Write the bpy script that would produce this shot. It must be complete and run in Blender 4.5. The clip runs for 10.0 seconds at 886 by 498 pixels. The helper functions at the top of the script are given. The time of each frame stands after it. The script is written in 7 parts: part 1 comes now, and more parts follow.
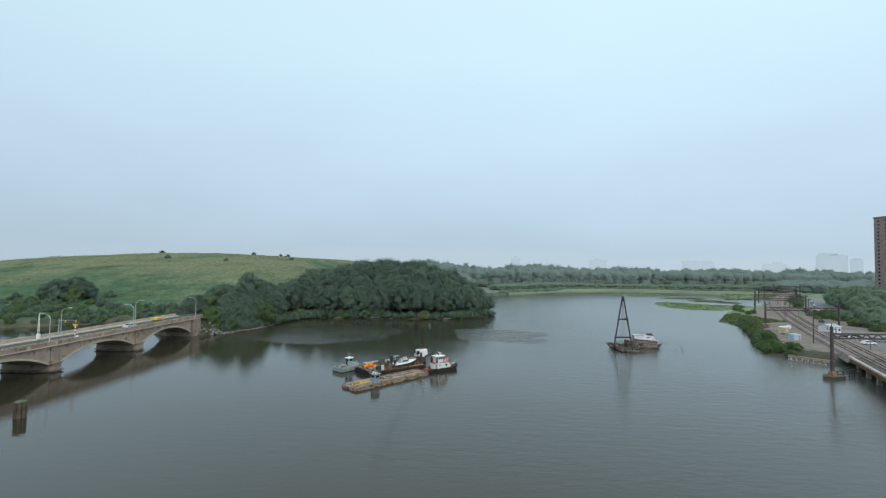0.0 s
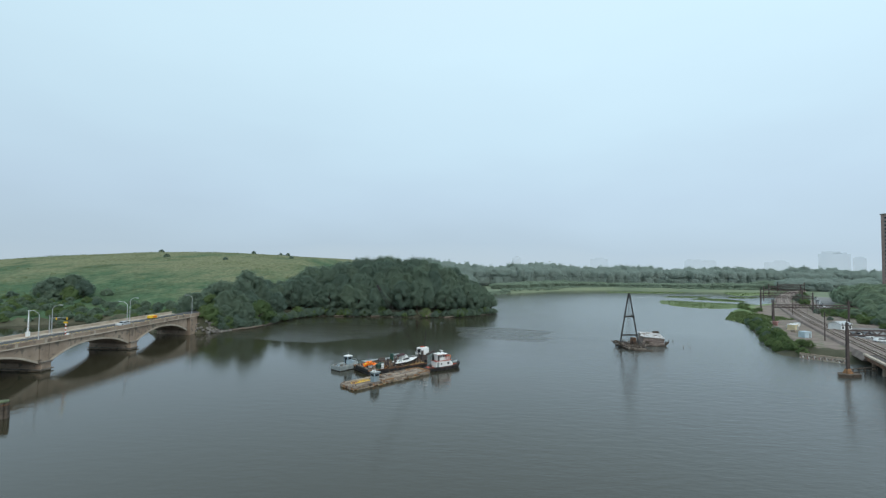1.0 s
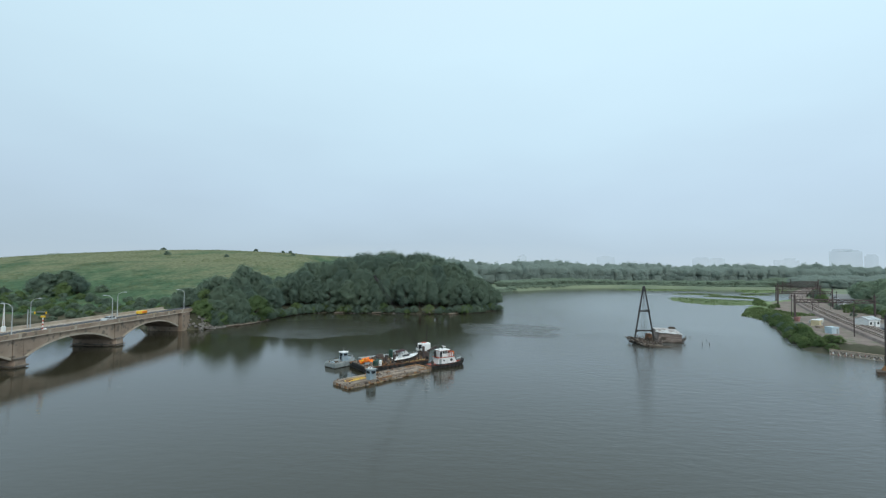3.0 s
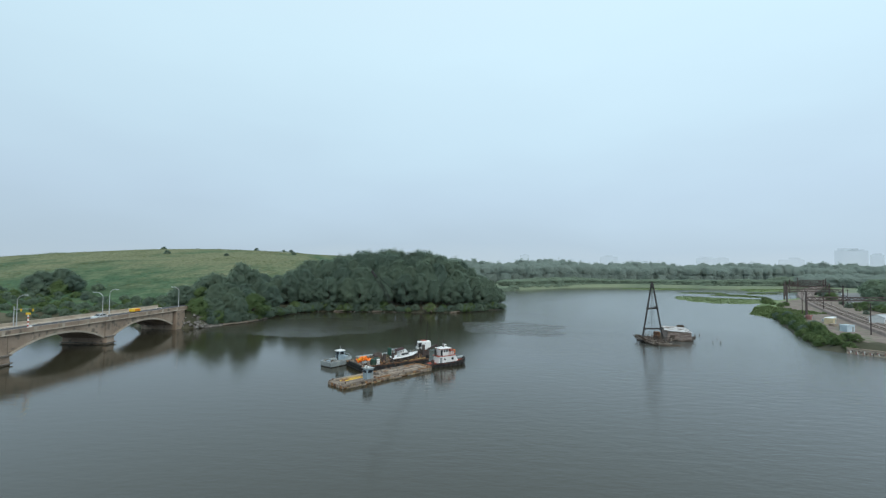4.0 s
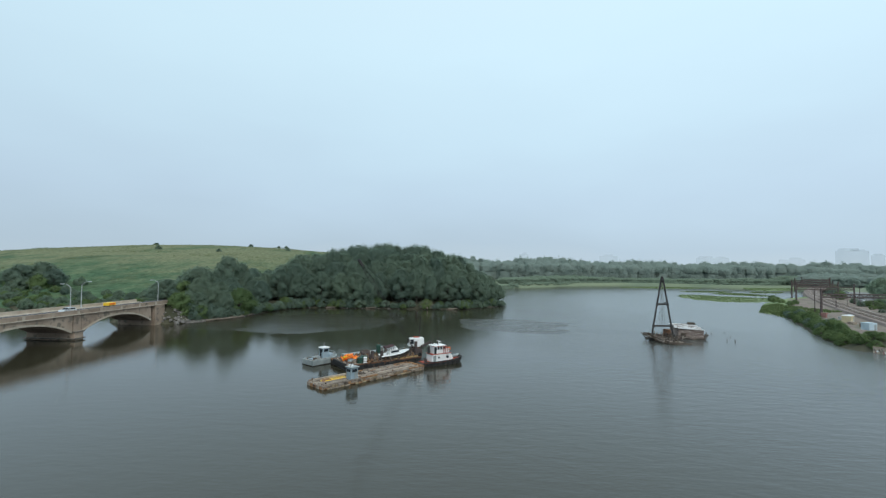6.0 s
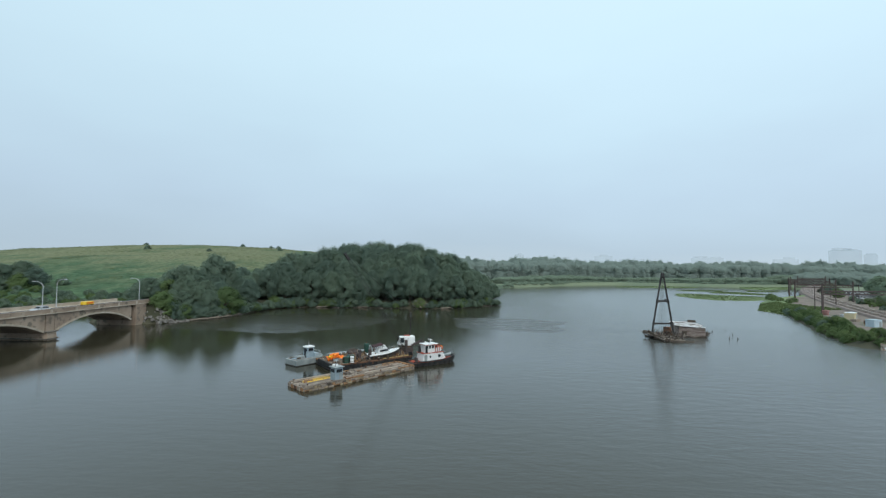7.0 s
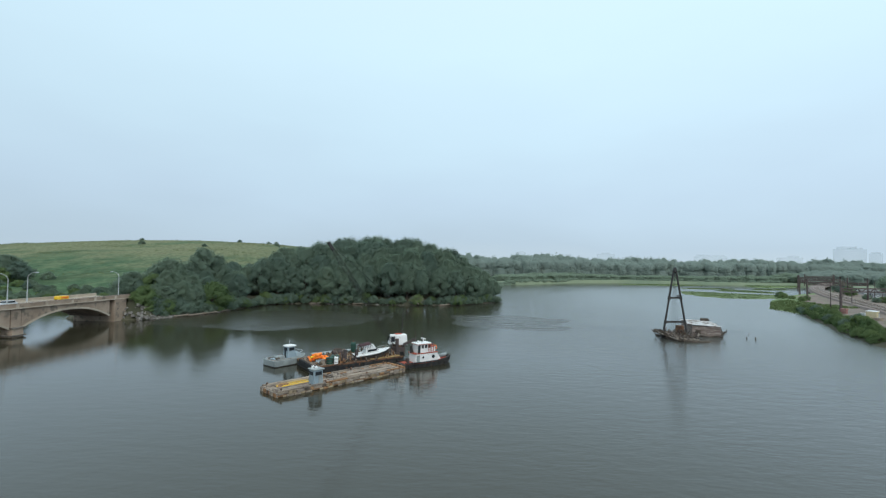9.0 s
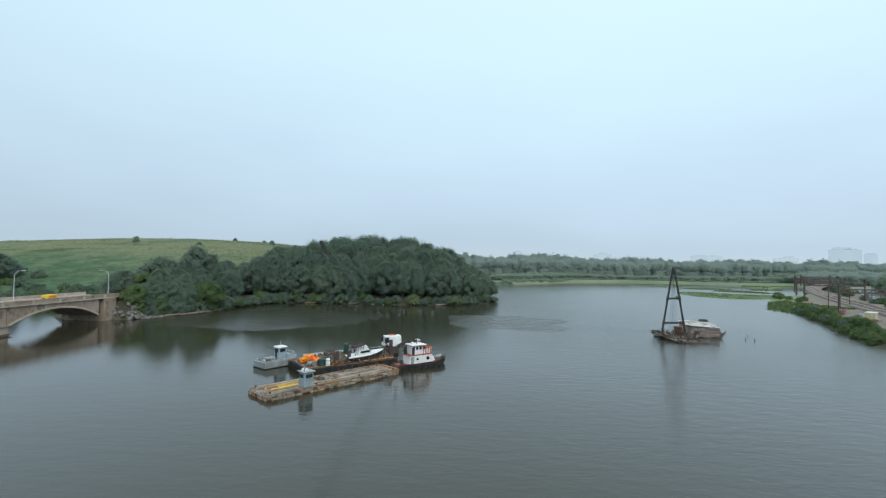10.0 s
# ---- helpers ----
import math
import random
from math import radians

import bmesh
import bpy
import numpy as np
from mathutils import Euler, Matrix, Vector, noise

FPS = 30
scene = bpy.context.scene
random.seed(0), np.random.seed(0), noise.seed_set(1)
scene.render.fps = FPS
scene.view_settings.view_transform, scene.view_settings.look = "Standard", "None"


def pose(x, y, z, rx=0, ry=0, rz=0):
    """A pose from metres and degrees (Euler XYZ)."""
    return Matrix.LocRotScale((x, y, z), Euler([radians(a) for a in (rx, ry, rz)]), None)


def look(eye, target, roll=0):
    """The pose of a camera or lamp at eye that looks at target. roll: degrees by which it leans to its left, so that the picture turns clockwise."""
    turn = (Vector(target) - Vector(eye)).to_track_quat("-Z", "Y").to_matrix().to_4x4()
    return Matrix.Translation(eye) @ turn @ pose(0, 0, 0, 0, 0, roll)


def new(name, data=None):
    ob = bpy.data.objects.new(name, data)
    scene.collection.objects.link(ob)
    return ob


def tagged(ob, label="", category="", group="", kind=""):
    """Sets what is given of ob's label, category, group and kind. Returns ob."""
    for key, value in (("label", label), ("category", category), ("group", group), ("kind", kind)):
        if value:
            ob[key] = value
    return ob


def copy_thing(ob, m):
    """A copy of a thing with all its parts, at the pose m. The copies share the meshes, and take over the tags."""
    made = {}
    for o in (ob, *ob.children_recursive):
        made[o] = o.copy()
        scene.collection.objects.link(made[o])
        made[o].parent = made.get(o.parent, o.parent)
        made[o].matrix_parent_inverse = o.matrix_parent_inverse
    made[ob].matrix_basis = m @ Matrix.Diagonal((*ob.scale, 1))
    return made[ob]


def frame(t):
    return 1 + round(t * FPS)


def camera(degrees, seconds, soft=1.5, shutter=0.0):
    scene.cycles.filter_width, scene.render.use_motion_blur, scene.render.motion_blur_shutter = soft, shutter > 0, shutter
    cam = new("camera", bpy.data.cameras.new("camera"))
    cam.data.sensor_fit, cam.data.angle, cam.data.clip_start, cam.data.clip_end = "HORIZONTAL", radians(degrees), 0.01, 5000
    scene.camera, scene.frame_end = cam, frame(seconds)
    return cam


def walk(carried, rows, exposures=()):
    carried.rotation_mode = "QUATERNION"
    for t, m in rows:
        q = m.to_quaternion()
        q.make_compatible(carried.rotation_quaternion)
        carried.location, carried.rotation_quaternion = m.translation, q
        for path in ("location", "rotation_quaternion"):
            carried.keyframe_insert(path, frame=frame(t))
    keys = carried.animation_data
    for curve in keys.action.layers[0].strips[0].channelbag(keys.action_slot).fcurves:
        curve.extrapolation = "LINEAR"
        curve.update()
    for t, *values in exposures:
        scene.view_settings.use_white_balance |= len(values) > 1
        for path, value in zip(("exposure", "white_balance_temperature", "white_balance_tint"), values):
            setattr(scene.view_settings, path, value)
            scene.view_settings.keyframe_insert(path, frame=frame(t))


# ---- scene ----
cam = camera(88.7, 10.0, soft=1.3)
PATH = [
    (0, (0.568, -1.298, 30.138), (0.554, 0.7, 30.218), 0.8),
    (0.5, (0.327, 0.826, 29.504), (0.312, 2.825, 29.582), 0.7),
    (1, (0.353, 2.894, 28.805), (0.335, 4.893, 28.884), 0.7),
    (1.5, (0.489, 5.144, 28.085), (0.467, 7.143, 28.163), 0.7),
    (2, (0.712, 7.524, 27.359), (0.685, 9.523, 27.434), 0.8),
    (2.5, (0.815, 9.859, 26.79), (0.781, 11.858, 26.866), 0.7),
    (4, (1.303, 17.326, 24.693), (1.253, 19.324, 24.771), 0.5),
    (4.5, (1.334, 19.863, 24.257), (1.277, 21.861, 24.331), 0.6),
    (5, (1.476, 22.305, 23.76), (1.417, 24.303, 23.835), 0.6),
    (5.5, (1.771, 24.844, 23.186), (1.715, 26.842, 23.259), 0.7),
    (7, (2.859, 33.062, 20.901), (2.834, 35.06, 20.981), 0.6),
    (7.5, (3.208, 35.759, 20.468), (3.178, 37.757, 20.541), 0.7),
    (8, (3.576, 38.441, 20.161), (3.542, 40.44, 20.23), 0.7),
    (8.5, (3.8, 40.585, 19.908), (3.767, 42.584, 19.977), 0.7),
    (9, (4.083, 42.29, 19.716), (4.052, 44.289, 19.786), 0.8),
    (9.5, (4.334, 43.476, 19.719), (4.307, 45.475, 19.789), 0.9),
    (10, (4.394, 44.353, 19.779), (4.376, 46.352, 19.846), 1.0),
]
walk(cam, [(t, look(eye, target, roll)) for t, eye, target, roll in PATH], exposures=((0, 0.0), (7.5, 0.0), (8.5, 0.05), (10, 0.08)))

# ---- sky and light: a bright overcast, misty morning ----
world = bpy.data.worlds.new("overcast_sky")
scene.world = world
world.use_nodes = True
wn, wl = world.node_tree.nodes, world.node_tree.links
wn.clear()
w_out = wn.new("ShaderNodeOutputWorld")
w_bg = wn.new("ShaderNodeBackground")
w_tc = wn.new("ShaderNodeTexCoord")
w_sep = wn.new("ShaderNodeSeparateXYZ")
w_ramp = wn.new("ShaderNodeValToRGB")
w_map = wn.new("ShaderNodeMapping")
w_noise = wn.new("ShaderNodeTexNoise")
w_sky = wn.new("ShaderNodeTexSky")
w_sky.sky_type, w_sky.sun_disc = "NISHITA", False
w_sky.sun_elevation, w_sky.sun_rotation = radians(58), radians(140)
w_scale = wn.new("ShaderNodeVectorMath")
w_scale.operation = "SCALE"
w_scale.inputs["Scale"].default_value = 0.1
w_mix = wn.new("ShaderNodeMix")
w_mix.data_type = "RGBA"
w_mix.inputs["Factor"].default_value = 0.94
w_add = wn.new("ShaderNodeMath")
w_add.operation = "MULTIPLY_ADD"
w_add.inputs[1].default_value = 0.17
wl.new(w_tc.outputs["Generated"], w_sep.inputs[0])
wl.new(w_tc.outputs["Generated"], w_map.inputs["Vector"])
w_map.inputs["Scale"].default_value = (1.0, 1.0, 3.0)
wl.new(w_map.outputs[0], w_noise.inputs["Vector"])
w_noise.inputs["Scale"].default_value = 2.2
w_noise.inputs["Detail"].default_value = 5.0
w_noise.inputs["Roughness"].default_value = 0.45
wl.new(w_noise.outputs["Fac"], w_add.inputs[0])
wl.new(w_sep.outputs["Z"], w_add.inputs[2])
wl.new(w_add.outputs[0], w_ramp.inputs["Fac"])
SKY_STOPS = [(0.0, (0.53, 0.635, 0.70)), (0.05, (0.525, 0.64, 0.72)), (0.12, (0.475, 0.61, 0.73)), (0.22, (0.54, 0.70, 0.84)),
             (0.36, (0.615, 0.82, 0.955)), (0.52, (0.68, 0.91, 1.04)), (1.0, (0.82, 0.99, 1.08))]
ramp = w_ramp.color_ramp
ramp.elements[0].position, ramp.elements[0].color = SKY_STOPS[0][0], (*SKY_STOPS[0][1], 1)
ramp.elements[1].position, ramp.elements[1].color = SKY_STOPS[-1][0], (*SKY_STOPS[-1][1], 1)
for at, rgb in SKY_STOPS[1:-1]:
    ramp.elements.new(at).color = (*rgb, 1)
wl.new(w_sky.outputs[0], w_scale.inputs[0])
wl.new(w_scale.outputs[0], w_mix.inputs["A"])
wl.new(w_ramp.outputs["Color"], w_mix.inputs["B"])
wl.new(w_mix.outputs["Result"], w_bg.inputs["Color"])
w_side = wn.new("ShaderNodeMath")
w_side.operation = "MULTIPLY_ADD"
w_side.inputs[1].default_value, w_side.inputs[2].default_value = 0.08, 1.0
wl.new(w_sep.outputs["X"], w_side.inputs[0])
wl.new(w_side.outputs[0], w_bg.inputs["Strength"])
wl.new(w_bg.outputs[0], w_out.inputs["Surface"])

sun = new("sun", bpy.data.lights.new("sun", "SUN"))
sun.data.energy, sun.data.angle, sun.data.color = 1.3, radians(40), (1.0, 0.95, 0.86)
sun.rotation_euler = (radians(46), 0, radians(24))


# ---- mesh building ----
class Shape:
    """Collects vertices and faces of one part."""

    def __init__(self):
        self.v, self.f = [], []

    def add(self, verts, faces):
        n = len(self.v)
        self.v += [tuple(p) for p in verts]
        self.f += [tuple(i + n for i in face) for face in faces]
        return self

    def box(self, c, s, rz=0.0, top=(1.0, 1.0), shift=(0.0, 0.0), tilt=(0.0, 0.0)):
        hx, hy, hz = s[0] / 2, s[1] / 2, s[2] / 2
        m = Matrix.Translation(c) @ pose(0, 0, 0, tilt[0], tilt[1], rz)
        pts = []
        for z, kx, ky, dx, dy in ((-hz, 1, 1, 0, 0), (hz, top[0], top[1], shift[0], shift[1])):
            for sx, sy in ((-1, -1), (1, -1), (1, 1), (-1, 1)):
                pts.append(m @ Vector((sx * hx * kx + dx, sy * hy * ky + dy, z)))
        return self.add(pts, [(3, 2, 1, 0), (4, 5, 6, 7), (0, 1, 5, 4), (1, 2, 6, 5), (2, 3, 7, 6), (3, 0, 4, 7)])

    def tube(self, a, b, r, r2=None, n=8):
        a, b = Vector(a), Vector(b)
        q = (b - a).to_track_quat("Z", "Y")
        pts = []
        for p, rad in ((a, r), (b, r if r2 is None else r2)):
            for i in range(n):
                w = 2 * math.pi * i / n
                pts.append(p + q @ Vector((rad * math.cos(w), rad * math.sin(w), 0)))
        faces = [(i, (i + 1) % n, n + (i + 1) % n, n + i) for i in range(n)]
        return self.add(pts, faces + [tuple(reversed(range(n))), tuple(range(n, 2 * n))])

    def path(self, pts, r, r2=None, n=6):
        for i in range(len(pts) - 1):
            k0, k1 = i / (len(pts) - 1), (i + 1) / (len(pts) - 1)
            e = r if r2 is None else r2
            self.tube(pts[i], pts[i + 1], r + (e - r) * k0, r + (e - r) * k1, n)
        return self

    def beam(self, a, b, w, h):
        """A squared timber or steel bar from a to b."""
        a, b = Vector(a), Vector(b)
        d = (b - a).normalized()
        side = d.cross(Vector((0, 0, 1)))
        side = side.normalized() if side.length > 1e-3 else Vector((1, 0, 0))
        up = side.cross(d)
        pts = [p + side * (sx * w / 2) + up * (sz * h / 2) for p in (a, b) for sx, sz in ((-1, -1), (1, -1), (1, 1), (-1, 1))]
        return self.add(pts, [(0, 1, 2, 3), (7, 6, 5, 4), (0, 4, 5, 1), (1, 5, 6, 2), (2, 6, 7, 3), (3, 7, 4, 0)])

    def loft(self, rings, cap=True):
        n = len(rings[0])
        faces = []
        for k in range(len(rings) - 1):
            for i in range(n):
                j = (i + 1) % n
                faces.append((k * n + i, k * n + j, (k + 1) * n + j, (k + 1) * n + i))
        if cap:
            faces += [tuple(reversed(range(n))), tuple(range((len(rings) - 1) * n, len(rings) * n))]
        return self.add([p for r in rings for p in r], faces)

    def prism(self, poly, z0, z1):
        return self.loft([[(x, y, z0) for x, y in poly], [(x, y, z1) for x, y in poly]])

    def mesh(self, name, mat, smooth=False):
        me = bpy.data.meshes.new(name)
        me.from_pydata(self.v, [], self.f)
        me.materials.append(mat)
        me.validate()
        me.update()
        if smooth:
            me.polygons.foreach_set("use_smooth", [True] * len(me.polygons))
        return me


def part(name, shape, mat, parent, label="", bevel=0.0, smooth=False):
    ob = new(name, shape.mesh(name, mat, smooth))
    ob.parent = parent
    if label:
        tagged(ob, label)
    if bevel:
        mod = ob.modifiers.new("worn_edges", "BEVEL")
        mod.width, mod.segments, mod.limit_method = bevel, 2, "ANGLE"
    return ob


def thing(name, x, y, z, rz, label, category, group="", kind="", tilt=(0, 0)):
    ob = new(name)
    ob.empty_display_size = 0.2
    ob.matrix_basis = pose(x, y, z, tilt[0], tilt[1], rz)
    return tagged(ob, label, category, group, kind)


# ---- materials ----
def material(name, c1, c2, scale=1.0, rough=0.8, bump=0.2, metal=0.0, fine=8.0, spread=0.15, c3=None, spots=0.62, bump_size=0.05, stretch=(1, 1, 1)):
    """Two colours mixed by noise, a fine grain over them, and patches of a third colour."""
    m = bpy.data.materials.new(name)
    m.use_nodes = True
    nt = m.node_tree
    n, l = nt.nodes, nt.links
    b = n["Principled BSDF"]
    tc, mp = n.new("ShaderNodeTexCoord"), n.new("ShaderNodeMapping")
    mp.inputs["Scale"].default_value = stretch
    l.new(tc.outputs["Object"], mp.inputs["Vector"])
    big, small = n.new("ShaderNodeTexNoise"), n.new("ShaderNodeTexNoise")
    for node, s, d in ((big, scale, 6.0), (small, scale * fine, 4.0)):
        node.inputs["Scale"].default_value, node.inputs["Detail"].default_value = s, d
        l.new(mp.outputs[0], node.inputs["Vector"])
    r = n.new("ShaderNodeValToRGB")
    r.color_ramp.elements[0].position, r.color_ramp.elements[1].position = 0.36, 0.64
    r.color_ramp.elements[0].color, r.color_ramp.elements[1].color = (*c1, 1), (*c2, 1)
    l.new(big.outputs["Fac"], r.inputs["Fac"])
    colour = r.outputs["Color"]
    if c3:
        third = n.new("ShaderNodeTexNoise")
        third.inputs["Scale"].default_value, third.inputs["Detail"].default_value = scale * 2.3, 7.0
        l.new(mp.outputs[0], third.inputs["Vector"])
        cut = n.new("ShaderNodeMapRange")
        cut.inputs["From Min"].default_value, cut.inputs["From Max"].default_value = spots - 0.04, spots + 0.06
        l.new(third.outputs["Fac"], cut.inputs["Value"])
        mx = n.new("ShaderNodeMix")
        mx.data_type = "RGBA"
        l.new(cut.outputs[0], mx.inputs["Factor"])
        l.new(colour, mx.inputs["A"])
        mx.inputs["B"].default_value = (*c3, 1)
        colour = mx.outputs["Result"]
    info = n.new("ShaderNodeObjectInfo")
    isl = n.new("ShaderNodeNewGeometry")
    add = n.new("ShaderNodeMath")
    add.operation = "ADD"
    l.new(info.outputs["Random"], add.inputs[0])
    l.new(isl.outputs["Random Per Island"], add.inputs[1])
    add2 = n.new("ShaderNodeMath")
    add2.operation = "ADD"
    l.new(add.outputs[0], add2.inputs[0])
    l.new(small.outputs["Fac"], add2.inputs[1])
    rng = n.new("ShaderNodeMapRange")
    rng.inputs["From Min"].default_value, rng.inputs["From Max"].default_value = 0.3, 2.4
    rng.inputs["To Min"].default_value, rng.inputs["To Max"].default_value = 1 - spread, 1 + spread
    l.new(add2.outputs[0], rng.inputs["Value"])
    mul = n.new("ShaderNodeVectorMath")
    mul.operation = "SCALE"
    l.new(colour, mul.inputs[0])
    l.new(rng.outputs[0], mul.inputs["Scale"])
    l.new(mul.outputs[0], b.inputs["Base Color"])
    b.inputs["Roughness"].default_value, b.inputs["Metallic"].default_value = rough, metal
    b.inputs["Specular IOR Level"].default_value = 0.35
    if bump:
        bp = n.new("ShaderNodeBump")
        bp.inputs["Strength"].default_value, bp.inputs["Distance"].default_value = bump, bump_size
        l.new(small.outputs["Fac"], bp.inputs["Height"])
        l.new(bp.outputs[0], b.inputs["Normal"])
    return m


def leaf_material(name, dark, light, through_light=0.25):
    """Leaves: colour by clump and by tree, with some light coming through."""
    m = bpy.data.materials.new(name)
    m.use_nodes = True
    n, l = m.node_tree.nodes, m.node_tree.links
    b, out = n["Principled BSDF"], n["Material Output"]
    info, isl, tc = n.new("ShaderNodeObjectInfo"), n.new("ShaderNodeNewGeometry"), n.new("ShaderNodeTexCoord")
    tex = n.new("ShaderNodeTexNoise")
    tex.inputs["Scale"].default_value = 0.35
    l.new(tc.outputs["Object"], tex.inputs["Vector"])
    s1 = n.new("ShaderNodeMath")
    s1.operation = "MULTIPLY_ADD"
    s1.inputs[1].default_value = 0.2
    l.new(isl.outputs["Random Per Island"], s1.inputs[0])
    l.new(tex.outputs["Fac"], s1.inputs[2])
    s2 = n.new("ShaderNodeMath")
    s2.operation = "MULTIPLY_ADD"
    s2.inputs[1].default_value = 0.75
    l.new(info.outputs["Random"], s2.inputs[0])
    l.new(s1.outputs[0], s2.inputs[2])
    r = n.new("ShaderNodeValToRGB")
    r.color_ramp.elements[0].position, r.color_ramp.elements[1].position = 0.4, 1.0
    r.color_ramp.elements[0].color, r.color_ramp.elements[1].color = (*dark, 1), (*light, 1)
    half = n.new("ShaderNodeMath")
    half.operation = "MULTIPLY"
    half.inputs[1].default_value = 0.72
    l.new(s2.outputs[0], half.inputs[0])
    l.new(half.outputs[0], r.inputs["Fac"])
    l.new(r.outputs["Color"], b.inputs["Base Color"])
    b.inputs["Roughness"].default_value = 0.95
    b.inputs["Specular IOR Level"].default_value = 0.08
    t = n.new("ShaderNodeBsdfTranslucent")
    l.new(r.outputs["Color"], t.inputs["Color"])
    mx = n.new("ShaderNodeMixShader")
    mx.inputs["Fac"].default_value = through_light
    l.new(b.outputs[0], mx.inputs[1])
    l.new(t.outputs[0], mx.inputs[2])
    l.new(mx.outputs[0], out.inputs["Surface"])
    return m


def see_through_for_mist(name, colour, share):
    """A far wall mixed with transparency, so that it imitates mist before it."""
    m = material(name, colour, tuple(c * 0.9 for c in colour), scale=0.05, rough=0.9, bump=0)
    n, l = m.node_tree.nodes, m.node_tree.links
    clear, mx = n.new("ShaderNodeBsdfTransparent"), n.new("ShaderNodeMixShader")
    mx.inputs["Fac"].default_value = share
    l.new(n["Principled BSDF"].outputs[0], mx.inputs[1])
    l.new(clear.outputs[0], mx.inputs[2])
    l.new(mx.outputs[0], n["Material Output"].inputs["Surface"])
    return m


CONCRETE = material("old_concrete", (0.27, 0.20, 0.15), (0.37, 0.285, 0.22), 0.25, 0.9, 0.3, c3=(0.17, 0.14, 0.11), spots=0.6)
STONE_DARK = material("damp_stone", (0.13, 0.11, 0.09), (0.22, 0.19, 0.16), 0.6, 0.85, 0.4)
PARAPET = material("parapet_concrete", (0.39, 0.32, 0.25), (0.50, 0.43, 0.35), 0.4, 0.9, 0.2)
ASPHALT = material("asphalt", (0.055, 0.055, 0.058), (0.085, 0.085, 0.088), 0.3, 0.9, 0.2)
PAINT_WHITE = material("white_paint", (0.72, 0.73, 0.73), (0.82, 0.82, 0.80), 0.8, 0.45, 0.05, c3=(0.52, 0.48, 0.42), spots=0.68)
PAINT_YELLOW = material("yellow_paint", (0.75, 0.45, 0.02), (0.85, 0.55, 0.05), 1.0, 0.5, 0.05)
PAINT_ORANGE = material("orange_plastic", (0.85, 0.17, 0.02), (0.95, 0.28, 0.03), 1.2, 0.5, 0.1)
PAINT_GREY = material("grey_marine_paint", (0.22, 0.25, 0.25), (0.31, 0.34, 0.34), 0.9, 0.55, 0.1, c3=(0.24, 0.17, 0.12), spots=0.68)
PAINT_BLUEGREY = material("blue_grey_paint", (0.25, 0.32, 0.37), (0.32, 0.40, 0.45), 1.0, 0.5, 0.05, c3=(0.25, 0.2, 0.15), spots=0.7)
PAINT_BLACK = material("black_hull_paint", (0.018, 0.018, 0.02), (0.04, 0.038, 0.036), 0.9, 0.6, 0.1, c3=(0.12, 0.06, 0.035), spots=0.66)
PAINT_RED = material("red_oxide_paint", (0.33, 0.06, 0.035), (0.45, 0.10, 0.05), 1.0, 0.6, 0.1)
PAINT_GREEN = material("dark_green_paint", (0.014, 0.05, 0.038), (0.022, 0.075, 0.055), 1.0, 0.5, 0.1)
RUST = material("rusty_steel", (0.10, 0.055, 0.035), (0.22, 0.11, 0.06), 0.8, 0.85, 0.3, c3=(0.05, 0.04, 0.035), spots=0.58)
RUST_BRIGHT = material("bright_rust", (0.24, 0.125, 0.06), (0.34, 0.19, 0.095), 0.9, 0.85, 0.3, c3=(0.13, 0.07, 0.04), spots=0.56)
FADED_RED = material("faded_red_paint", (0.30, 0.15, 0.135), (0.38, 0.20, 0.18), 1.0, 0.75, 0.1)
STEEL_BLACK = material("blackened_steel", (0.028, 0.028, 0.029), (0.05, 0.046, 0.045), 0.7, 0.7, 0.2)
STEEL_DARK = material("weathered_dark_steel", (0.06, 0.048, 0.047), (0.10, 0.075, 0.068), 0.7, 0.7, 0.2)
GALVANISED = material("galvanised_steel", (0.42, 0.44, 0.45), (0.52, 0.54, 0.55), 1.5, 0.5, 0.05, metal=0.4)
PLANK = material("weathered_planks", (0.19, 0.155, 0.125), (0.33, 0.27, 0.215), 0.5, 0.9, 0.4, spread=0.5, c3=(0.13, 0.10, 0.08), spots=0.6, stretch=(0.4, 2.5, 1))
PLANK_GOLD = material("fresh_timber", (0.36, 0.25, 0.10), (0.48, 0.34, 0.14), 0.8, 0.85, 0.3, spread=0.25)
WEATHERED_TAN = material("weathered_tan_timber", (0.20, 0.15, 0.095), (0.33, 0.26, 0.17), 0.8, 0.9, 0.4, spread=0.4, c3=(0.10, 0.075, 0.055), spots=0.58)
TIMBER_DARK = material("waterlogged_timber", (0.05, 0.04, 0.032), (0.12, 0.095, 0.075), 0.9, 0.9, 0.5, spread=0.35)
TIMBER_GREY = material("driftwood", (0.16, 0.13, 0.11), (0.30, 0.26, 0.22), 0.9, 0.9, 0.4, spread=0.35)
MOSS = material("mossy_pile_top", (0.075, 0.10, 0.055), (0.13, 0.15, 0.085), 1.5, 0.95, 0.4)
GLASS_DARK = material("dark_window_glass", (0.02, 0.025, 0.03), (0.03, 0.035, 0.04), 0.5, 0.08, 0)
BALLAST = material("track_ballast", (0.16, 0.125, 0.11), (0.225, 0.185, 0.165), 0.25, 0.95, 0.5, fine=12, bump_size=0.1)
GRAVEL = material("yard_gravel", (0.16, 0.125, 0.108), (0.22, 0.178, 0.155), 0.12, 0.95, 0.4, c3=(0.13, 0.135, 0.085), spots=0.57, bump_size=0.1)
RAIL = material("worn_rail_steel", (0.42, 0.35, 0.29), (0.52, 0.44, 0.37), 0.5, 0.4, 0.05, metal=0.3)
SLEEPER = material("sleeper_timber", (0.10, 0.08, 0.07), (0.17, 0.14, 0.12), 0.8, 0.9, 0.3, spread=0.3)
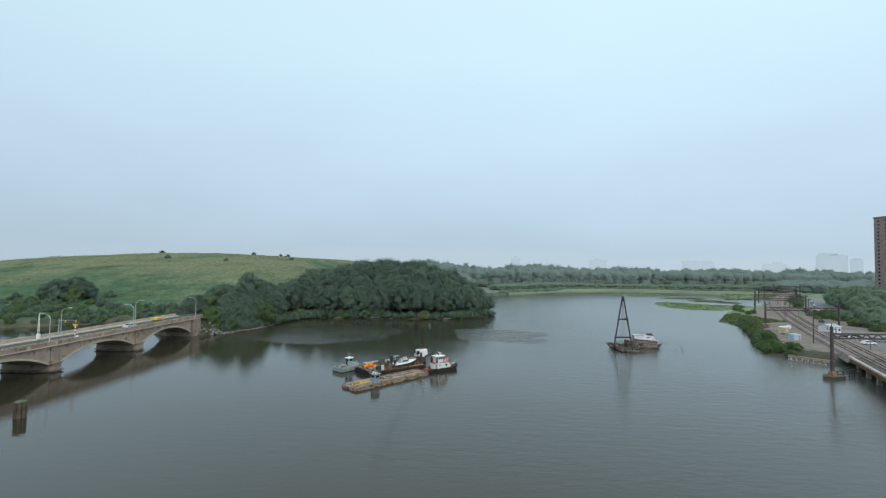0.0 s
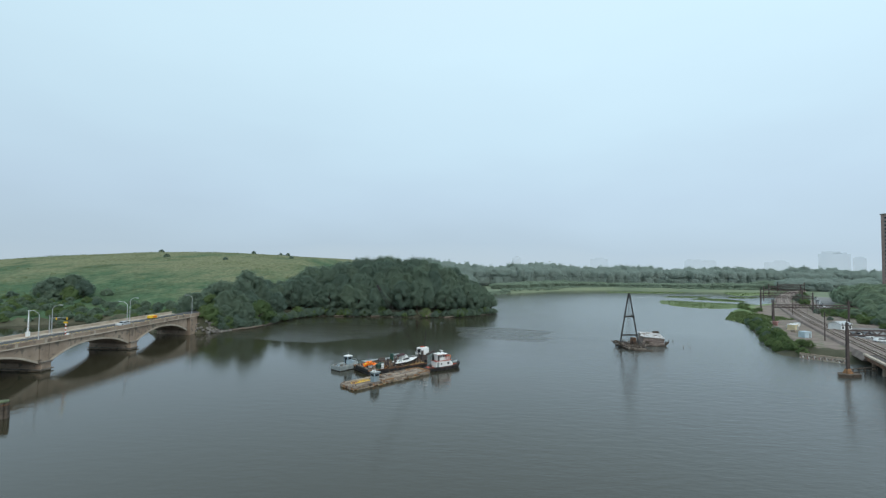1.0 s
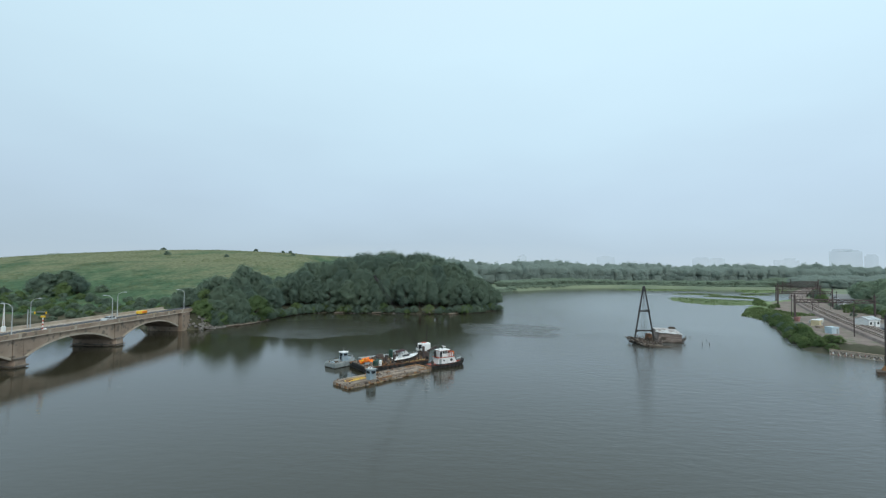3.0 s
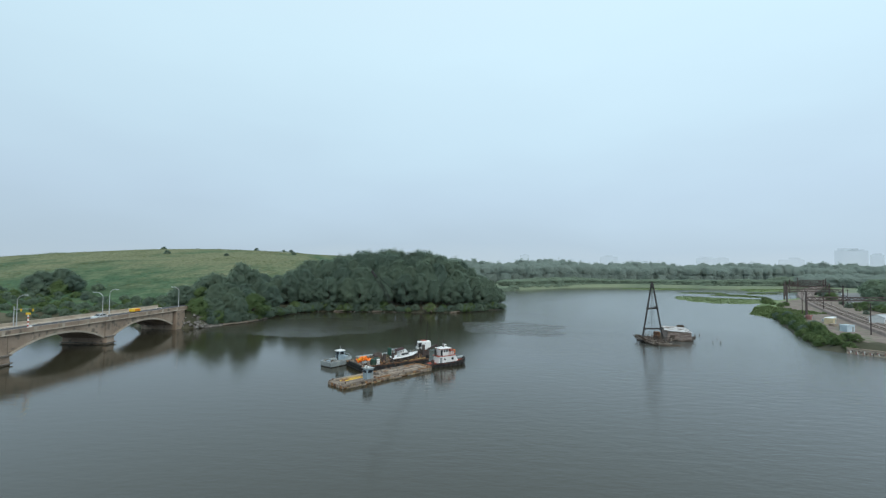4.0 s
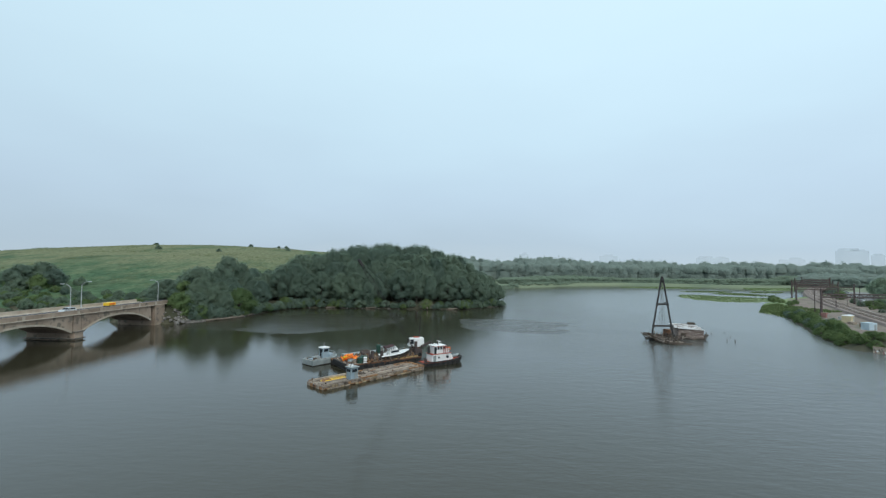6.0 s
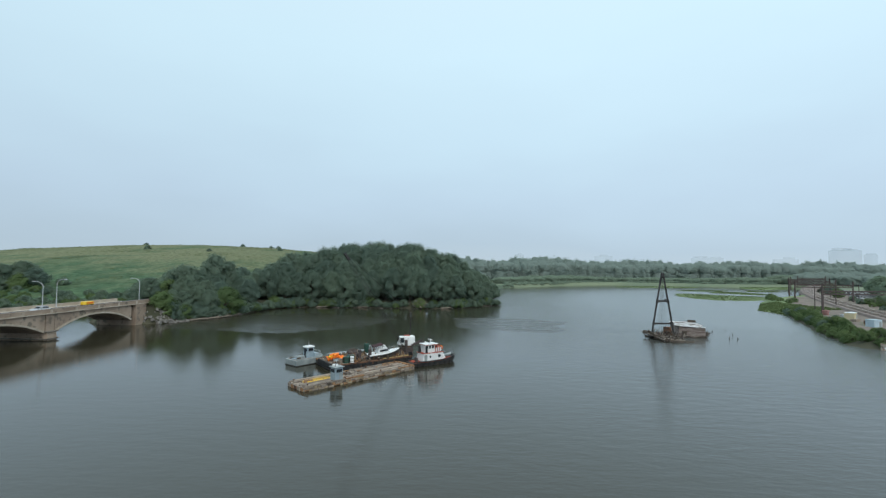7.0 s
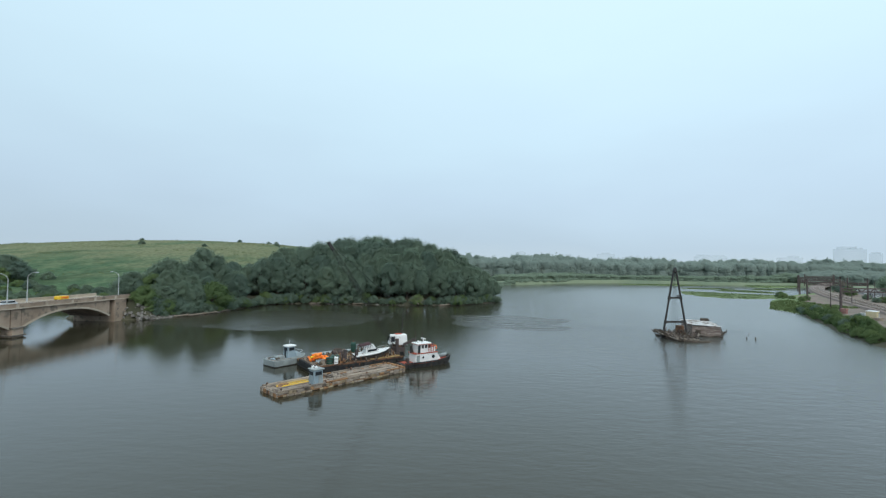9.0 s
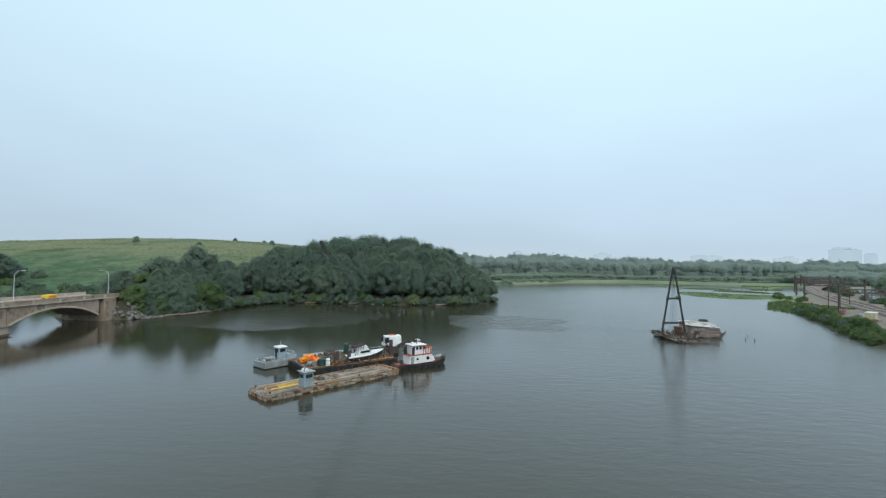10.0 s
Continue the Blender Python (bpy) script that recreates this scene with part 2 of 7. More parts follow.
BRICK = material("brown_brick", (0.28, 0.20, 0.18), (0.36, 0.26, 0.235), 0.4, 0.9, 0.1, fine=14)
BARK = material("bark", (0.07, 0.055, 0.045), (0.13, 0.11, 0.09), 1.5, 0.95, 0.5)
ROCK = material("shore_rock", (0.12, 0.11, 0.10), (0.24, 0.225, 0.205), 0.8, 0.9, 0.5, spread=0.35)
TYRE = material("black_rubber", (0.015, 0.015, 0.015), (0.03, 0.03, 0.03), 2.0, 0.85, 0.2)
TARP_BLUE = material("pale_blue_sheet_metal", (0.42, 0.52, 0.58), (0.52, 0.62, 0.67), 0.5, 0.6, 0.1)
CREAM = material("cream_sheet_metal", (0.52, 0.44, 0.28), (0.62, 0.54, 0.36), 0.5, 0.7, 0.1)
WHITE_SHEET = material("stained_white_roof", (0.46, 0.46, 0.46), (0.62, 0.61, 0.60), 0.35, 0.8, 0.2, c3=(0.20, 0.14, 0.11), spots=0.55)
HULK = material("peeling_red_brown_planks", (0.14, 0.105, 0.09), (0.235, 0.19, 0.17), 0.5, 0.9, 0.3, spread=0.35, c3=(0.36, 0.32, 0.29), spots=0.62, stretch=(1, 1, 3))
LEAF_WOOD = leaf_material("wood_leaves", (0.150, 0.212, 0.170), (0.202, 0.268, 0.192), 0.5)
LEAF_BRIGHT = leaf_material("young_leaves", (0.135, 0.200, 0.090), (0.195, 0.268, 0.115), 0.5)
# leaf colour paled and blued to stand in for haze over the far wood
LEAF_FAR_HAZE = leaf_material("haze_paled_far_leaves", (0.285, 0.355, 0.325), (0.32, 0.39, 0.35), 0.5)
# lighter leaf colour imitates haze on the trees beyond the railway
LEAF_MID_HAZE = leaf_material("haze_paled_mid_leaves", (0.235, 0.315, 0.235), (0.305, 0.385, 0.262), 0.5)
# greener copy of the far leaves, with the same haze put into its colour
LEAF_SCRUB_HAZE = leaf_material("haze_paled_scrub_leaves", (0.235, 0.305, 0.235), (0.285, 0.355, 0.25), 0.5)
LEAF_MEADOW = leaf_material("meadow_weed_leaves", (0.075, 0.115, 0.055), (0.150, 0.165, 0.078), 0.4)
LEAF_MARSH = leaf_material("marsh_grass_blades", (0.165, 0.225, 0.100), (0.215, 0.275, 0.125), 0.5)


def hill_material():
    """Rough meadow: lush green below, straw-coloured grass in broken sweeps higher up, mottled at three sizes."""
    m = bpy.data.materials.new("meadow_grass")
    m.use_nodes = True
    n, l = m.node_tree.nodes, m.node_tree.links
    b = n["Principled BSDF"]
    tc, sep = n.new("ShaderNodeTexCoord"), n.new("ShaderNodeSeparateXYZ")
    l.new(tc.outputs["Object"], sep.inputs[0])

    def tex(scale, detail, rough, stretch):
        mp, t = n.new("ShaderNodeMapping"), n.new("ShaderNodeTexNoise")
        mp.inputs["Scale"].default_value = stretch
        l.new(tc.outputs["Object"], mp.inputs["Vector"])
        l.new(mp.outputs[0], t.inputs["Vector"])
        t.inputs["Scale"].default_value, t.inputs["Detail"].default_value, t.inputs["Roughness"].default_value = scale, detail, rough
        return t.outputs["Fac"]

    def fit(value, lo, hi, to_lo, to_hi):
        r = n.new("ShaderNodeMapRange")
        for k, x in (("From Min", lo), ("From Max", hi), ("To Min", to_lo), ("To Max", to_hi)):
            r.inputs[k].default_value = x
        l.new(value, r.inputs["Value"])
        return r.outputs[0]

    def blend(fac, a, c):
        x = n.new("ShaderNodeMix")
        x.data_type = "RGBA"
        l.new(fac, x.inputs["Factor"])
        for key, val in (("A", a), ("B", c)):
            if isinstance(val, tuple):
                x.inputs[key].default_value = (*val, 1)
            else:
                l.new(val, x.inputs[key])
        return x.outputs["Result"]

    def calc(op, a, c):
        x = n.new("ShaderNodeMath")
        x.operation = op
        l.new(a, x.inputs[0])
        if isinstance(c, float):
            x.inputs[1].default_value = c
        else:
            l.new(c, x.inputs[1])
        return x.outputs[0]

    sweep = tex(0.009, 7.0, 0.62, (1.0, 1.0, 2.0))
    mottle, grain = tex(0.06, 6.0, 0.65, (1.0, 0.7, 2.0)), tex(0.45, 5.0, 0.6, (1.0, 0.6, 1.0))
    up = fit(sep.outputs["Z"], 8.0, 30.0, -0.10, 0.13)
    dry = calc("ADD", calc("ADD", sweep, up), fit(mottle, 0.3, 0.7, -0.11, 0.11))
    green = blend(fit(mottle, 0.36, 0.66, 0.0, 1.0), (0.058, 0.107, 0.060), (0.088, 0.139, 0.075))
    colour = blend(fit(dry, 0.42, 0.64, 0.0, 1.0), green, (0.164, 0.178, 0.104))
    scrub_spots = fit(tex(0.022, 8.0, 0.7, (1.0, 0.55, 1.0)), 0.58, 0.66, 0.0, 0.75)
    colour = blend(scrub_spots, colour, (0.052, 0.084, 0.046))
    heath = fit(tex(0.03, 6.0, 0.6, (1.0, 0.4, 1.0)), 0.64, 0.72, 0.0, 0.5)
    colour = blend(heath, colour, (0.150, 0.125, 0.082))
    mul = n.new("ShaderNodeVectorMath")
    mul.operation = "SCALE"
    l.new(colour, mul.inputs[0])
    l.new(fit(grain, 0.3, 0.7, 0.7, 1.35), mul.inputs["Scale"])
    l.new(mul.outputs[0], b.inputs["Base Color"])
    b.inputs["Roughness"].default_value, b.inputs["Specular IOR Level"].default_value = 1.0, 0.05
    bp = n.new("ShaderNodeBump")
    bp.inputs["Strength"].default_value, bp.inputs["Distance"].default_value = 0.7, 1.2
    l.new(calc("ADD", mottle, grain), bp.inputs["Height"])
    l.new(bp.outputs[0], b.inputs["Normal"])
    return m


MEADOW = hill_material()
SOIL = material("woodland_floor", (0.05, 0.052, 0.032), (0.095, 0.09, 0.06), 0.15, 0.95, 0.4)
# MARSH desaturated for the ground of the far shore
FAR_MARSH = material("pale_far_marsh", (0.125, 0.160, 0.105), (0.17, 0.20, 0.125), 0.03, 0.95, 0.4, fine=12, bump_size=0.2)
MARSH = material("salt_marsh", (0.12, 0.172, 0.072), (0.165, 0.215, 0.098), 0.06, 0.95, 0.5, fine=20, spread=0.25, bump_size=0.2)


def water_material():
    m = bpy.data.materials.new("tidal_river_water")
    m.use_nodes = True
    n, l = m.node_tree.nodes, m.node_tree.links
    b = n["Principled BSDF"]
    tc = n.new("ShaderNodeTexCoord")
    b.inputs["IOR"].default_value = 1.46
    b.inputs["Specular IOR Level"].default_value = 0.5
    mp = n.new("ShaderNodeMapping")
    mp.inputs["Scale"].default_value = (0.34, 0.75, 1.0)
    mp.inputs["Rotation"].default_value = (0, 0, radians(12))
    l.new(tc.outputs["Object"], mp.inputs["Vector"])
    ripple = n.new("ShaderNodeTexNoise")
    ripple.inputs["Scale"].default_value, ripple.inputs["Detail"].default_value = 0.85, 6.0
    ripple.inputs["Roughness"].default_value = 0.58
    l.new(mp.outputs[0], ripple.inputs["Vector"])
    # wind: calm and ruffled stretches
    mp2 = n.new("ShaderNodeMapping")
    mp2.inputs["Scale"].default_value = (0.012, 0.03, 1.0)
    l.new(tc.outputs["Object"], mp2.inputs["Vector"])
    wind = n.new("ShaderNodeTexNoise")
    wind.inputs["Scale"].default_value, wind.inputs["Detail"].default_value = 1.0, 3.0
    l.new(mp2.outputs[0], wind.inputs["Vector"])
    breeze = wind.outputs["Fac"]
    # cat's-paws of wind off the wooded shore, and the breezy open reach; their edges wander
    drift = n.new("ShaderNodeTexNoise")
    drift.inputs["Scale"].default_value, drift.inputs["Detail"].default_value = 0.035, 4.0
    l.new(tc.outputs["Object"], drift.inputs["Vector"])
    spread = n.new("ShaderNodeVectorMath")
    spread.operation = "MULTIPLY_ADD"
    spread.inputs[1].default_value = (60, 30, 0)
    l.new(drift.outputs["Color"], spread.inputs[0])
    l.new(tc.outputs["Object"], spread.inputs[2])
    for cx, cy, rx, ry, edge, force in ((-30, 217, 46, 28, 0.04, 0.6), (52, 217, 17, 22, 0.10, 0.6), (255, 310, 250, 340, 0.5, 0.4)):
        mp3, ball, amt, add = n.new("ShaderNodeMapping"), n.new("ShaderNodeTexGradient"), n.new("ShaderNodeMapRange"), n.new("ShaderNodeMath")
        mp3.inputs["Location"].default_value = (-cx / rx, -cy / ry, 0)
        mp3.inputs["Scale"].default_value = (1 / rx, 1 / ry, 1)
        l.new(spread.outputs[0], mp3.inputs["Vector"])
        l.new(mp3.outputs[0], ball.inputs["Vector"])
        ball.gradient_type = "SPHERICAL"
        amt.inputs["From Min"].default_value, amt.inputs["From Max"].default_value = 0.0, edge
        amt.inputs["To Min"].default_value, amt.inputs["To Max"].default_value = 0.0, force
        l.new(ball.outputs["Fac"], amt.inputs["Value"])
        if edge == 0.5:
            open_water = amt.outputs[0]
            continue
        add.operation = "ADD"
        l.new(breeze, add.inputs[0])
        l.new(amt.outputs[0], add.inputs[1])
        breeze = add.outputs[0]
    def fit(value, lo, hi, to_lo, to_hi):
        r = n.new("ShaderNodeMapRange")
        for k, x in (("From Min", lo), ("From Max", hi), ("To Min", to_lo), ("To Max", to_hi)):
            r.inputs[k].default_value = x
        l.new(value, r.inputs["Value"])
        return r.outputs[0]

    def calc(op, a, c):
        x = n.new("ShaderNodeMath")
        x.operation = op
        l.new(a, x.inputs[0])
        if isinstance(c, float):
            x.inputs[1].default_value = c
        else:
            l.new(c, x.inputs[1])
        return x.outputs[0]

    # ripples at two sizes, steeper where the wind lies on the water
    fine = n.new("ShaderNodeTexNoise")
    fine.inputs["Scale"].default_value, fine.inputs["Detail"].default_value = 2.6, 3.0
    l.new(mp.outputs[0], fine.inputs["Vector"])
    mp4, streak = n.new("ShaderNodeMapping"), n.new("ShaderNodeTexNoise")
    mp4.inputs["Scale"].default_value = (0.06, 0.35, 1.0)
    l.new(tc.outputs["Object"], mp4.inputs["Vector"])
    l.new(mp4.outputs[0], streak.inputs["Vector"])
    streak.inputs["Scale"].default_value, streak.inputs["Detail"].default_value = 1.0, 5.0
    lee = n.new("ShaderNodeSeparateXYZ")
    l.new(spread.outputs[0], lee.inputs[0])
    calm = fit(lee.outputs["X"], -25.0, 65.0, 0.4, 1.0)
    gust = calc("MULTIPLY", fit(breeze, 0.6, 1.05, 0.0, 1.0), fit(streak.outputs["Fac"], 0.38, 0.62, 0.6, 1.05))
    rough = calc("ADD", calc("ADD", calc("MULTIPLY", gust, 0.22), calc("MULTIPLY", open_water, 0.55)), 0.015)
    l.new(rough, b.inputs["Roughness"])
    bp = n.new("ShaderNodeBump")
    bp.inputs["Distance"].default_value = 0.5
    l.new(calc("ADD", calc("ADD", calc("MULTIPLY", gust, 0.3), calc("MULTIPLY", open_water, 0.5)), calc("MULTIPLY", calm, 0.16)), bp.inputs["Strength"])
    l.new(calc("ADD", ripple.outputs["Fac"], calc("MULTIPLY", fine.outputs["Fac"], 0.35)), bp.inputs["Height"])
    l.new(bp.outputs[0], b.inputs["Normal"])
    # paler base colour over the open reach stands in for missing sky reflection
    sky_tint = n.new("ShaderNodeMix")
    sky_tint.data_type = "RGBA"
    sky_tint.inputs["A"].default_value, sky_tint.inputs["B"].default_value = (0.036, 0.033, 0.021, 1), (0.15, 0.165, 0.165, 1)
    l.new(fit(open_water, 0.14, 0.4, 0.0, 1.0), sky_tint.inputs["Factor"])
    l.new(sky_tint.outputs["Result"], b.inputs["Base Color"])
    return m


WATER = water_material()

# ---- ground and water ----
WEST_SHORE = [(-330, -400), (-270, 60), (-235, 150), (-200, 200), (-190, 207), (-162, 222), (-145, 219), (-127, 208), (-112, 200), (-107, 192)]
WOOD_SHORE = [(-97, 194), (-92, 204), (-86, 216), (-84, 232), (-79, 254), (-70, 261), (-48, 262), (-28, 261), (-13, 260), (8, 264), (20, 275), (31, 288)]
FAR_SHORE = [(33, 297), (27, 330), (20, 380), (30, 440), (58, 503), (102, 540), (155, 594), (220, 625), (296, 618), (351, 594), (420, 600), (455, 575)]
EAST_SHORE = [(400, 510), (330, 445), (285, 402), (255, 375), (212, 340), (192, 312), (164, 272), (161, 250), (143, 217), (131, 196), (122, 178), (114, 161), (118, 156)]
SOUTH_SHORE = [(126, 146), (150, 139), (190, 122), (260, 80), (330, -400)]
SHORE = np.array(WEST_SHORE + WOOD_SHORE + FAR_SHORE + EAST_SHORE + SOUTH_SHORE, dtype=float)


def inland(px, py):
    """Metres from the water's edge; below zero in the river."""
    px, py = np.asarray(px, float), np.asarray(py, float)
    best = np.full(px.shape, 1e9)
    inside = np.zeros(px.shape, bool)
    for i in range(len(SHORE)):
        (ax, ay), (bx, by) = SHORE[i], SHORE[(i + 1) % len(SHORE)]
        dx, dy = bx - ax, by - ay
        k = np.clip(((px - ax) * dx + (py - ay) * dy) / (dx * dx + dy * dy), 0, 1)
        best = np.minimum(best, np.hypot(px - ax - k * dx, py - ay - k * dy))
        if ay != by:
            inside ^= ((ay > py) != (by > py)) & (px < ax + (py - ay) * dx / dy)
    return np.where(inside, -best, best)


def smooth(a, b, x):
    k = np.clip((np.asarray(x, float) - a) / (b - a), 0, 1)
    return k * k * (3 - 2 * k)


def height(px, py):
    """The land: low banks, a wooded rise, and the long grassy hill."""
    px, py = np.asarray(px, float), np.asarray(py, float)
    d = inland(px, py)
    d = d + 0.8 * np.sin(px * 0.5 + 1.1 * np.sin(py * 0.33)) * np.sin(py * 0.41 + 0.7) - 0.6
    z = np.where(d < 0, np.maximum(-2.5, d * 0.4), 3.2 * smooth(-0.5, 9, d))
    west = smooth(60, -40, px)
    z = z + west * 3.5 * smooth(8, 50, d)
    top = np.interp(px, [-900, -640, -560, -500, -440, -358, -273, -202, -150, -95, -50], [3, 5, 12.5, 23.5, 31.5, 35.6, 35.2, 34, 31, 14, 0])
    rise = smooth(225, 560, py + 0.05 * (px + 300)) ** 0.9
    hill = top * rise * smooth(1500, 1150, py) * smooth(10, 70, d)
    z = z + hill + hill * 0.04 * np.sin(px * 0.02 + 1) * np.sin(py * 0.025)
    far = smooth(480, 620, py) * smooth(-60, 60, px)
    z = z - far * 2.0 * smooth(0, 60, d) * smooth(700, 500, py)
    # the water level marsh lobe on the east bank
    lobe = np.exp(-(((px - 172) / 9) ** 2 + ((py - 268) / 22) ** 2))
    z = np.where(d > 0, z * (1 - 0.85 * np.clip(lobe, 0, 1)), z)
    # causeway carrying the road off the bridge
    side = np.abs(px - (-110.5 - 0.004 * np.maximum(py - 205, 0) ** 2))
    cause = 6.85 * smooth(15, 7.5, side) * smooth(190.5, 193, py) * smooth(330, 240, py)
    z = np.where(cause > 0.4, np.maximum(z, cause), z)
    return np.where((d > 0) & (z < 0.15), 0.15, z)


def spaced(lo, hi, fine_lo, fine_hi, step):
    """Grid lines, close together in the middle stretch and wider outwards."""
    lines = list(np.arange(fine_lo, fine_hi, step))
    a, s = fine_lo, step
    while a > lo:
        s *= 1.18
        a -= s
        lines.insert(0, a)
    a, s = lines[-1], step
    while a < hi:
        s *= 1.18
        a += s
        lines.append(a)
    return np.array(lines)


def build_ground():
    xs, ys = spaced(-4000, 4000, -270, 480, 3.0), spaced(-1500, 4500, 110, 660, 3.0)
    gx, gy = np.meshgrid(xs, ys)
    gz = height(gx, gy)
    nx, ny = len(xs), len(ys)
    verts = np.stack([gx.ravel(), gy.ravel(), gz.ravel()], 1).tolist()
    faces = [(j * nx + i, j * nx + i + 1, (j + 1) * nx + i + 1, (j + 1) * nx + i) for j in range(ny - 1) for i in range(nx - 1)]
    me = bpy.data.meshes.new("ground")
    me.from_pydata(verts, [], faces)
    for m in (MEADOW, SOIL, GRAVEL, MARSH, FAR_MARSH):
        me.materials.append(m)
    cx = (xs[:-1] + xs[1:]) / 2
    cy = (ys[:-1] + ys[1:]) / 2
    mx, my = np.meshgrid(cx, cy)
    d = inland(mx, my)
    kind = np.zeros(mx.shape, int)
    kind[(mx > -120) & (mx < 40) & (d < 75) & (my < 400)] = 1
    kind[(d < 7) & (mx < 40)] = 1
    kind[(mx > 110) & (my < 420) & (d > 9)] = 2
    kind[(mx > 110) & (my < 246) & (d <= 9)] = 1
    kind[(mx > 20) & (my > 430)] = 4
    kind[(mx > 40) & (my > 246) & (my < 400) & (d < 14)] = 3
    kind[d < -1] = 1
    me.polygons.foreach_set("material_index", kind.ravel().tolist())
    me.polygons.foreach_set("use_smooth", [True] * len(me.polygons))
    me.update()
    ob = new("ground", me)
    tagged(ob, "grassy hill, wooded banks and gravel yard round a river", "ground", kind="structure")


build_ground()
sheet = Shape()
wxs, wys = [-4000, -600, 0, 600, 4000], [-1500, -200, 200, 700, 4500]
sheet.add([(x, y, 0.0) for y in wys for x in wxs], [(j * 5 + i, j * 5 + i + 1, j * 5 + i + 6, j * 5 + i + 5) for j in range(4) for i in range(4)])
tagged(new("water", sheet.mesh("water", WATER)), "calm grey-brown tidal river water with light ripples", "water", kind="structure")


def ground_at(x, y):
    return float(height(np.array([x]), np.array([y]))[0])


# ---- the concrete arch bridge ----
def face_x(y):
    return -105.2 + 0.04 * (y - 155)


BRIDGE_WIDE, DECK = 13.5, 7.3
PIERS = [60.0, 92.0, 124.0, 156.0]
ENDS = (28.0, 190.5)


def build_bridge():
    bridge = thing("arch_bridge", face_x(155) - BRIDGE_WIDE / 2, 155, 0, -2.29, "weathered tan concrete road bridge with low segmental arches over the river", "bridge", kind="structure")
    half = BRIDGE_WIDE / 2

    def span(y0, y1):
        """One arch: a solid block over a curved underside."""
        s, n = Shape(), 18
        low, crown, top = 1.9, 5.5, DECK - 0.25
        rings = []
        for x in (-half + 0.25, half - 0.25):
            ring = [(x, y0, top), (x, y1, top)]
            for i in range(n + 1):
                k = 1 - i / n
                yy = y0 + (y1 - y0) * k
                ring.append((x, yy, low + (crown - low) * (1 - abs(2 * k - 1) ** 2.2)))
            rings.append(ring)
        s.loft(rings)
        return s
    stops = [ENDS[0]] + PIERS + [ENDS[1] - 3]
    for a, b in zip(stops[:-1], stops[1:]):
        part("arch_span", span(a + 1.5 - 155, b - 1.5 - 155), CONCRETE, bridge)
        ring = Shape()
        n = 18
        pts = []
        for i in range(n + 1):
            k = i / n
            pts.append((half - 0.2, a + 1.5 - 155 + (b - a - 3) * k, 2.15 + 3.6 * (1 - abs(2 * k - 1) ** 2.2)))
        for p, q in zip(pts[:-1], pts[1:]):
            ring.beam(p, q, 0.25, 0.5)
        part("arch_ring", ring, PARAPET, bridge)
    for y in PIERS:
        p = Shape()
        p.box((0, y - 155, 0.2), (BRIDGE_WIDE + 1.2, 3.2, 4.4), top=(0.985, 0.88))
        part("pier", p, CONCRETE, bridge, bevel=0.15)
        cap = Shape()
        for z, g in ((0.45, 0.6), (2.35, 0.35)):
            cap.box((0, y - 155, z), (BRIDGE_WIDE + 1.2 + g, 3.2 + g, 0.35))
        part("pier_course", cap, STONE_DARK, bridge, bevel=0.05)
        body = Shape().box((0, y - 155, 4.7), (BRIDGE_WIDE - 0.3, 2.6, 4.8))
        part("pier_shaft", body, CONCRETE, bridge)
    ab = Shape().box((0, ENDS[1] - 155 - 0.4, 3.3), (BRIDGE_WIDE + 0.4, 5.0, 7.6))
    part("abutment", ab, CONCRETE, bridge, bevel=0.1)
    ln, mid = 196 - ENDS[0], (196 + ENDS[0]) / 2 - 155
    part("deck", Shape().box((0, mid, DECK - 0.12), (BRIDGE_WIDE - 0.1, ln, 0.3)), CONCRETE, bridge)
    part("roadway", Shape().box((0, mid, DECK + 0.05), (9.4, ln, 0.06)), ASPHALT, bridge)
    for sx in (-1, 1):
        part("pavement", Shape().box((sx * 5.65, mid, DECK + 0.13), (1.7, ln, 0.22)), PARAPET, bridge)
        wall = Shape().box((sx * (half - 0.1), mid, DECK + 0.5), (0.35, ln, 0.96))
        wall.box((sx * (half - 0.1), mid, DECK + 1.04), (0.5, ln, 0.14))
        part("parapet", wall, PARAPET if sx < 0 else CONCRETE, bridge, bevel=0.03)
        y = ENDS[0] - 155
        post = Shape()
        while y < 36:
            post.box((sx * (half - 0.1), y, DECK + 0.5), (0.46, 0.8, 1.02))
            y += 8.0
        part("parapet_post", post, PARAPET, bridge)
        part("cornice", Shape().box((sx * (half + 0.02), mid, DECK - 0.1), (0.5, ln, 0.22)), PARAPET, bridge)
    for x in (-4.4, -0.12, 0.12, 4.4):
        part("lane_line", Shape().box((x, mid, DECK + 0.084), (0.12, ln, 0.006)), PAINT_YELLOW if abs(x) < 1 else PAINT_WHITE, bridge)
    return bridge


build_bridge()
approach = Shape()
for i in range(9):
    y = 200 + i * 8
    approach.box((-110.5 - 0.004 * max(0, y - 205) ** 2, y, DECK - 0.3 - 0.02 * i), (10, 9.5, 0.7), rz=0.45 * max(0, y - 205))
tagged(new("road", approach.mesh("road", ASPHALT)), "asphalt approach road leading off the bridge into the trees", "road", kind="structure")


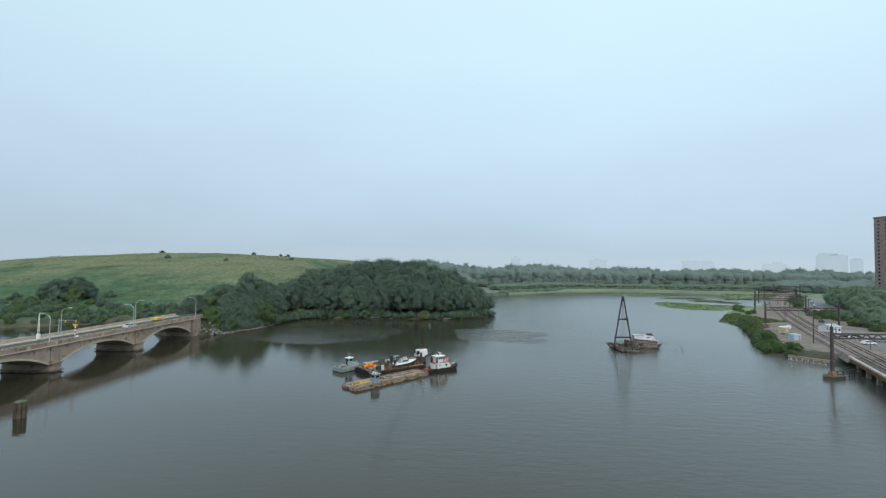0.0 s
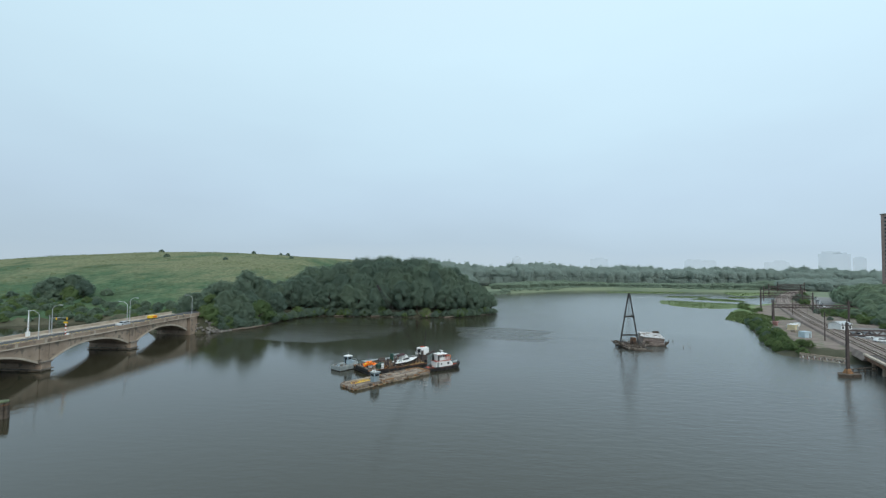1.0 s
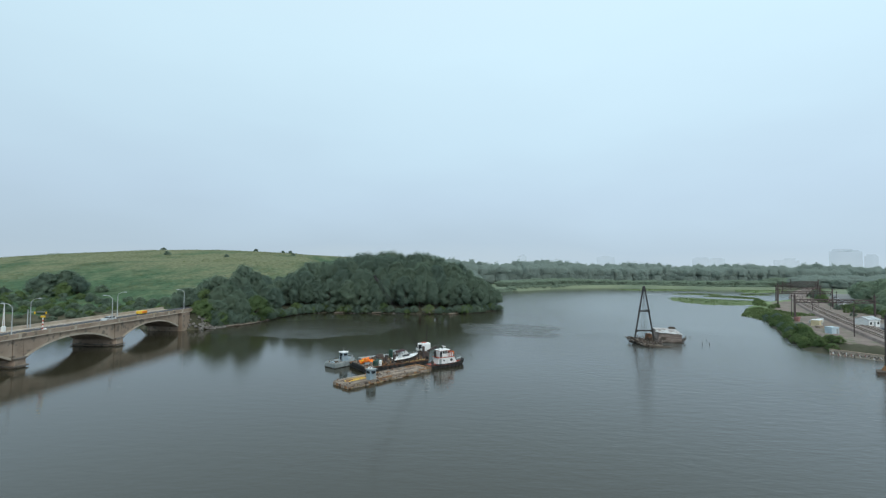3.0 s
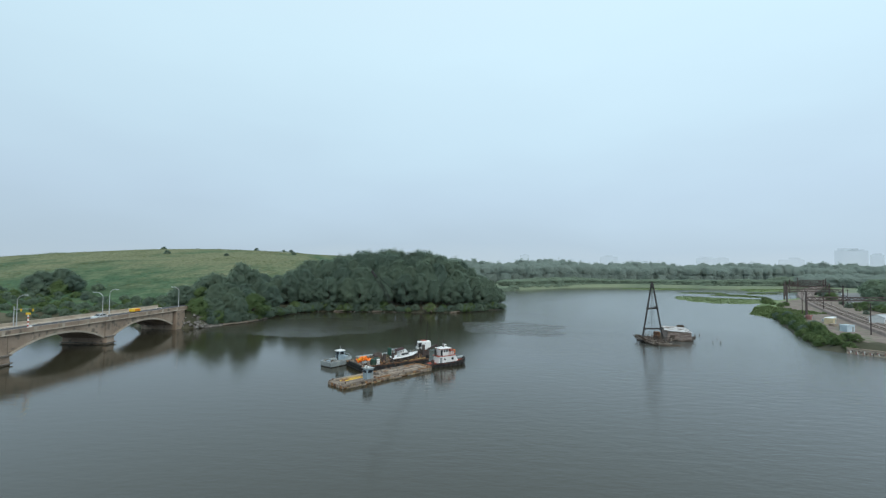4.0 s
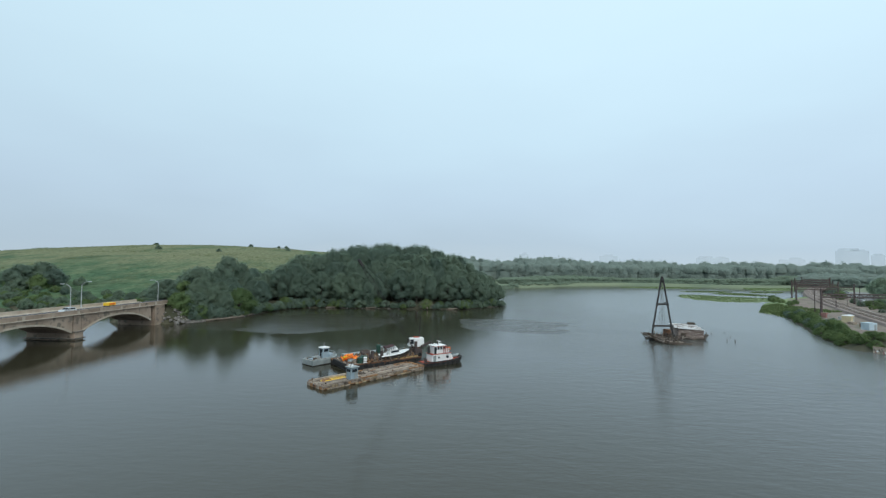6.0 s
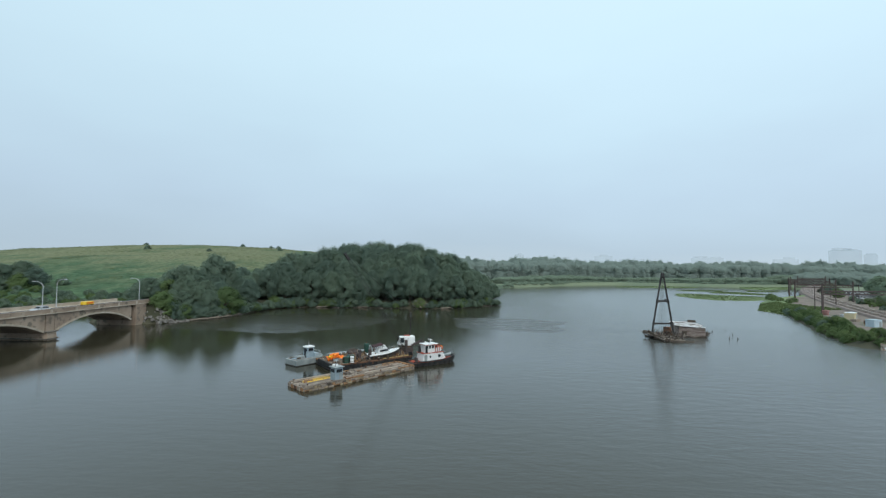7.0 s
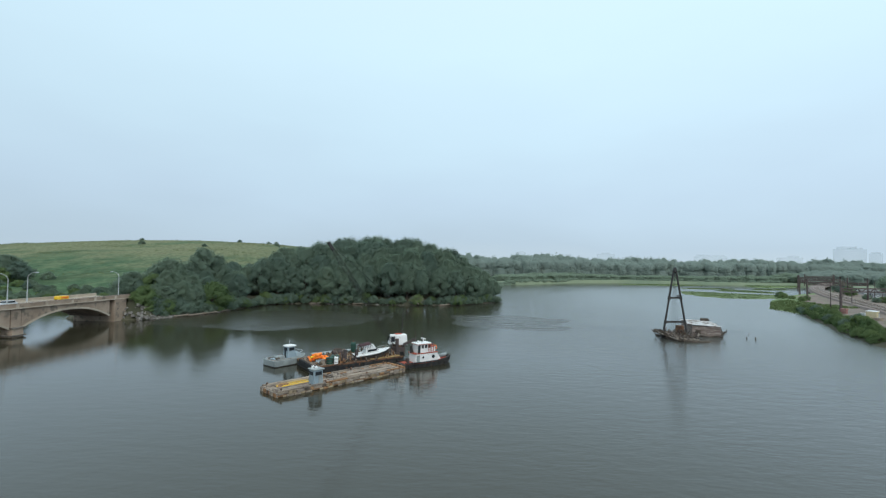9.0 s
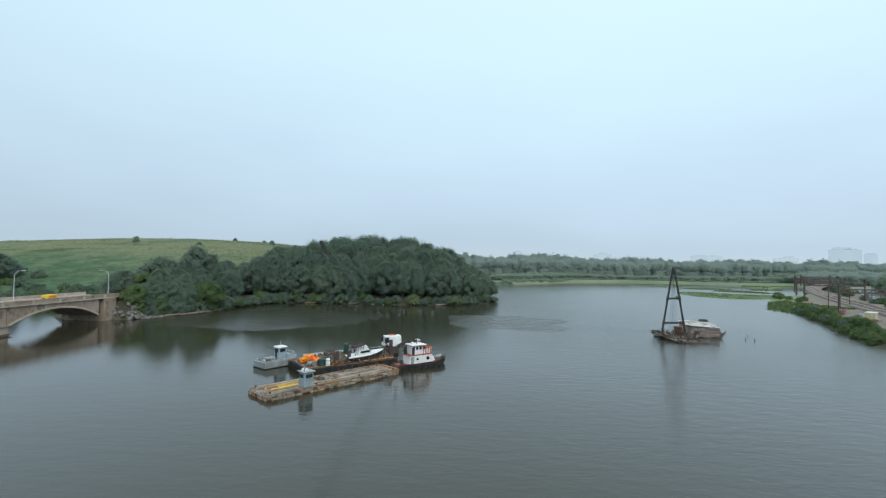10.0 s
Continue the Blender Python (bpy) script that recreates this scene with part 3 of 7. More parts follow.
def street_lamp(x, y, side, tall=8.3):
    lamp = thing("street_lamp", x, y, DECK + 0.2, 0, "galvanised street lamp with a curved arm on the bridge pavement", "street lamp", "bridge lamps")
    part("base", Shape().tube((0, 0, 0), (0, 0, 0.9), 0.22, 0.16), GALVANISED, lamp)
    part("pole", Shape().tube((0, 0, 0.8), (0, 0, tall - 1.2), 0.13, 0.085), GALVANISED, lamp)
    pts = [(side * 2.2 * k ** 1.5, 0, tall - 1.2 + 1.35 * math.sin(k * math.pi / 2)) for k in [i / 7 for i in range(8)]]
    part("arm", Shape().path(pts, 0.075, 0.06), GALVANISED, lamp)
    part("lantern", Shape().box((side * 2.6, 0, tall + 0.12), (1.0, 0.36, 0.2), top=(0.8, 0.7)), GALVANISED, lamp, bevel=0.03)
    return lamp


for y in (190.0, 154.0, 122.6, 88.0):
    street_lamp(face_x(y) - 0.9, y, -1)
for y in (171.0, 139.2, 103.0):
    street_lamp(face_x(y) - BRIDGE_WIDE + 0.9, y, 1)

# drawbridge signal mast, raised barrier arm and striped post by the pavement
sig = thing("traffic_signal", face_x(136) - BRIDGE_WIDE + 1.2, 138.2, DECK + 0.2, 0, "traffic signal mast with a horizontal arm and yellow signal head", "traffic signal")
part("pole", Shape().tube((0, 0, 0), (0, 0, 5.4), 0.13, 0.1), GALVANISED, sig)
part("arm", Shape().tube((0, 0, 4.6), (5.0, 0.6, 4.7), 0.08, 0.05), GALVANISED, sig)
for dx in (1.8, 4.8):
    head = Shape().box((dx, 0.1 * dx, 4.4), (0.24, 0.26, 0.7))
    part("signal_head", head, PAINT_YELLOW, sig, bevel=0.03)
gate = thing("barrier_gate", face_x(129) - 0.9, 130.8, DECK + 0.2, 0, "red and white banded barrier post with a raised arm", "barrier")
for i in range(8):
    part("band", Shape().tube((0, 0, i * 0.5), (0, 0, i * 0.5 + 0.5), 0.16, 0.15), PAINT_WHITE if i % 2 else PAINT_RED, gate)
part("cap", Shape().box((0, 0, 4.3), (1.1, 0.3, 0.5)), PAINT_YELLOW, gate, bevel=0.03)
part("gate_box", Shape().box((0.0, 0.6, 0.6), (0.6, 0.7, 1.2)), PAINT_WHITE, gate, bevel=0.04)
arm = thing("barrier_gate", face_x(124) - BRIDGE_WIDE + 1.0, 132.0, DECK + 0.2, 0, "tall raised white lattice barrier arm beside the roadway", "barrier")
part("gate_box", Shape().box((0, 0, 0.7), (0.7, 0.8, 1.4)), PAINT_WHITE, arm, bevel=0.04)
for sx in (-0.4, 0.4):
    part("arm_rail", Shape().beam((sx * 0.6, 0, 1.2), (0, 0, 7.6), 0.12, 0.12), PAINT_WHITE, arm)
for i in range(5):
    z, w = 1.8 + i * 1.0, 0.36 - i * 0.06
    part("arm_rung", Shape().beam((-w, 0, z), (w, 0, z + 0.2), 0.1, 0.1), PAINT_RED, arm)
board = thing("crash_cushion", face_x(178) - 9.3, 178.5, DECK + 0.08, -2, "bright yellow crash barrel trailer parked by the parapet", "road barrier")
part("body", Shape().box((0, 0, 0.8), (2.0, 3.2, 1.0), top=(0.96, 0.97)), PAINT_YELLOW, board, bevel=0.1)
part("panel", Shape().box((1.02, 0, 0.85), (0.08, 2.4, 0.5)), PAINT_ORANGE, board)
for sx, sy in ((-0.85, -1.0), (-0.85, 1.0), (0.85, -1.0), (0.85, 1.0)):
    part("wheel", Shape().tube((sx * 0.85, sy, 0.33), (sx * 1.08, sy, 0.33), 0.33, n=14), TYRE, board)


def car(name, x, y, z, rz, paint, label, van=False, group="parked cars"):
    c = thing(name, x, y, z, rz, label, "car", group)
    ln, w = (5.6, 2.0) if van else (4.5, 1.8)
    hood = 0.95
    prof = [(-ln / 2, 0.45), (-ln / 2 + 0.1, 0.85), (-ln / 2 + 0.9, hood), (ln / 2 - 0.15, hood), (ln / 2, 0.7), (ln / 2, 0.35), (-ln / 2, 0.3)]
    body = Shape().loft([[(sx * w / 2, py, pz) for py, pz in prof] for sx in (-1, 1)])
    part("body", body, paint, c, bevel=0.06)
    h = 2.3 if van else 1.5
    cab = [(-ln / 2 + (0.8 if van else 1.1), hood - 0.05), (-ln / 2 + (1.4 if van else 1.9), h), (ln / 2 - (0.1 if van else 0.7), h), (ln / 2 - 0.12, hood - 0.05)]
    part("cabin", Shape().loft([[(sx * w * 0.44, py, pz) for py, pz in cab] for sx in (-1, 1)]), paint, c, bevel=0.06)
    for sx in (-1, 1):
        g = [(-ln / 2 + 1.35, hood + 0.02), (-ln / 2 + 1.95, h - 0.12), (ln / 2 - 0.85, h - 0.12), (ln / 2 - 0.5, hood + 0.02)]
        part("side_window", Shape().loft([[(sx * w * (0.44 + e), py, pz) for py, pz in g] for e in (0.0, 0.008)]), GLASS_DARK, c)
    y0, y1 = cab[0][0], cab[1][0]
    part("windscreen", Shape().add([(-w * 0.4, y0 + 0.05, hood + 0.03), (w * 0.4, y0 + 0.05, hood + 0.03), (w * 0.38, y1 - 0.08, h - 0.1), (-w * 0.38, y1 - 0.08, h - 0.1),
                                    (-w * 0.4, y0, hood + 0.05), (w * 0.4, y0, hood + 0.05), (w * 0.38, y1 - 0.13, h - 0.08), (-w * 0.38, y1 - 0.13, h - 0.08)],
                                   [(3, 2, 1, 0), (4, 5, 6, 7), (0, 1, 5, 4), (1, 2, 6, 5), (2, 3, 7, 6), (3, 0, 4, 7)]), GLASS_DARK, c)
    for sx in (-1, 1):
        for sy in (-1, 1):
            wh = part("wheel", Shape().tube((sx * (w / 2 - 0.2), sy * ln * 0.31, 0.33), (sx * (w / 2 + 0.02), sy * ln * 0.31, 0.33), 0.33, n=14), TYRE, c)
            part("rim", Shape().tube((sx * (w / 2 + 0.01), sy * ln * 0.31, 0.33), (sx * (w / 2 + 0.03), sy * ln * 0.31, 0.33), 0.19, n=10), GALVANISED, wh)
    return c


car("car", face_x(158) - 5.2, 158, DECK + 0.08, -2.3, material("silver_car_paint", (0.5, 0.52, 0.54), (0.55, 0.57, 0.58), 1, 0.3, 0, metal=0.3), "silver saloon car on the bridge roadway", group="cars on the bridge")


# ---- trees ----
def soft_normals(me, normals):
    """Lets a mass of leaves take the light as one rounded crown."""
    me.normals_split_custom_set_from_vertices([tuple(n) for n in normals])


CROWN_NORMALS = {}


def crown_mesh(name, rnd, mat, lobes, leaves, leaf, wide, low, tall=1.0):
    """Leaf clumps of a tree one metre high: lobes round the limbs, ragged and open."""
    v, f, soft = [], [], []
    centres = []
    heart = Vector((0, 0, low + (tall - low) * 0.45))
    for i in range(lobes):
        k = (i + 0.5) / lobes
        z = low + (tall - low) * (0.10 + 0.74 * k)
        spread = wide * math.sin(math.pi * min(0.96, (0.12 + 0.82 * k) ** 0.8)) * rnd.uniform(0.62, 1.0)
        w = i * 2.4 + rnd.uniform(-0.5, 0.5)
        centres.append((Vector((spread * math.cos(w), spread * math.sin(w), z)), rnd.uniform(0.115, 0.19) * (0.75 + wide) * (22 / lobes) ** 0.25))
    for c, r in centres:
        q = len(v)
        for lat in range(4):
            for lon in range(6):
                e, o = math.pi * (lat + 0.35) / 3.7, lon * math.pi / 3 + 0.5 * lat
                d = Vector((math.sin(e) * math.cos(o), math.sin(e) * math.sin(o), math.cos(e) * 0.8))
                p = c + d * r * rnd.uniform(0.3, 0.6)
                v.append(tuple(p))
                soft.append(tuple((d * 0.4 + (p - heart).normalized() * 0.5 + Vector((0, 0, 0.5))).normalized()))
        f += [(q + 6 * i + j, q + 6 * i + 6 + j, q + 6 * i + 6 + (j + 1) % 6, q + 6 * i + (j + 1) % 6) for i in range(3) for j in range(6)]
        for _ in range(leaves):
            d = Vector((rnd.gauss(0, 1), rnd.gauss(0, 1), rnd.gauss(0.25, 0.9))).normalized()
            lump = 0.84 + 0.4 * noise.noise(d * 1.9 + c * 9.0)
            if rnd.random() < 0.12:
                lump *= rnd.uniform(1.1, 1.3)
            p = c + Vector((d.x, d.y, d.z * 0.8)) * r * lump * rnd.uniform(0.7, 1.12)
            out = (p - heart).normalized()
            nrm = (d * 0.5 + out * 0.6 + Vector((rnd.uniform(-0.7, 0.7), rnd.uniform(-0.7, 0.7), rnd.uniform(-0.1, 0.8)))).normalized()
            a = nrm.orthogonal().normalized()
            a.rotate(Matrix.Rotation(rnd.uniform(0, 6.28), 3, nrm))
            b = nrm.cross(a)
            s = leaf * rnd.uniform(0.6, 1.25)
            n = len(v)
            v += [tuple(p + a * s), tuple(p + b * s * 0.7), tuple(p - a * s), tuple(p - b * s * 0.7)]
            f.append((n, n + 1, n + 2, n + 3))
            soft += [tuple((d * 0.35 + out * 0.55 + nrm * 0.25 + Vector((0, 0, 0.45))).normalized())] * 4
    me = bpy.data.meshes.new(name)
    me.from_pydata(v, [], f)
    me.materials.append(mat)
    me.update()
    soft_normals(me, soft)
    CROWN_NORMALS[me.name] = np.array(soft)
    return me, centres


def tree_model(seed, mat, wide, low, lobes=30, leaves=75, leaf=0.032, label="", category="tree", name="tree"):
    rnd = random.Random(seed)
    t = thing(name, 0, 0, 0, 0, label, category, "trees" if category == "tree" else "shrubs")
    me, centres = crown_mesh("crown", rnd, mat, lobes, leaves, leaf, wide, low)
    cr = new("crown", me)
    cr.parent = t
    s = Shape()
    bend = rnd.uniform(-0.03, 0.03)
    s.path([(0, 0, -0.06), (bend, 0, 0.25), (bend * 0.5, bend, 0.5), (0, 0, 0.82)], 0.026, 0.008, 7)
    for c, _ in centres[::2]:
        z = max(0.12, c.z - 0.22)
        s.path([(0, 0, z), tuple(Vector((c.x * 0.5, c.y * 0.5, (z + c.z) / 2 - 0.01))), tuple(c)], 0.009, 0.003, 5)
    part("trunk", s, BARK, t)
    return t


def place(model, x, y, tall, wide=1.0, rz=0.0, sink=0.1):
    return copy_thing(model, Matrix.Translation((x, y, ground_at(x, y) - sink)) @ Matrix.Rotation(rz, 4, "Z") @ Matrix.Diagonal((tall * wide, tall * wide, tall, 1)))


WOODS = [tree_model(11 + i, LEAF_WOOD, w, lo, label="tall broadleaf tree in full dark green summer leaf", lobes=46, leaves=190, leaf=0.0155)
         for i, (w, lo) in enumerate(((0.30, 0.14), (0.36, 0.10), (0.26, 0.2), (0.33, 0.05)))]
BRIGHTS = [tree_model(31 + i, LEAF_BRIGHT, w, 0.04, 40, 140, 0.022, label="bushy young tree with fresh green leaves") for i, w in enumerate((0.4, 0.46))]
HAZE_PALED = [tree_model(41 + i, LEAF_MID_HAZE, w, 0.04, 40, 140, 0.022, label="broad green tree beyond the railway, leaf colour paled for haze") for i, w in enumerate((0.38, 0.45))]
SHRUBS = [tree_model(51 + i, m, 0.62, 0.0, 28, 110, 0.031, label=lab, category="shrub", name="shrub")
          for i, (m, lab) in enumerate(((LEAF_WOOD, "dense dark green shrub on the bank"), (LEAF_BRIGHT, "dense light green shrub on the bank")))]
rnd = random.Random(5)
thicket = []


def scrub(model, x, y, tall, wide=1.0, rz=0.0, sink=0.1):
    """Notes a bush that is to become part of the joined thicket."""
    thicket.append((model, Matrix.Translation((x, y, ground_at(x, y) - sink)) @ Matrix.Rotation(rz, 4, "Z") @ Matrix.Diagonal((tall * wide, tall * wide, tall, 1))))


def build_thicket():
    for model, name in ((SHRUBS[0], "dark_thicket"), (SHRUBS[1], "light_thicket")):
        src = [o for o in model.children if o.name.startswith("crown")][0].data
        co = np.empty(len(src.vertices) * 3)
        src.vertices.foreach_get("co", co)
        co = co.reshape(-1, 3)
        n = len(co)
        quads = np.array([tuple(p.vertices) for p in src.polygons])
        v, f, soft = [], [], []
        for k, (_, m) in enumerate([p for p in thicket if p[0] == model]):
            a = np.array(m)
            v.append(co @ a[:3, :3].T + a[:3, 3])
            f.append(quads + k * n)
            w = CROWN_NORMALS[src.name] @ a[:3, :3].T
            soft.append(w / np.linalg.norm(w, axis=1, keepdims=True))
        me = bpy.data.meshes.new(name)
        me.from_pydata(np.concatenate(v).tolist(), [], np.concatenate(f).tolist())
        me.materials.append(src.materials[0])
        me.update()
        soft_normals(me, np.concatenate(soft).tolist())
        tagged(new(name, me), "dense uncut thicket of green bushes along the far bank", "thicket", kind="stuff")



def wood_top(x):
    """How high the wood stands above the river along its length."""
    return float(np.interp(x, [-130, -118, -106, -100, -95, -86, -72, -57, -31, -10, 4, 14, 20, 26, 31], [15, 17, 22, 20, 22, 30, 33, 35.5, 36, 34.5, 32, 29.5, 28, 26, 23]))


spots = []
for gx in range(-118, 36, 8):
    for gy in range(196, 312, 8):
        x, y = gx + rnd.uniform(-2.6, 2.6) + 4 * (gy // 8 % 2), gy + rnd.uniform(-2.6, 2.6)
        d = float(inland(np.array([x]), np.array([y]))[0])
        if 3.0 < d < 46 and y < 309:
            k = float(np.interp(d, [3, 12, 22, 34], [0.5, 0.76, 0.93, 1.0]))
            spots.append((x, y, k * rnd.uniform(0.88, 1.05), 0 if d < 9 else 1))
taken = []
for x, y, k, row in spots:
    if x < -97 and y < 206 + 0.3 * (-97 - x):
        continue
    if any((x - u) ** 2 + (y - w) ** 2 < 27 for u, w in taken):
        continue
    taken.append((x, y))
    g = ground_at(x, y)
    tall = max(6.0, wood_top(min(31, x)) * k - g)
    model = BRIGHTS[0] if (row == 0 and x < -80 and rnd.random() < 0.5) else WOODS[rnd.randrange(4)]
    place(model, x, y, tall, rnd.uniform(0.9, 1.15) * (1.15 if tall < 14 else 0.95), rnd.uniform(0, 6.28))
# tall crowns that stand out of the canopy, and the lone tree before the hill
for x, y, top in ((-32, 297, 36.5), (-24, 299, 35.5), (-39, 295, 34.5), (-14, 297, 34), (-7, 298, 33.5), (-104.5, 241, 27.5), (-84, 281, 29.5), (-100, 245, 24)):
    place(WOODS[rnd.randrange(3)], x, y, top - ground_at(x, y), 0.85, rnd.uniform(0, 6.28))
# trees and scrub behind the bridge, along the foot of the hill
for x, y, tall in ((-222, 258, 14), (-215, 263, 15), (-229, 262, 12.5), (-208, 262, 11.5), (-220, 270, 13), (-246, 258, 11), (-260, 255, 10), (-275, 250, 11),
                   (-190, 246, 10), (-178, 243, 9), (-168, 240, 9), (-156, 240, 10), (-148, 238, 11), (-140, 236, 11), (-133, 232, 12), (-126, 226, 12),
                   (-121, 220, 12), (-115, 228, 14), (-124, 240, 13), (-111, 236, 15), (-200, 228, 9), (-212, 226, 8), (-228, 222, 9), (-245, 215, 9), (-262, 205, 10),
                   (-117, 212, 10), (-108, 222, 15), (-182, 232, 8), (-290, 245, 12), (-305, 235, 12)):
    tall *= 1.0 if -240 < x < -205 and y > 255 or x > -128 else 0.45
    place(WOODS[1 + 2 * rnd.randrange(2)], x + rnd.uniform(-2, 2), y + rnd.uniform(-2, 2), tall * rnd.uniform(0.9, 1.1), 1.35, rnd.uniform(0, 6.28), 0.09 * tall)
    scrub(SHRUBS[rnd.randrange(2)], x + rnd.uniform(-7, 7), y - 5 + rnd.uniform(-3, 3), tall * rnd.uniform(0.4, 0.6), 1.0, rnd.uniform(0, 6.28), 0.5)
    scrub(SHRUBS[0], x + rnd.uniform(-8, 8), y + 5 + rnd.uniform(-3, 5), tall * rnd.uniform(0.4, 0.6), 1.1, rnd.uniform(0, 6.28), 0.5)
for i in range(26):
    k = i / 25
    x, y = -280 + 165 * k, 196 + 22 * math.sin(k * 3.0) + rnd.uniform(-3, 6)
    if float(inland(np.array([x]), np.array([y]))[0]) > 3:
        scrub(SHRUBS[rnd.randrange(2)], x, y, rnd.uniform(3, 5.5), 1.0, rnd.uniform(0, 6.28))
for i in range(300):
    x, y = rnd.uniform(-310, -118), rnd.uniform(200, 256)
    if float(inland(np.array([x]), np.array([y]))[0]) > 1.2 and abs(x + 111) > 8:
        scrub(SHRUBS[0 if rnd.random() < 0.65 else 1], x, y, rnd.uniform(1.6, 3.8), 1.25, rnd.uniform(0, 6.28), 0.5)
for i in range(16):
    x, y = rnd.uniform(-101.5, -93), rnd.uniform(197, 216)
    if float(inland(np.array([x]), np.array([y]))[0]) > 1.5:
        place(SHRUBS[0 if rnd.random() < 0.6 else 1], x, y, rnd.uniform(3.5, 7), 1.0, rnd.uniform(0, 6.28), 0.6)
for x, y, tall in ((-100.5, 195.5, 4), (-98.8, 196.5, 3.5), (-101.5, 198, 4.5), (-97.5, 198.5, 3.5), (-99.5, 199.5, 4.5), (-102.2, 194.5, 3.5), (-96, 200.5, 3.2)):
    place(SHRUBS[1 if rnd.random() < 0.4 else 0], x, y, tall, 1.0, rnd.uniform(0, 6.28), 0.5)
for x, y, tall in ((-99, 206, 9), (-97, 213, 11), (-102, 214, 10), (-101, 203, 7)):
    place(WOODS[3], x, y, tall, 1.3, rnd.uniform(0, 6.28), 0.6)
# bushes on the open hill
for x, y, tall in ((-362, 575, 7), (-290, 470, 6), (-219, 450, 4.5), (-239, 562, 5.5), (-206, 563, 4.5), (-197, 563, 5.5), (-164, 480, 5), (-420, 590, 3)):
    place(SHRUBS[0], x, y, tall, 0.85, rnd.uniform(0, 6.28), 0.3 * tall)
# shrubs over the left bank's rocks and the wood's edge
for i in range(120):
    a = rnd.randrange(1, len(WOOD_SHORE) - 1)
    p, q = Vector((*WOOD_SHORE[a], 0)), Vector((*WOOD_SHORE[a + 1], 0))
    d = (q - p)
    w = p + d * rnd.random() + Vector((-d.y, d.x, 0)).normalized() * rnd.uniform(0.8, 3.6)
    place(SHRUBS[0 if rnd.random() < 0.8 else 1], w.x, w.y, rnd.uniform(2.2, 5.5), 1.1, rnd.uniform(0, 6.28))


build_thicket()


def hill_weeds():
    """Knee to shoulder high weeds and seedling bushes scattered in drifts over the meadow."""
    r = random.Random(77)
    v, f, soft = [], [], []
    while len(f) < 30000:
        x, y = r.uniform(-640, -60), r.uniform(235, 620)
        if noise.noise(Vector((x * 0.018, y * 0.03, 0.0))) + 0.5 * noise.noise(Vector((x * 0.07, y * 0.1, 3.0))) < r.uniform(-0.1, 0.55):
            continue
        g = ground_at(x, y)
        if g < 3.0:
            continue
        size = r.uniform(0.25, 0.65) * (2.0 if r.random() < 0.03 else 1.0)
        for _ in range(7):
            p = Vector((x + r.gauss(0, size), y + r.gauss(0, size), g + size * r.uniform(0.1, 0.8)))
            nr = Vector((r.uniform(-0.6, 0.6), r.uniform(-1, 0.1), r.uniform(0.3, 1.0))).normalized()
            a = nr.orthogonal().normalized() * size * r.uniform(0.3, 0.6)
            b = nr.cross(a)
            q = len(v)
            v += [tuple(p + a), tuple(p + b), tuple(p - a), tuple(p - b)]
            f.append((q, q + 1, q + 2, q + 3))
            soft += [(0.0, -0.4, 0.92)] * 4
    me = bpy.data.meshes.new("hill_weeds")
    me.from_pydata(v, [], f)
    me.materials.append(LEAF_MEADOW)
    me.update()
    soft_normals(me, soft)
    tagged(new("hill_weeds", me), "drifts of rough green weeds over the grassy hill", "weeds", kind="stuff")


hill_weeds()


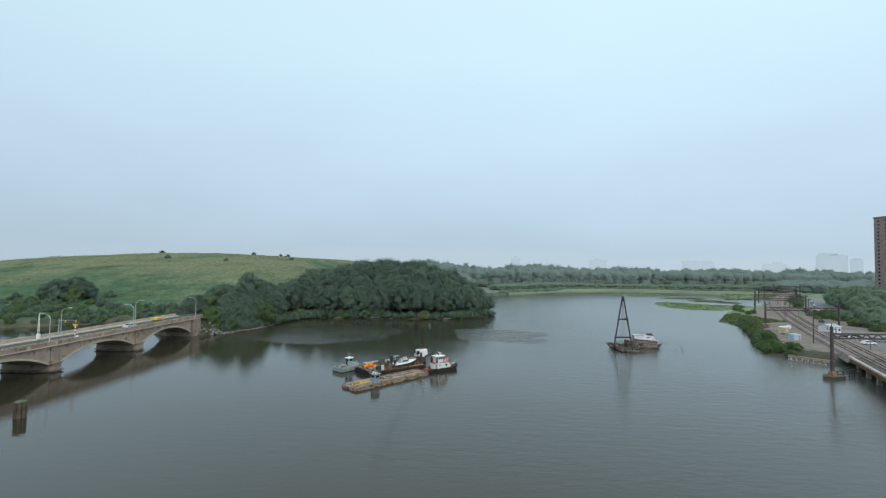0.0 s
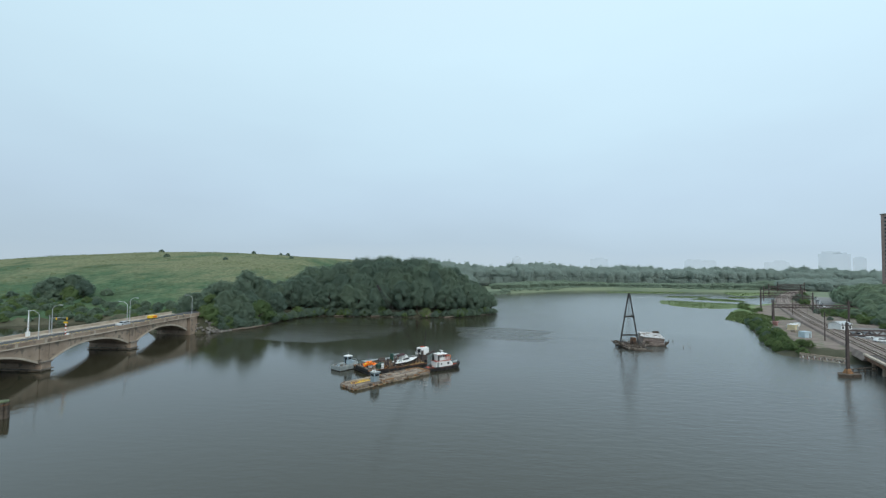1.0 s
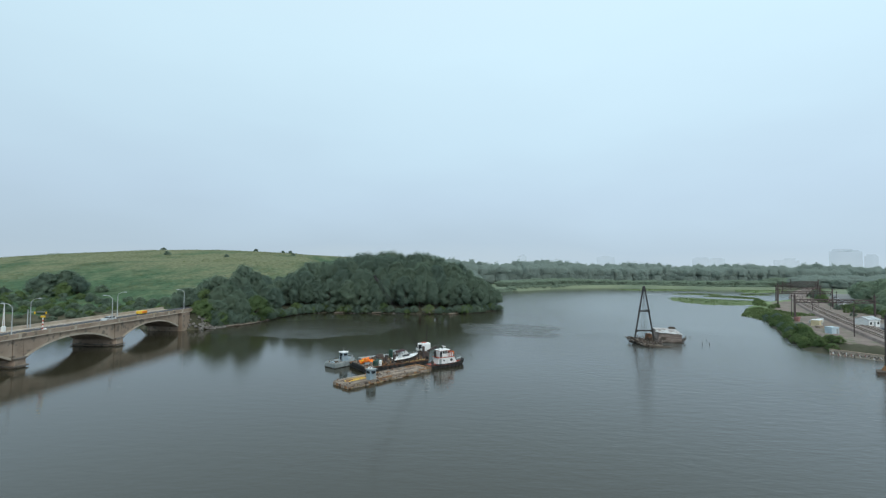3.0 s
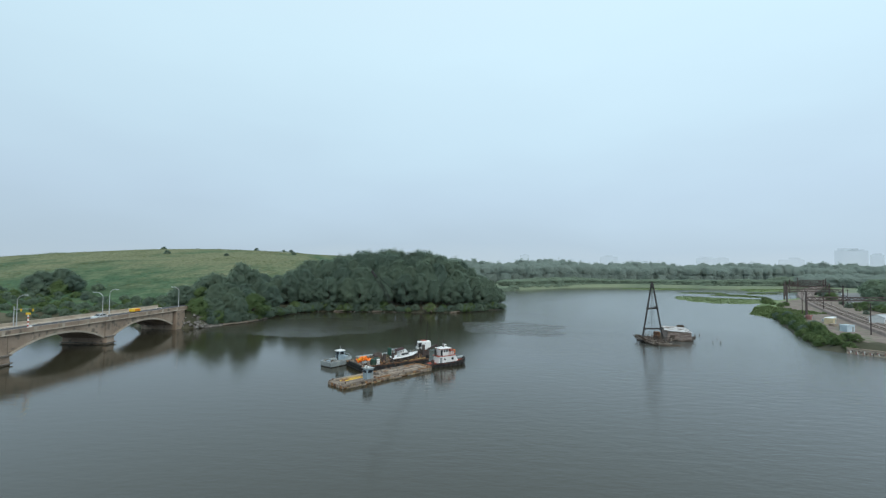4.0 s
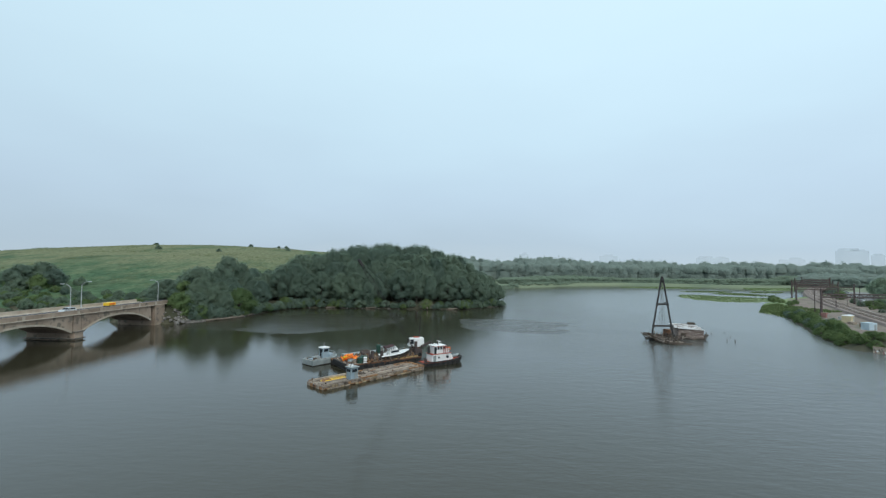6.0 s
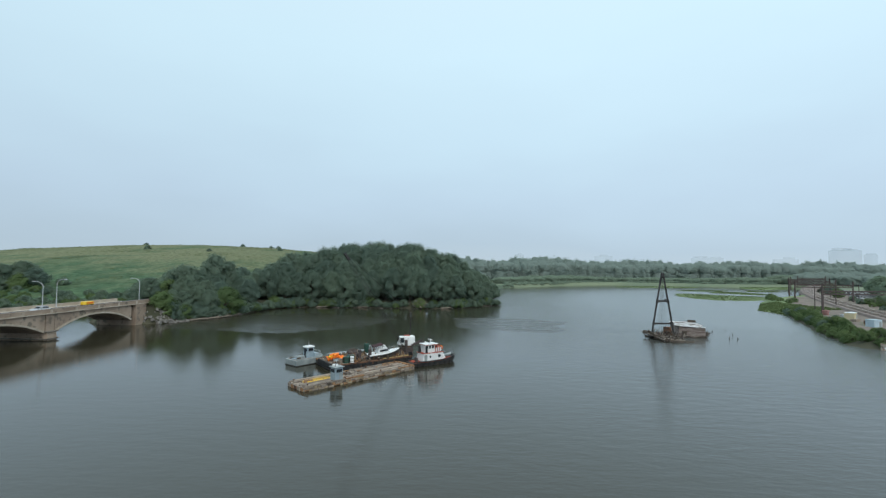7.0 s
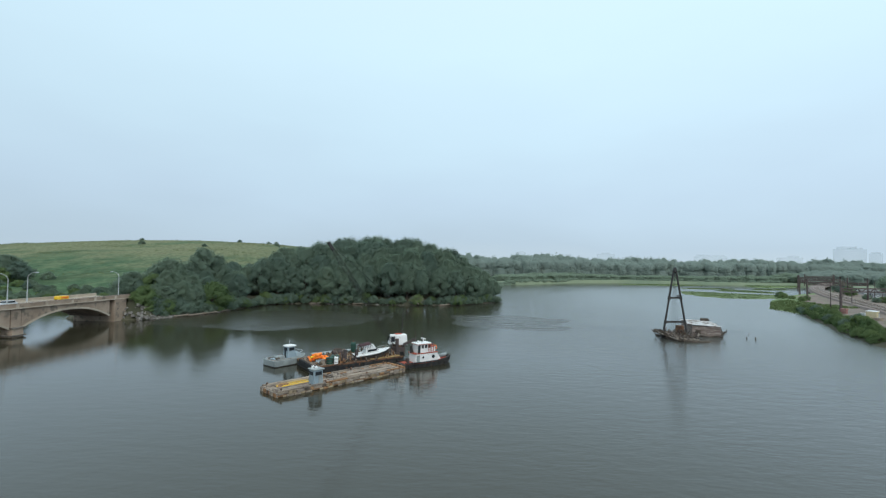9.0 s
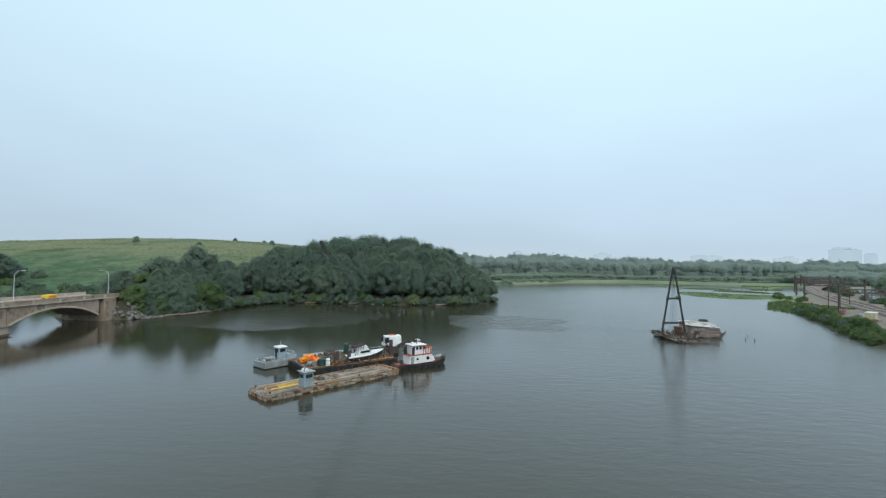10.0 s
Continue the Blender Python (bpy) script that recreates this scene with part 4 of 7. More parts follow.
def far_wood(name, label, lines, mat, seed, leaf, per):
    """Distant woodland as one mass of rounded crowns along given lines of (x, y, height)."""
    r = random.Random(seed)
    v, f, soft = [], [], []
    lean = Vector((0, -0.55, 0.75))
    for pts, rows, gap, deep in lines:
        for a, b in zip(pts[:-1], pts[1:]):
            n = max(1, int(math.hypot(b[0] - a[0], b[1] - a[1]) / gap))
            for i in range(n):
                for k in range(rows):
                    u = (i + r.random()) / n
                    x, y = a[0] + (b[0] - a[0]) * u, a[1] + (b[1] - a[1]) * u + k * deep + r.uniform(-4, 4)
                    wave = 1 + 0.06 * math.sin(x * 0.043 + k) + 0.04 * math.sin(x * 0.11 + 2 * k)
                    tall = (a[2] + (b[2] - a[2]) * u) * r.uniform(0.86, 1.03) * wave * (0.72 + 0.28 * (k + 1) / rows)
                    wide = min(r.uniform(6.0, 10.5), 0.9 * tall + 1.0)
                    g = ground_at(x, y)
                    blobs = [(Vector((x, y, g + tall * 0.30)), wide * 0.95, tall * 0.31), (Vector((x, y, g + tall * 0.66)), wide * 0.95, tall * 0.31)]
                    for _ in range(3):
                        blobs.append((Vector((x + r.uniform(-0.6, 0.6) * wide, y - r.uniform(0, 0.5) * wide, g + tall * r.uniform(0.35, 0.8))), wide * r.uniform(0.45, 0.65), tall * r.uniform(0.12, 0.2)))
                    for c, rad, up in blobs[:2]:
                        q = len(v)
                        for lat in range(4):
                            for lon in range(7):
                                e, o = math.pi * (lat + 0.35) / 3.7, lon * 0.8976 + 0.4 * lat
                                d = Vector((math.sin(e) * math.cos(o), math.sin(e) * math.sin(o), math.cos(e)))
                                v.append((c.x + d.x * rad * 0.86, c.y + d.y * rad * 0.86, max(g + 0.2, c.z + d.z * up * 0.86)))
                                soft.append(tuple((lean + d * 0.3).normalized()))
                        f += [(q + 7 * i2 + j, q + 7 * i2 + 7 + j, q + 7 * i2 + 7 + (j + 1) % 7, q + 7 * i2 + (j + 1) % 7) for i2 in range(3) for j in range(7)]
                        f.append(tuple(range(q, q + 7)))
                    for _ in range(per if tall > 5 else per // 2):
                        c, rad, up = blobs[r.randrange(5)]
                        d = Vector((r.gauss(0, 1), r.gauss(-0.35, 1), r.gauss(0.35, 0.9))).normalized()
                        k2 = (0.94 + 0.3 * noise.noise(d * 1.7 + c * 0.37)) * r.uniform(0.9, 1.05)
                        p = c + Vector((d.x * rad, d.y * rad, d.z * up)) * k2
                        p.z = max(p.z, g + 0.3)
                        nr = (d * 0.4 + Vector((r.uniform(-0.35, 0.35), r.uniform(-0.9, -0.2), r.uniform(0.4, 0.9)))).normalized()
                        t1 = nr.orthogonal().normalized()
                        t1.rotate(Matrix.Rotation(r.uniform(0, 6.28), 3, nr))
                        t2 = nr.cross(t1)
                        s = leaf * r.uniform(0.6, 1.3) * (1.0 if tall > 5 else 0.6)
                        q = len(v)
                        v += [tuple(p + t1 * s), tuple(p + t2 * s * 0.75), tuple(p - t1 * s), tuple(p - t2 * s * 0.75)]
                        f.append((q, q + 1, q + 2, q + 3))
                        soft += [tuple((lean + d * 0.45).normalized())] * 4
    me = bpy.data.meshes.new(name)
    me.from_pydata(v, [], f)
    me.materials.append(mat)
    me.update()
    soft_normals(me, soft)
    return tagged(new(name, me), label, "woodland", kind="stuff")


far_wood("far_woodland", "grey-green belt of trees across the river, haze painted into leaf colour", [
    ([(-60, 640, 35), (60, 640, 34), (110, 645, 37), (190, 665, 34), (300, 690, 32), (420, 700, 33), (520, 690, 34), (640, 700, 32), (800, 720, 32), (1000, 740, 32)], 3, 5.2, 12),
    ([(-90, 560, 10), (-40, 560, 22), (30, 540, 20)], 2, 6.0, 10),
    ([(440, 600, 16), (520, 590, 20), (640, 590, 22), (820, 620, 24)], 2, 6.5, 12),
], LEAF_FAR_HAZE, 3, 1.1, 230)
far_wood("far_scrub", "green scrub and reeds before the far woodland, colour paled for haze", [
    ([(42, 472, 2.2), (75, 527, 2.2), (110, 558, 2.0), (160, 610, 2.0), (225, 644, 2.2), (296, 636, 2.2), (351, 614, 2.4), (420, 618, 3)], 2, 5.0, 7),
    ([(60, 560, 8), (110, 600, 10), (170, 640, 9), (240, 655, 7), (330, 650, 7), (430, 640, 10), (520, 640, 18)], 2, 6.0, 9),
], LEAF_SCRUB_HAZE, 13, 0.95, 200)


# ---- the moored barges and boats ----
def planks(parent, x0, x1, y0, y1, z, across, width, mat, r, thick=0.09, name="plank", skip=0.0):
    """Deck boards with open joints, each its own piece; alike boards share one mesh."""
    run0, run1, lo, hi = (x0, x1, y0, y1) if across else (y0, y1, x0, x1)
    n = int((run1 - run0) / width)
    meshes = []
    for i in range(3):
        s = Shape()
        ln = (hi - lo) * (1.0 - 0.012 * i)
        s.box((0, 0, 0), (width * 0.9, ln, thick) if across else (ln, width * 0.9, thick), top=(0.97, 0.995))
        meshes.append(s.mesh(name, mat))
    for i in range(n):
        if r.random() < skip:
            continue
        c = run0 + (i + 0.5) * width
        ob = new(name, meshes[r.randrange(3)])
        ob.parent = parent
        mid = (lo + hi) / 2 + r.uniform(-0.06, 0.06)
        ob.matrix_basis = pose(c if across else mid, mid if across else c, z + r.uniform(-0.02, 0.03), r.uniform(-0.3, 0.3), r.uniform(-0.6, 0.6), r.uniform(-0.5, 0.5))


rb = random.Random(8)
barge = thing("deck_barge", -14.4, 119.4, 0, 46.5, "low timber deck barge with rusty weathered sides, moored in the river", "barge")
part("hull", Shape().box((0, 0, 0.0), (24.3, 5.5, 1.15)), TIMBER_DARK, barge, bevel=0.08)
for sy in (-1, 1):
    for k in range(2):
        part("rubbing_strake", Shape().box((0, sy * (2.8 + 0.02 * k), 0.18 + 0.32 * k), (24.4, 0.16, 0.17)), PLANK if k else RUST_BRIGHT, barge, bevel=0.03)
    for row, zz in ((0, 0.08), (1, 0.46)):
        x = -12.1
        while x < 11.6:
            ln = min(rb.uniform(0.45, 1.5), 12.1 - x)
            if rb.random() < 0.86:
                part("side_timber", Shape().box((x + ln / 2, sy * (2.86 + rb.uniform(-0.03, 0.06)), zz + rb.uniform(-0.04, 0.05)), (ln * 0.93, 0.2, rb.uniform(0.26, 0.38)), tilt=(0, rb.uniform(-2.5, 2.5)), top=(0.95, 0.8)), (PLANK, WEATHERED_TAN, RUST_BRIGHT, PLANK, TIMBER_GREY, WEATHERED_TAN, TIMBER_DARK)[rb.randrange(7)], barge)
            x += ln
for sx in (-1, 1):
    part("end_timber", Shape().box((sx * 12.2, 0, 0.3), (0.2, 5.6, 0.62)), RUST_BRIGHT if sx > 0 else TIMBER_GREY, barge, bevel=0.04)
    for k in range(5):
        part("end_plate", Shape().box((sx * 12.32, -2.2 + k * 1.1, 0.3), (0.1, 0.85, 0.5 + 0.1 * (k % 2))), (RUST_BRIGHT, PLANK, RUST)[k % 3], barge)
planks(barge, -12.1, 12.1, -2.65, 2.65, 0.63, True, 0.42, PLANK, rb)
for sy in (-2.55, 2.55):
    for i in range(6):
        part("deck_edge_timber", Shape().box((-10.1 + i * 4.05, sy, 0.78), (3.9, 0.3, 0.22), rz=rb.uniform(-0.6, 0.6)), (PLANK, TIMBER_GREY, RUST_BRIGHT)[i % 3], barge, bevel=0.03)
for i in range(74):
    x = -11 + i * 0.305
    part("deck_patch", Shape().box((x, rb.uniform(-2.2, 2.2), 0.70), (rb.uniform(0.3, 1.8), rb.uniform(0.15, 0.9), rb.uniform(0.03, 0.2)), rz=rb.uniform(-35, 35)), (RUST_BRIGHT, TIMBER_GREY, PLANK, TIMBER_DARK, TIMBER_GREY, RUST, PLANK)[i % 7], barge)
for x in (-11.4, -4, 4, 11.3):
    for sy in (-1, 1):
        b = part("bollard", Shape().tube((x, sy * 2.35, 0.7), (x, sy * 2.35, 1.15), 0.12, 0.14), RUST, barge)


def on(parent_pose, x, y, z, rz=0.0):
    """World place of a point given in a barge's own axes."""
    m = parent_pose @ pose(x, y, z, 0, 0, rz)
    return m.translation.x, m.translation.y, m.translation.z


B1, B2_AT = pose(-14.4, 119.4, 0, 0, 0, 46.5), pose(-14.6, 132.6, 0, 0, 0, 37)
x, y, z = on(B1, -5.4, -1.75, 0.68)
cabin = thing("wheelhouse", x, y, z, 46.5, "small blue-grey wheelhouse standing on the timber barge", "cabin")
part("body", Shape().box((0, 0, 1.15), (1.6, 1.6, 2.3), top=(0.96, 0.96)), PAINT_BLUEGREY, cabin, bevel=0.05)
part("roof", Shape().box((0, 0, 2.36), (2.0, 2.0, 0.14)), PAINT_GREY, cabin, bevel=0.04)
for a, (cx, cy, sx, sy) in enumerate(((0, -0.84, 1.1, 0.05), (0.84, 0, 0.05, 1.1), (-0.84, 0, 0.05, 1.1))):
    part("window", Shape().box((cx, cy, 1.75), (sx, sy, 0.55)), GLASS_DARK, cabin)
part("door", Shape().box((0.3, -0.86, 0.8), (0.6, 0.05, 1.3)), PAINT_GREY, cabin)
part("roof_box", Shape().box((-0.2, 0.2, 2.62), (0.9, 0.6, 0.42), top=(0.8, 0.8)), PAINT_WHITE, cabin, bevel=0.05)
part("exhaust", Shape().path([(-0.6, -0.4, 2.4), (-0.6, -0.4, 2.9), (-0.2, -0.5, 3.05)], 0.07), STEEL_DARK, cabin)
x, y, z = on(B1, -7.9, 0.1, 0.72)
stack = thing("timber_stack", x, y, z, 47, "loose stack of yellow pipes and fresh boards on the barge deck", "timber")
for i in range(9):
    dy, ln = -0.9 + i * 0.24, rb.uniform(3.6, 5.8)
    s = Shape()
    dx, dz = rb.uniform(-0.7, 0.7), rb.uniform(0.06, 0.2)
    s.beam((dx - ln / 2, dy, dz), (dx + ln / 2, dy + rb.uniform(-0.25, 0.25), dz + 0.05), 0.22, 0.14)
    part("board", s, (PLANK_GOLD, PAINT_YELLOW, PLANK_GOLD, RUST_BRIGHT)[i % 4], stack)
part("scrap_block", Shape().box((-1.9, 0, 0.22), (1.8, 1.3, 0.4), top=(0.7, 0.6)), RUST_BRIGHT, stack, bevel=0.06)
for yy, x0, x1 in ((-1.9, -12, -6.6), (-0.9, -12.1, -4), (1.3, -12, -3), (2.2, -11.5, -1), (0.3, 1, 11.5), (-1.6, -2, 10)):
    part("long_timber", Shape().beam((x0, yy, 0.8), (x1, yy + 0.1, 0.8), 0.3, 0.2), (PLANK, TIMBER_GREY)[int(yy * 10) % 2], barge)
part("end_fender", Shape().tube((12.3, -2.4, 0.5), (12.3, 2.2, 0.55), 0.42, 0.36, 10), RUST_BRIGHT, barge)
x, y, z = on(B1, -1.2, 0.6, 0.72)
scrap = thing("scrap_heap", x, y, z, 40, "low heap of dark ropes and scrap timber on deck", "scrap")
for i in range(11):
    a = Vector((rb.uniform(-1.5, 1.5), rb.uniform(-1, 1), 0.08))
    part("stick", Shape().beam(a, a + Vector((rb.uniform(-1.1, 1.1), rb.uniform(-0.8, 0.8), rb.uniform(0.05, 0.4))), 0.12, 0.1), (TIMBER_DARK, TIMBER_GREY, STEEL_DARK)[i % 3], scrap)

# the work barge behind, heaped with gear
work = thing("work_barge", -14.6, 132.6, 0, 37, "rusty steel work barge with plank deck, crowded with salvage gear", "barge")
part("hull", Shape().box((-0.4, 0.4, 0.2), (18.8, 8.8, 1.6)), PAINT_BLACK, work, bevel=0.1)
part("gunwale", Shape().box((-0.4, -3.95, 1.05), (18.9, 0.22, 0.3)), RUST, work, bevel=0.04)
part("gunwale", Shape().box((-0.4, 4.75, 1.05), (18.9, 0.22, 0.3)), RUST, work, bevel=0.04)
part("gunwale", Shape().box((-9.75, 0.4, 1.05), (0.22, 8.4, 0.3)), RUST_BRIGHT, work, bevel=0.04)
part("end_bulwark", Shape().box((-9.9, -0.4, 0.95), (0.45, 6.8, 1.0)), TYRE, work, bevel=0.1)
planks(work, -9.6, 8.8, -3.8, 4.6, 1.04, True, 0.45, PLANK, rb)
for i in range(7):
    part("fender_tyre", Shape().tube((-8 + i * 2.6, -4.2, 0.55), (-8 + i * 2.6, -4.02, 0.55), 0.42, n=12), TYRE, work)


def b2(x, y, z=1.1, rz=0.0):
    return on(B2_AT, x, y, z)


def orange_heap():
    x, y, z = b2(-7.4, -0.3)
    heap = thing("float_heap", x, y, z, 20, "heap of bright orange plastic floats and boom", "floats")
    for i in range(22):
        a = Vector((rb.uniform(-1.6, 1.6), rb.uniform(-1.5, 1.5), 0))
        a.z = max(0.3, 2.0 - 0.65 * math.hypot(a.x, a.y)) * rb.uniform(0.5, 1.0)
        d = Vector((rb.uniform(-1, 1), rb.uniform(-1, 1), rb.uniform(-0.3, 0.3))).normalized() * rb.uniform(0.35, 0.8)
        s = Shape()
        s.path([tuple(a - d), tuple(a - d * 0.7), tuple(a + d * 0.7), tuple(a + d)], 0.24, 0.24, 8)
        s.tube(tuple(a - d * 1.18), tuple(a - d), 0.1, 0.24, 8)
        part("float", s, PAINT_ORANGE if i % 6 else PAINT_YELLOW, heap, smooth=False)


orange_heap()


def tank(bx, by, mat, label, r=0.75, tall=1.9):
    x, y, z = b2(bx, by)
    t = thing("tank", x, y, z, 0, label, "tank", "deck tanks")
    rings = [[(rr * math.cos(k * 0.5236), rr * math.sin(k * 0.5236), zz) for k in range(12)] for rr, zz in ((r, 0), (r, tall * 0.88), (r * 0.8, tall * 0.97), (r * 0.25, tall))]
    part("shell", Shape().loft(rings), mat, t)
    for k in (0.25, 0.7):
        part("hoop", Shape().tube((0, 0, tall * k), (0, 0, tall * k + 0.07), r + 0.03, n=12), STEEL_DARK, t)
    part("valve", Shape().tube((0, 0, tall), (0, 0, tall + 0.25), 0.09), RUST, t)


tank(-4.9, -1.9, PAINT_GREEN, "dark green upright steel tank on the work barge", 0.85, 1.35)
tank(-6.2, -2.6, PAINT_GREEN, "dark green upright steel tank on the work barge", 0.7, 1.25)
tank(0.5, 1.6, PAINT_GREEN, "tall dark green steel tank behind the motor cruiser", 0.55, 2.8)
tank(-5.3, -3.45, PAINT_WHITE, "white plastic gas bottle at the barge's edge", 0.40, 1.35)
tank(0.4, -2.9, PAINT_GREEN, "small green drum by the motor cruiser", 0.4, 1.1)
tank(0.9, -3.2, PAINT_WHITE, "small pale drum by the motor cruiser", 0.38, 1.0)
for bx, by, h in ((-3.0, -2.3, 2.2), (-0.9, -2.8, 2.2), (8.2, -2.6, 3.4)):
    x, y, z = b2(bx, by)
    sp = thing("spud_post", x, y, z, 37, "thick rust-brown steel mooring post on the barge", "post", "mooring posts")
    part("shaft", Shape().box((0, 0, h / 2), (0.55, 0.55, h)), STEEL_DARK, sp, bevel=0.05)
    part("collar", Shape().box((0, 0, 0.35), (0.95, 0.95, 0.5)), STEEL_DARK, sp, bevel=0.05)
x, y, z = b2(-3.2, 1.0)
gear = thing("winch", x, y, z, 37, "dark rusted deck winch under a brown cover", "winch")
part("frame", Shape().box((0, 0, 0.5), (2.6, 1.8, 1.0), top=(0.9, 0.8)), STEEL_DARK, gear, bevel=0.05)
part("drum", Shape().tube((-1.0, 0, 1.2), (1.0, 0, 1.2), 0.5, n=14), STEEL_DARK, gear)
part("cover", Shape().box((0.2, 0.3, 1.75), (1.9, 1.3, 0.4), top=(0.6, 0.5)), TIMBER_DARK, gear, bevel=0.1)
x, y, z = b2(-4.2, 2.7)
for i in range(2):
    tb = thing("timber_stack", x + i * 3.2, y + i * 2.0, z, 37 + 8 * i, "stack of weathered planks and pipes on the work barge", "timber", "timber stacks")
    for k in range(10):
        a = Vector((rb.uniform(-0.4, 0.4) - 2.4, -0.8 + 0.18 * k, 0.15 + 0.12 * (k % 3)))
        part("board", Shape().beam(a, a + Vector((4.8, rb.uniform(-0.3, 0.3), rb.uniform(0, 0.15))), 0.2, 0.14), (PLANK_GOLD, PLANK, RUST_BRIGHT, PAINT_GREEN)[k % 4], tb)
x, y, z = b2(4.9, -2.9)
sh = thing("timber_stack", x, y, z, 37, "rust-stained timbers lying under the motor cruiser", "timber", "timber stacks")
for k in range(9):
    a = Vector((-3.4 + rb.uniform(-0.5, 0.5), -0.7 + 0.17 * k, 0.12 + 0.13 * (k % 2)))
    part("board", Shape().beam(a, a + Vector((6.4, rb.uniform(-0.4, 0.4), rb.uniform(0, 0.2))), 0.22, 0.16), (PLANK_GOLD, RUST_BRIGHT, PLANK)[k % 3], sh)
x, y, z = on(B2_AT, 0.8, 6.6, 0.0)
pont = thing("pontoon", x, y, 0, 37, "long low grey steel pontoon moored behind the work barge", "pontoon")
part("hull", Shape().box((0, 0, 0.45), (13, 3.2, 1.7), top=(1.03, 1.0)), PAINT_GREY, pont, bevel=0.12)
part("rail", Shape().tube((-6, -1.5, 1.75), (6, -1.5, 1.75), 0.05), GALVANISED, pont)
for i in range(7):
    part("stanchion", Shape().tube((-6 + 2 * i, -1.5, 1.25), (-6 + 2 * i, -1.5, 1.75), 0.04), GALVANISED, pont)
part("deck_box", Shape().box((4.4, 0.3, 1.75), (2.6, 1.8, 0.9)), PAINT_GREY, pont, bevel=0.08)
x, y, z = b2(-6.6, 2.5)
mastpole = thing("mast", x, y, z, 0, "thin steel pole standing on the work barge", "pole")
part("pole", Shape().tube((0, 0, 0), (0.1, 0, 4.2), 0.06, 0.04), STEEL_DARK, mastpole)


for bx, by, high in ((-1.8, -3.2, 0.9), (0.6, -3.4, 0.8), (2.4, -3.5, 0.7), (5.2, -3.4, 0.8), (6.8, -3.0, 1.2), (-3.6, -3.3, 0.8), (-8.6, 1.8, 0.9), (-6.2, 2.6, 0.8), (-8.4, -3.0, 0.5), (-1.0, 3.4, 1.0), (-3.4, 3.8, 0.8), (-3.4, -0.6, 1.7), (-0.6, -0.2, 1.5), (-7.2, 1.6, 1.0), (-2.2, -3.3, 0.7), (3.2, 3.0, 1.6), (7.0, -0.4, 1.8), (-4.6, 1.8, 1.2)):
    x, y, z = b2(bx, by)
    sc = thing("scrap_heap", x, y, z, rb.uniform(0, 90), "tangled heap of dark salvage scrap on the work barge", "scrap", "scrap heaps")
    for i in range(16):
        a = Vector((rb.uniform(-0.9, 0.9), rb.uniform(-0.9, 0.9), rb.uniform(0.0, 0.3)))
        d = Vector((rb.uniform(-0.7, 0.7), rb.uniform(-0.7, 0.7), rb.uniform(0.15, high)))
        part("scrap_bar", Shape().beam(a, a + d, rb.uniform(0.06, 0.2), rb.uniform(0.06, 0.14)), (STEEL_BLACK, TIMBER_DARK, RUST, TIMBER_GREY, STEEL_DARK, WEATHERED_TAN, RUST_BRIGHT, PLANK)[(i + int(bx * 2)) % 8], sc)
for i, (bx, by) in enumerate(((-7.6, -2.9), (-4.0, -3.2), (-6.9, 0.9), (-3.2, 0.4), (-0.2, 0.2), (0.6, 3.1), (2.6, 2.9), (-4.8, 0.9), (-2.4, 3.0), (6.6, 1.6), (7.4, 2.8), (5.2, 2.4))):
    x, y, z = b2(bx, by)
    sx, sy, sz = rb.uniform(0.6, 1.3), rb.uniform(0.5, 1.0), rb.uniform(0.35, 0.9)
    cr = thing("crate", x, y, z, rb.uniform(0, 90), ("weathered wooden crate on the work barge", "rusty steel box on the work barge", "dark tool chest on the work barge")[i % 3], "crate", "deck crates")
    m = (PLANK, RUST_BRIGHT, STEEL_DARK)[i % 3]
    part("box", Shape().box((0, 0, sz / 2), (sx, sy, sz)), m, cr, bevel=0.03)
    part("lid", Shape().box((rb.uniform(-0.032, 0.032), 0, sz + 0.04), (sx + 0.06, sy + 0.06, 0.08), rz=rb.uniform(-4, 4)), (TIMBER_GREY, RUST, PAINT_GREEN)[i % 3], cr)
for bx, by, r0, m in ((-4.4, -1.9, 0.5, PLANK_GOLD), (-1.0, -0.8, 0.55, TIMBER_GREY), (5.6, 0.6, 0.6, TIMBER_DARK), (-7.4, -0.4, 0.5, TARP_BLUE)):
    x, y, z = b2(bx, by)
    coil = thing("rope_coil", x, y, z, 0, "thick coil of rope lying on the barge deck", "rope", "rope coils")
    for k in range(4):
        pts = [((r0 + 0.05 * (k % 2)) * math.cos(w * 0.524), (r0 + 0.05 * (k % 2)) * math.sin(w * 0.524), 0.1 + 0.14 * k) for w in range(13)]
        part("turn", Shape().path(pts, 0.085, n=5), m, coil)


def hull(length, beam, deck, keel, bow=0.35, stern=0.85, flare=0.8, sheer=0.3, n=14):
    """A boat's shell along x with its bow at +x: one cross-section after another."""
    rings = []
    for i in range(n + 1):
        k = i / n
        x = -length / 2 + length * k
        w = beam / 2 * (stern + (1 - stern) * min(1, k / 0.3)) * (1 - max(0, (k - (1 - bow)) / bow) ** 2.2 * 0.94)
        top = deck + sheer * (max(0, k - 0.35) / 0.65) ** 2
        low = keel + (top - keel) * 0.55 * max(0, (k - 0.72) / 0.28) ** 2
        rake = 0.25 * (k - 0.5) * beam * 0.2
        rings.append([(x - rake, 0, low), (x, w * flare, low + (top - low) * 0.35), (x + rake, w, top), (x + rake, -w, top), (x, -w * flare, low + (top - low) * 0.35)])
    return Shape().loft(rings)


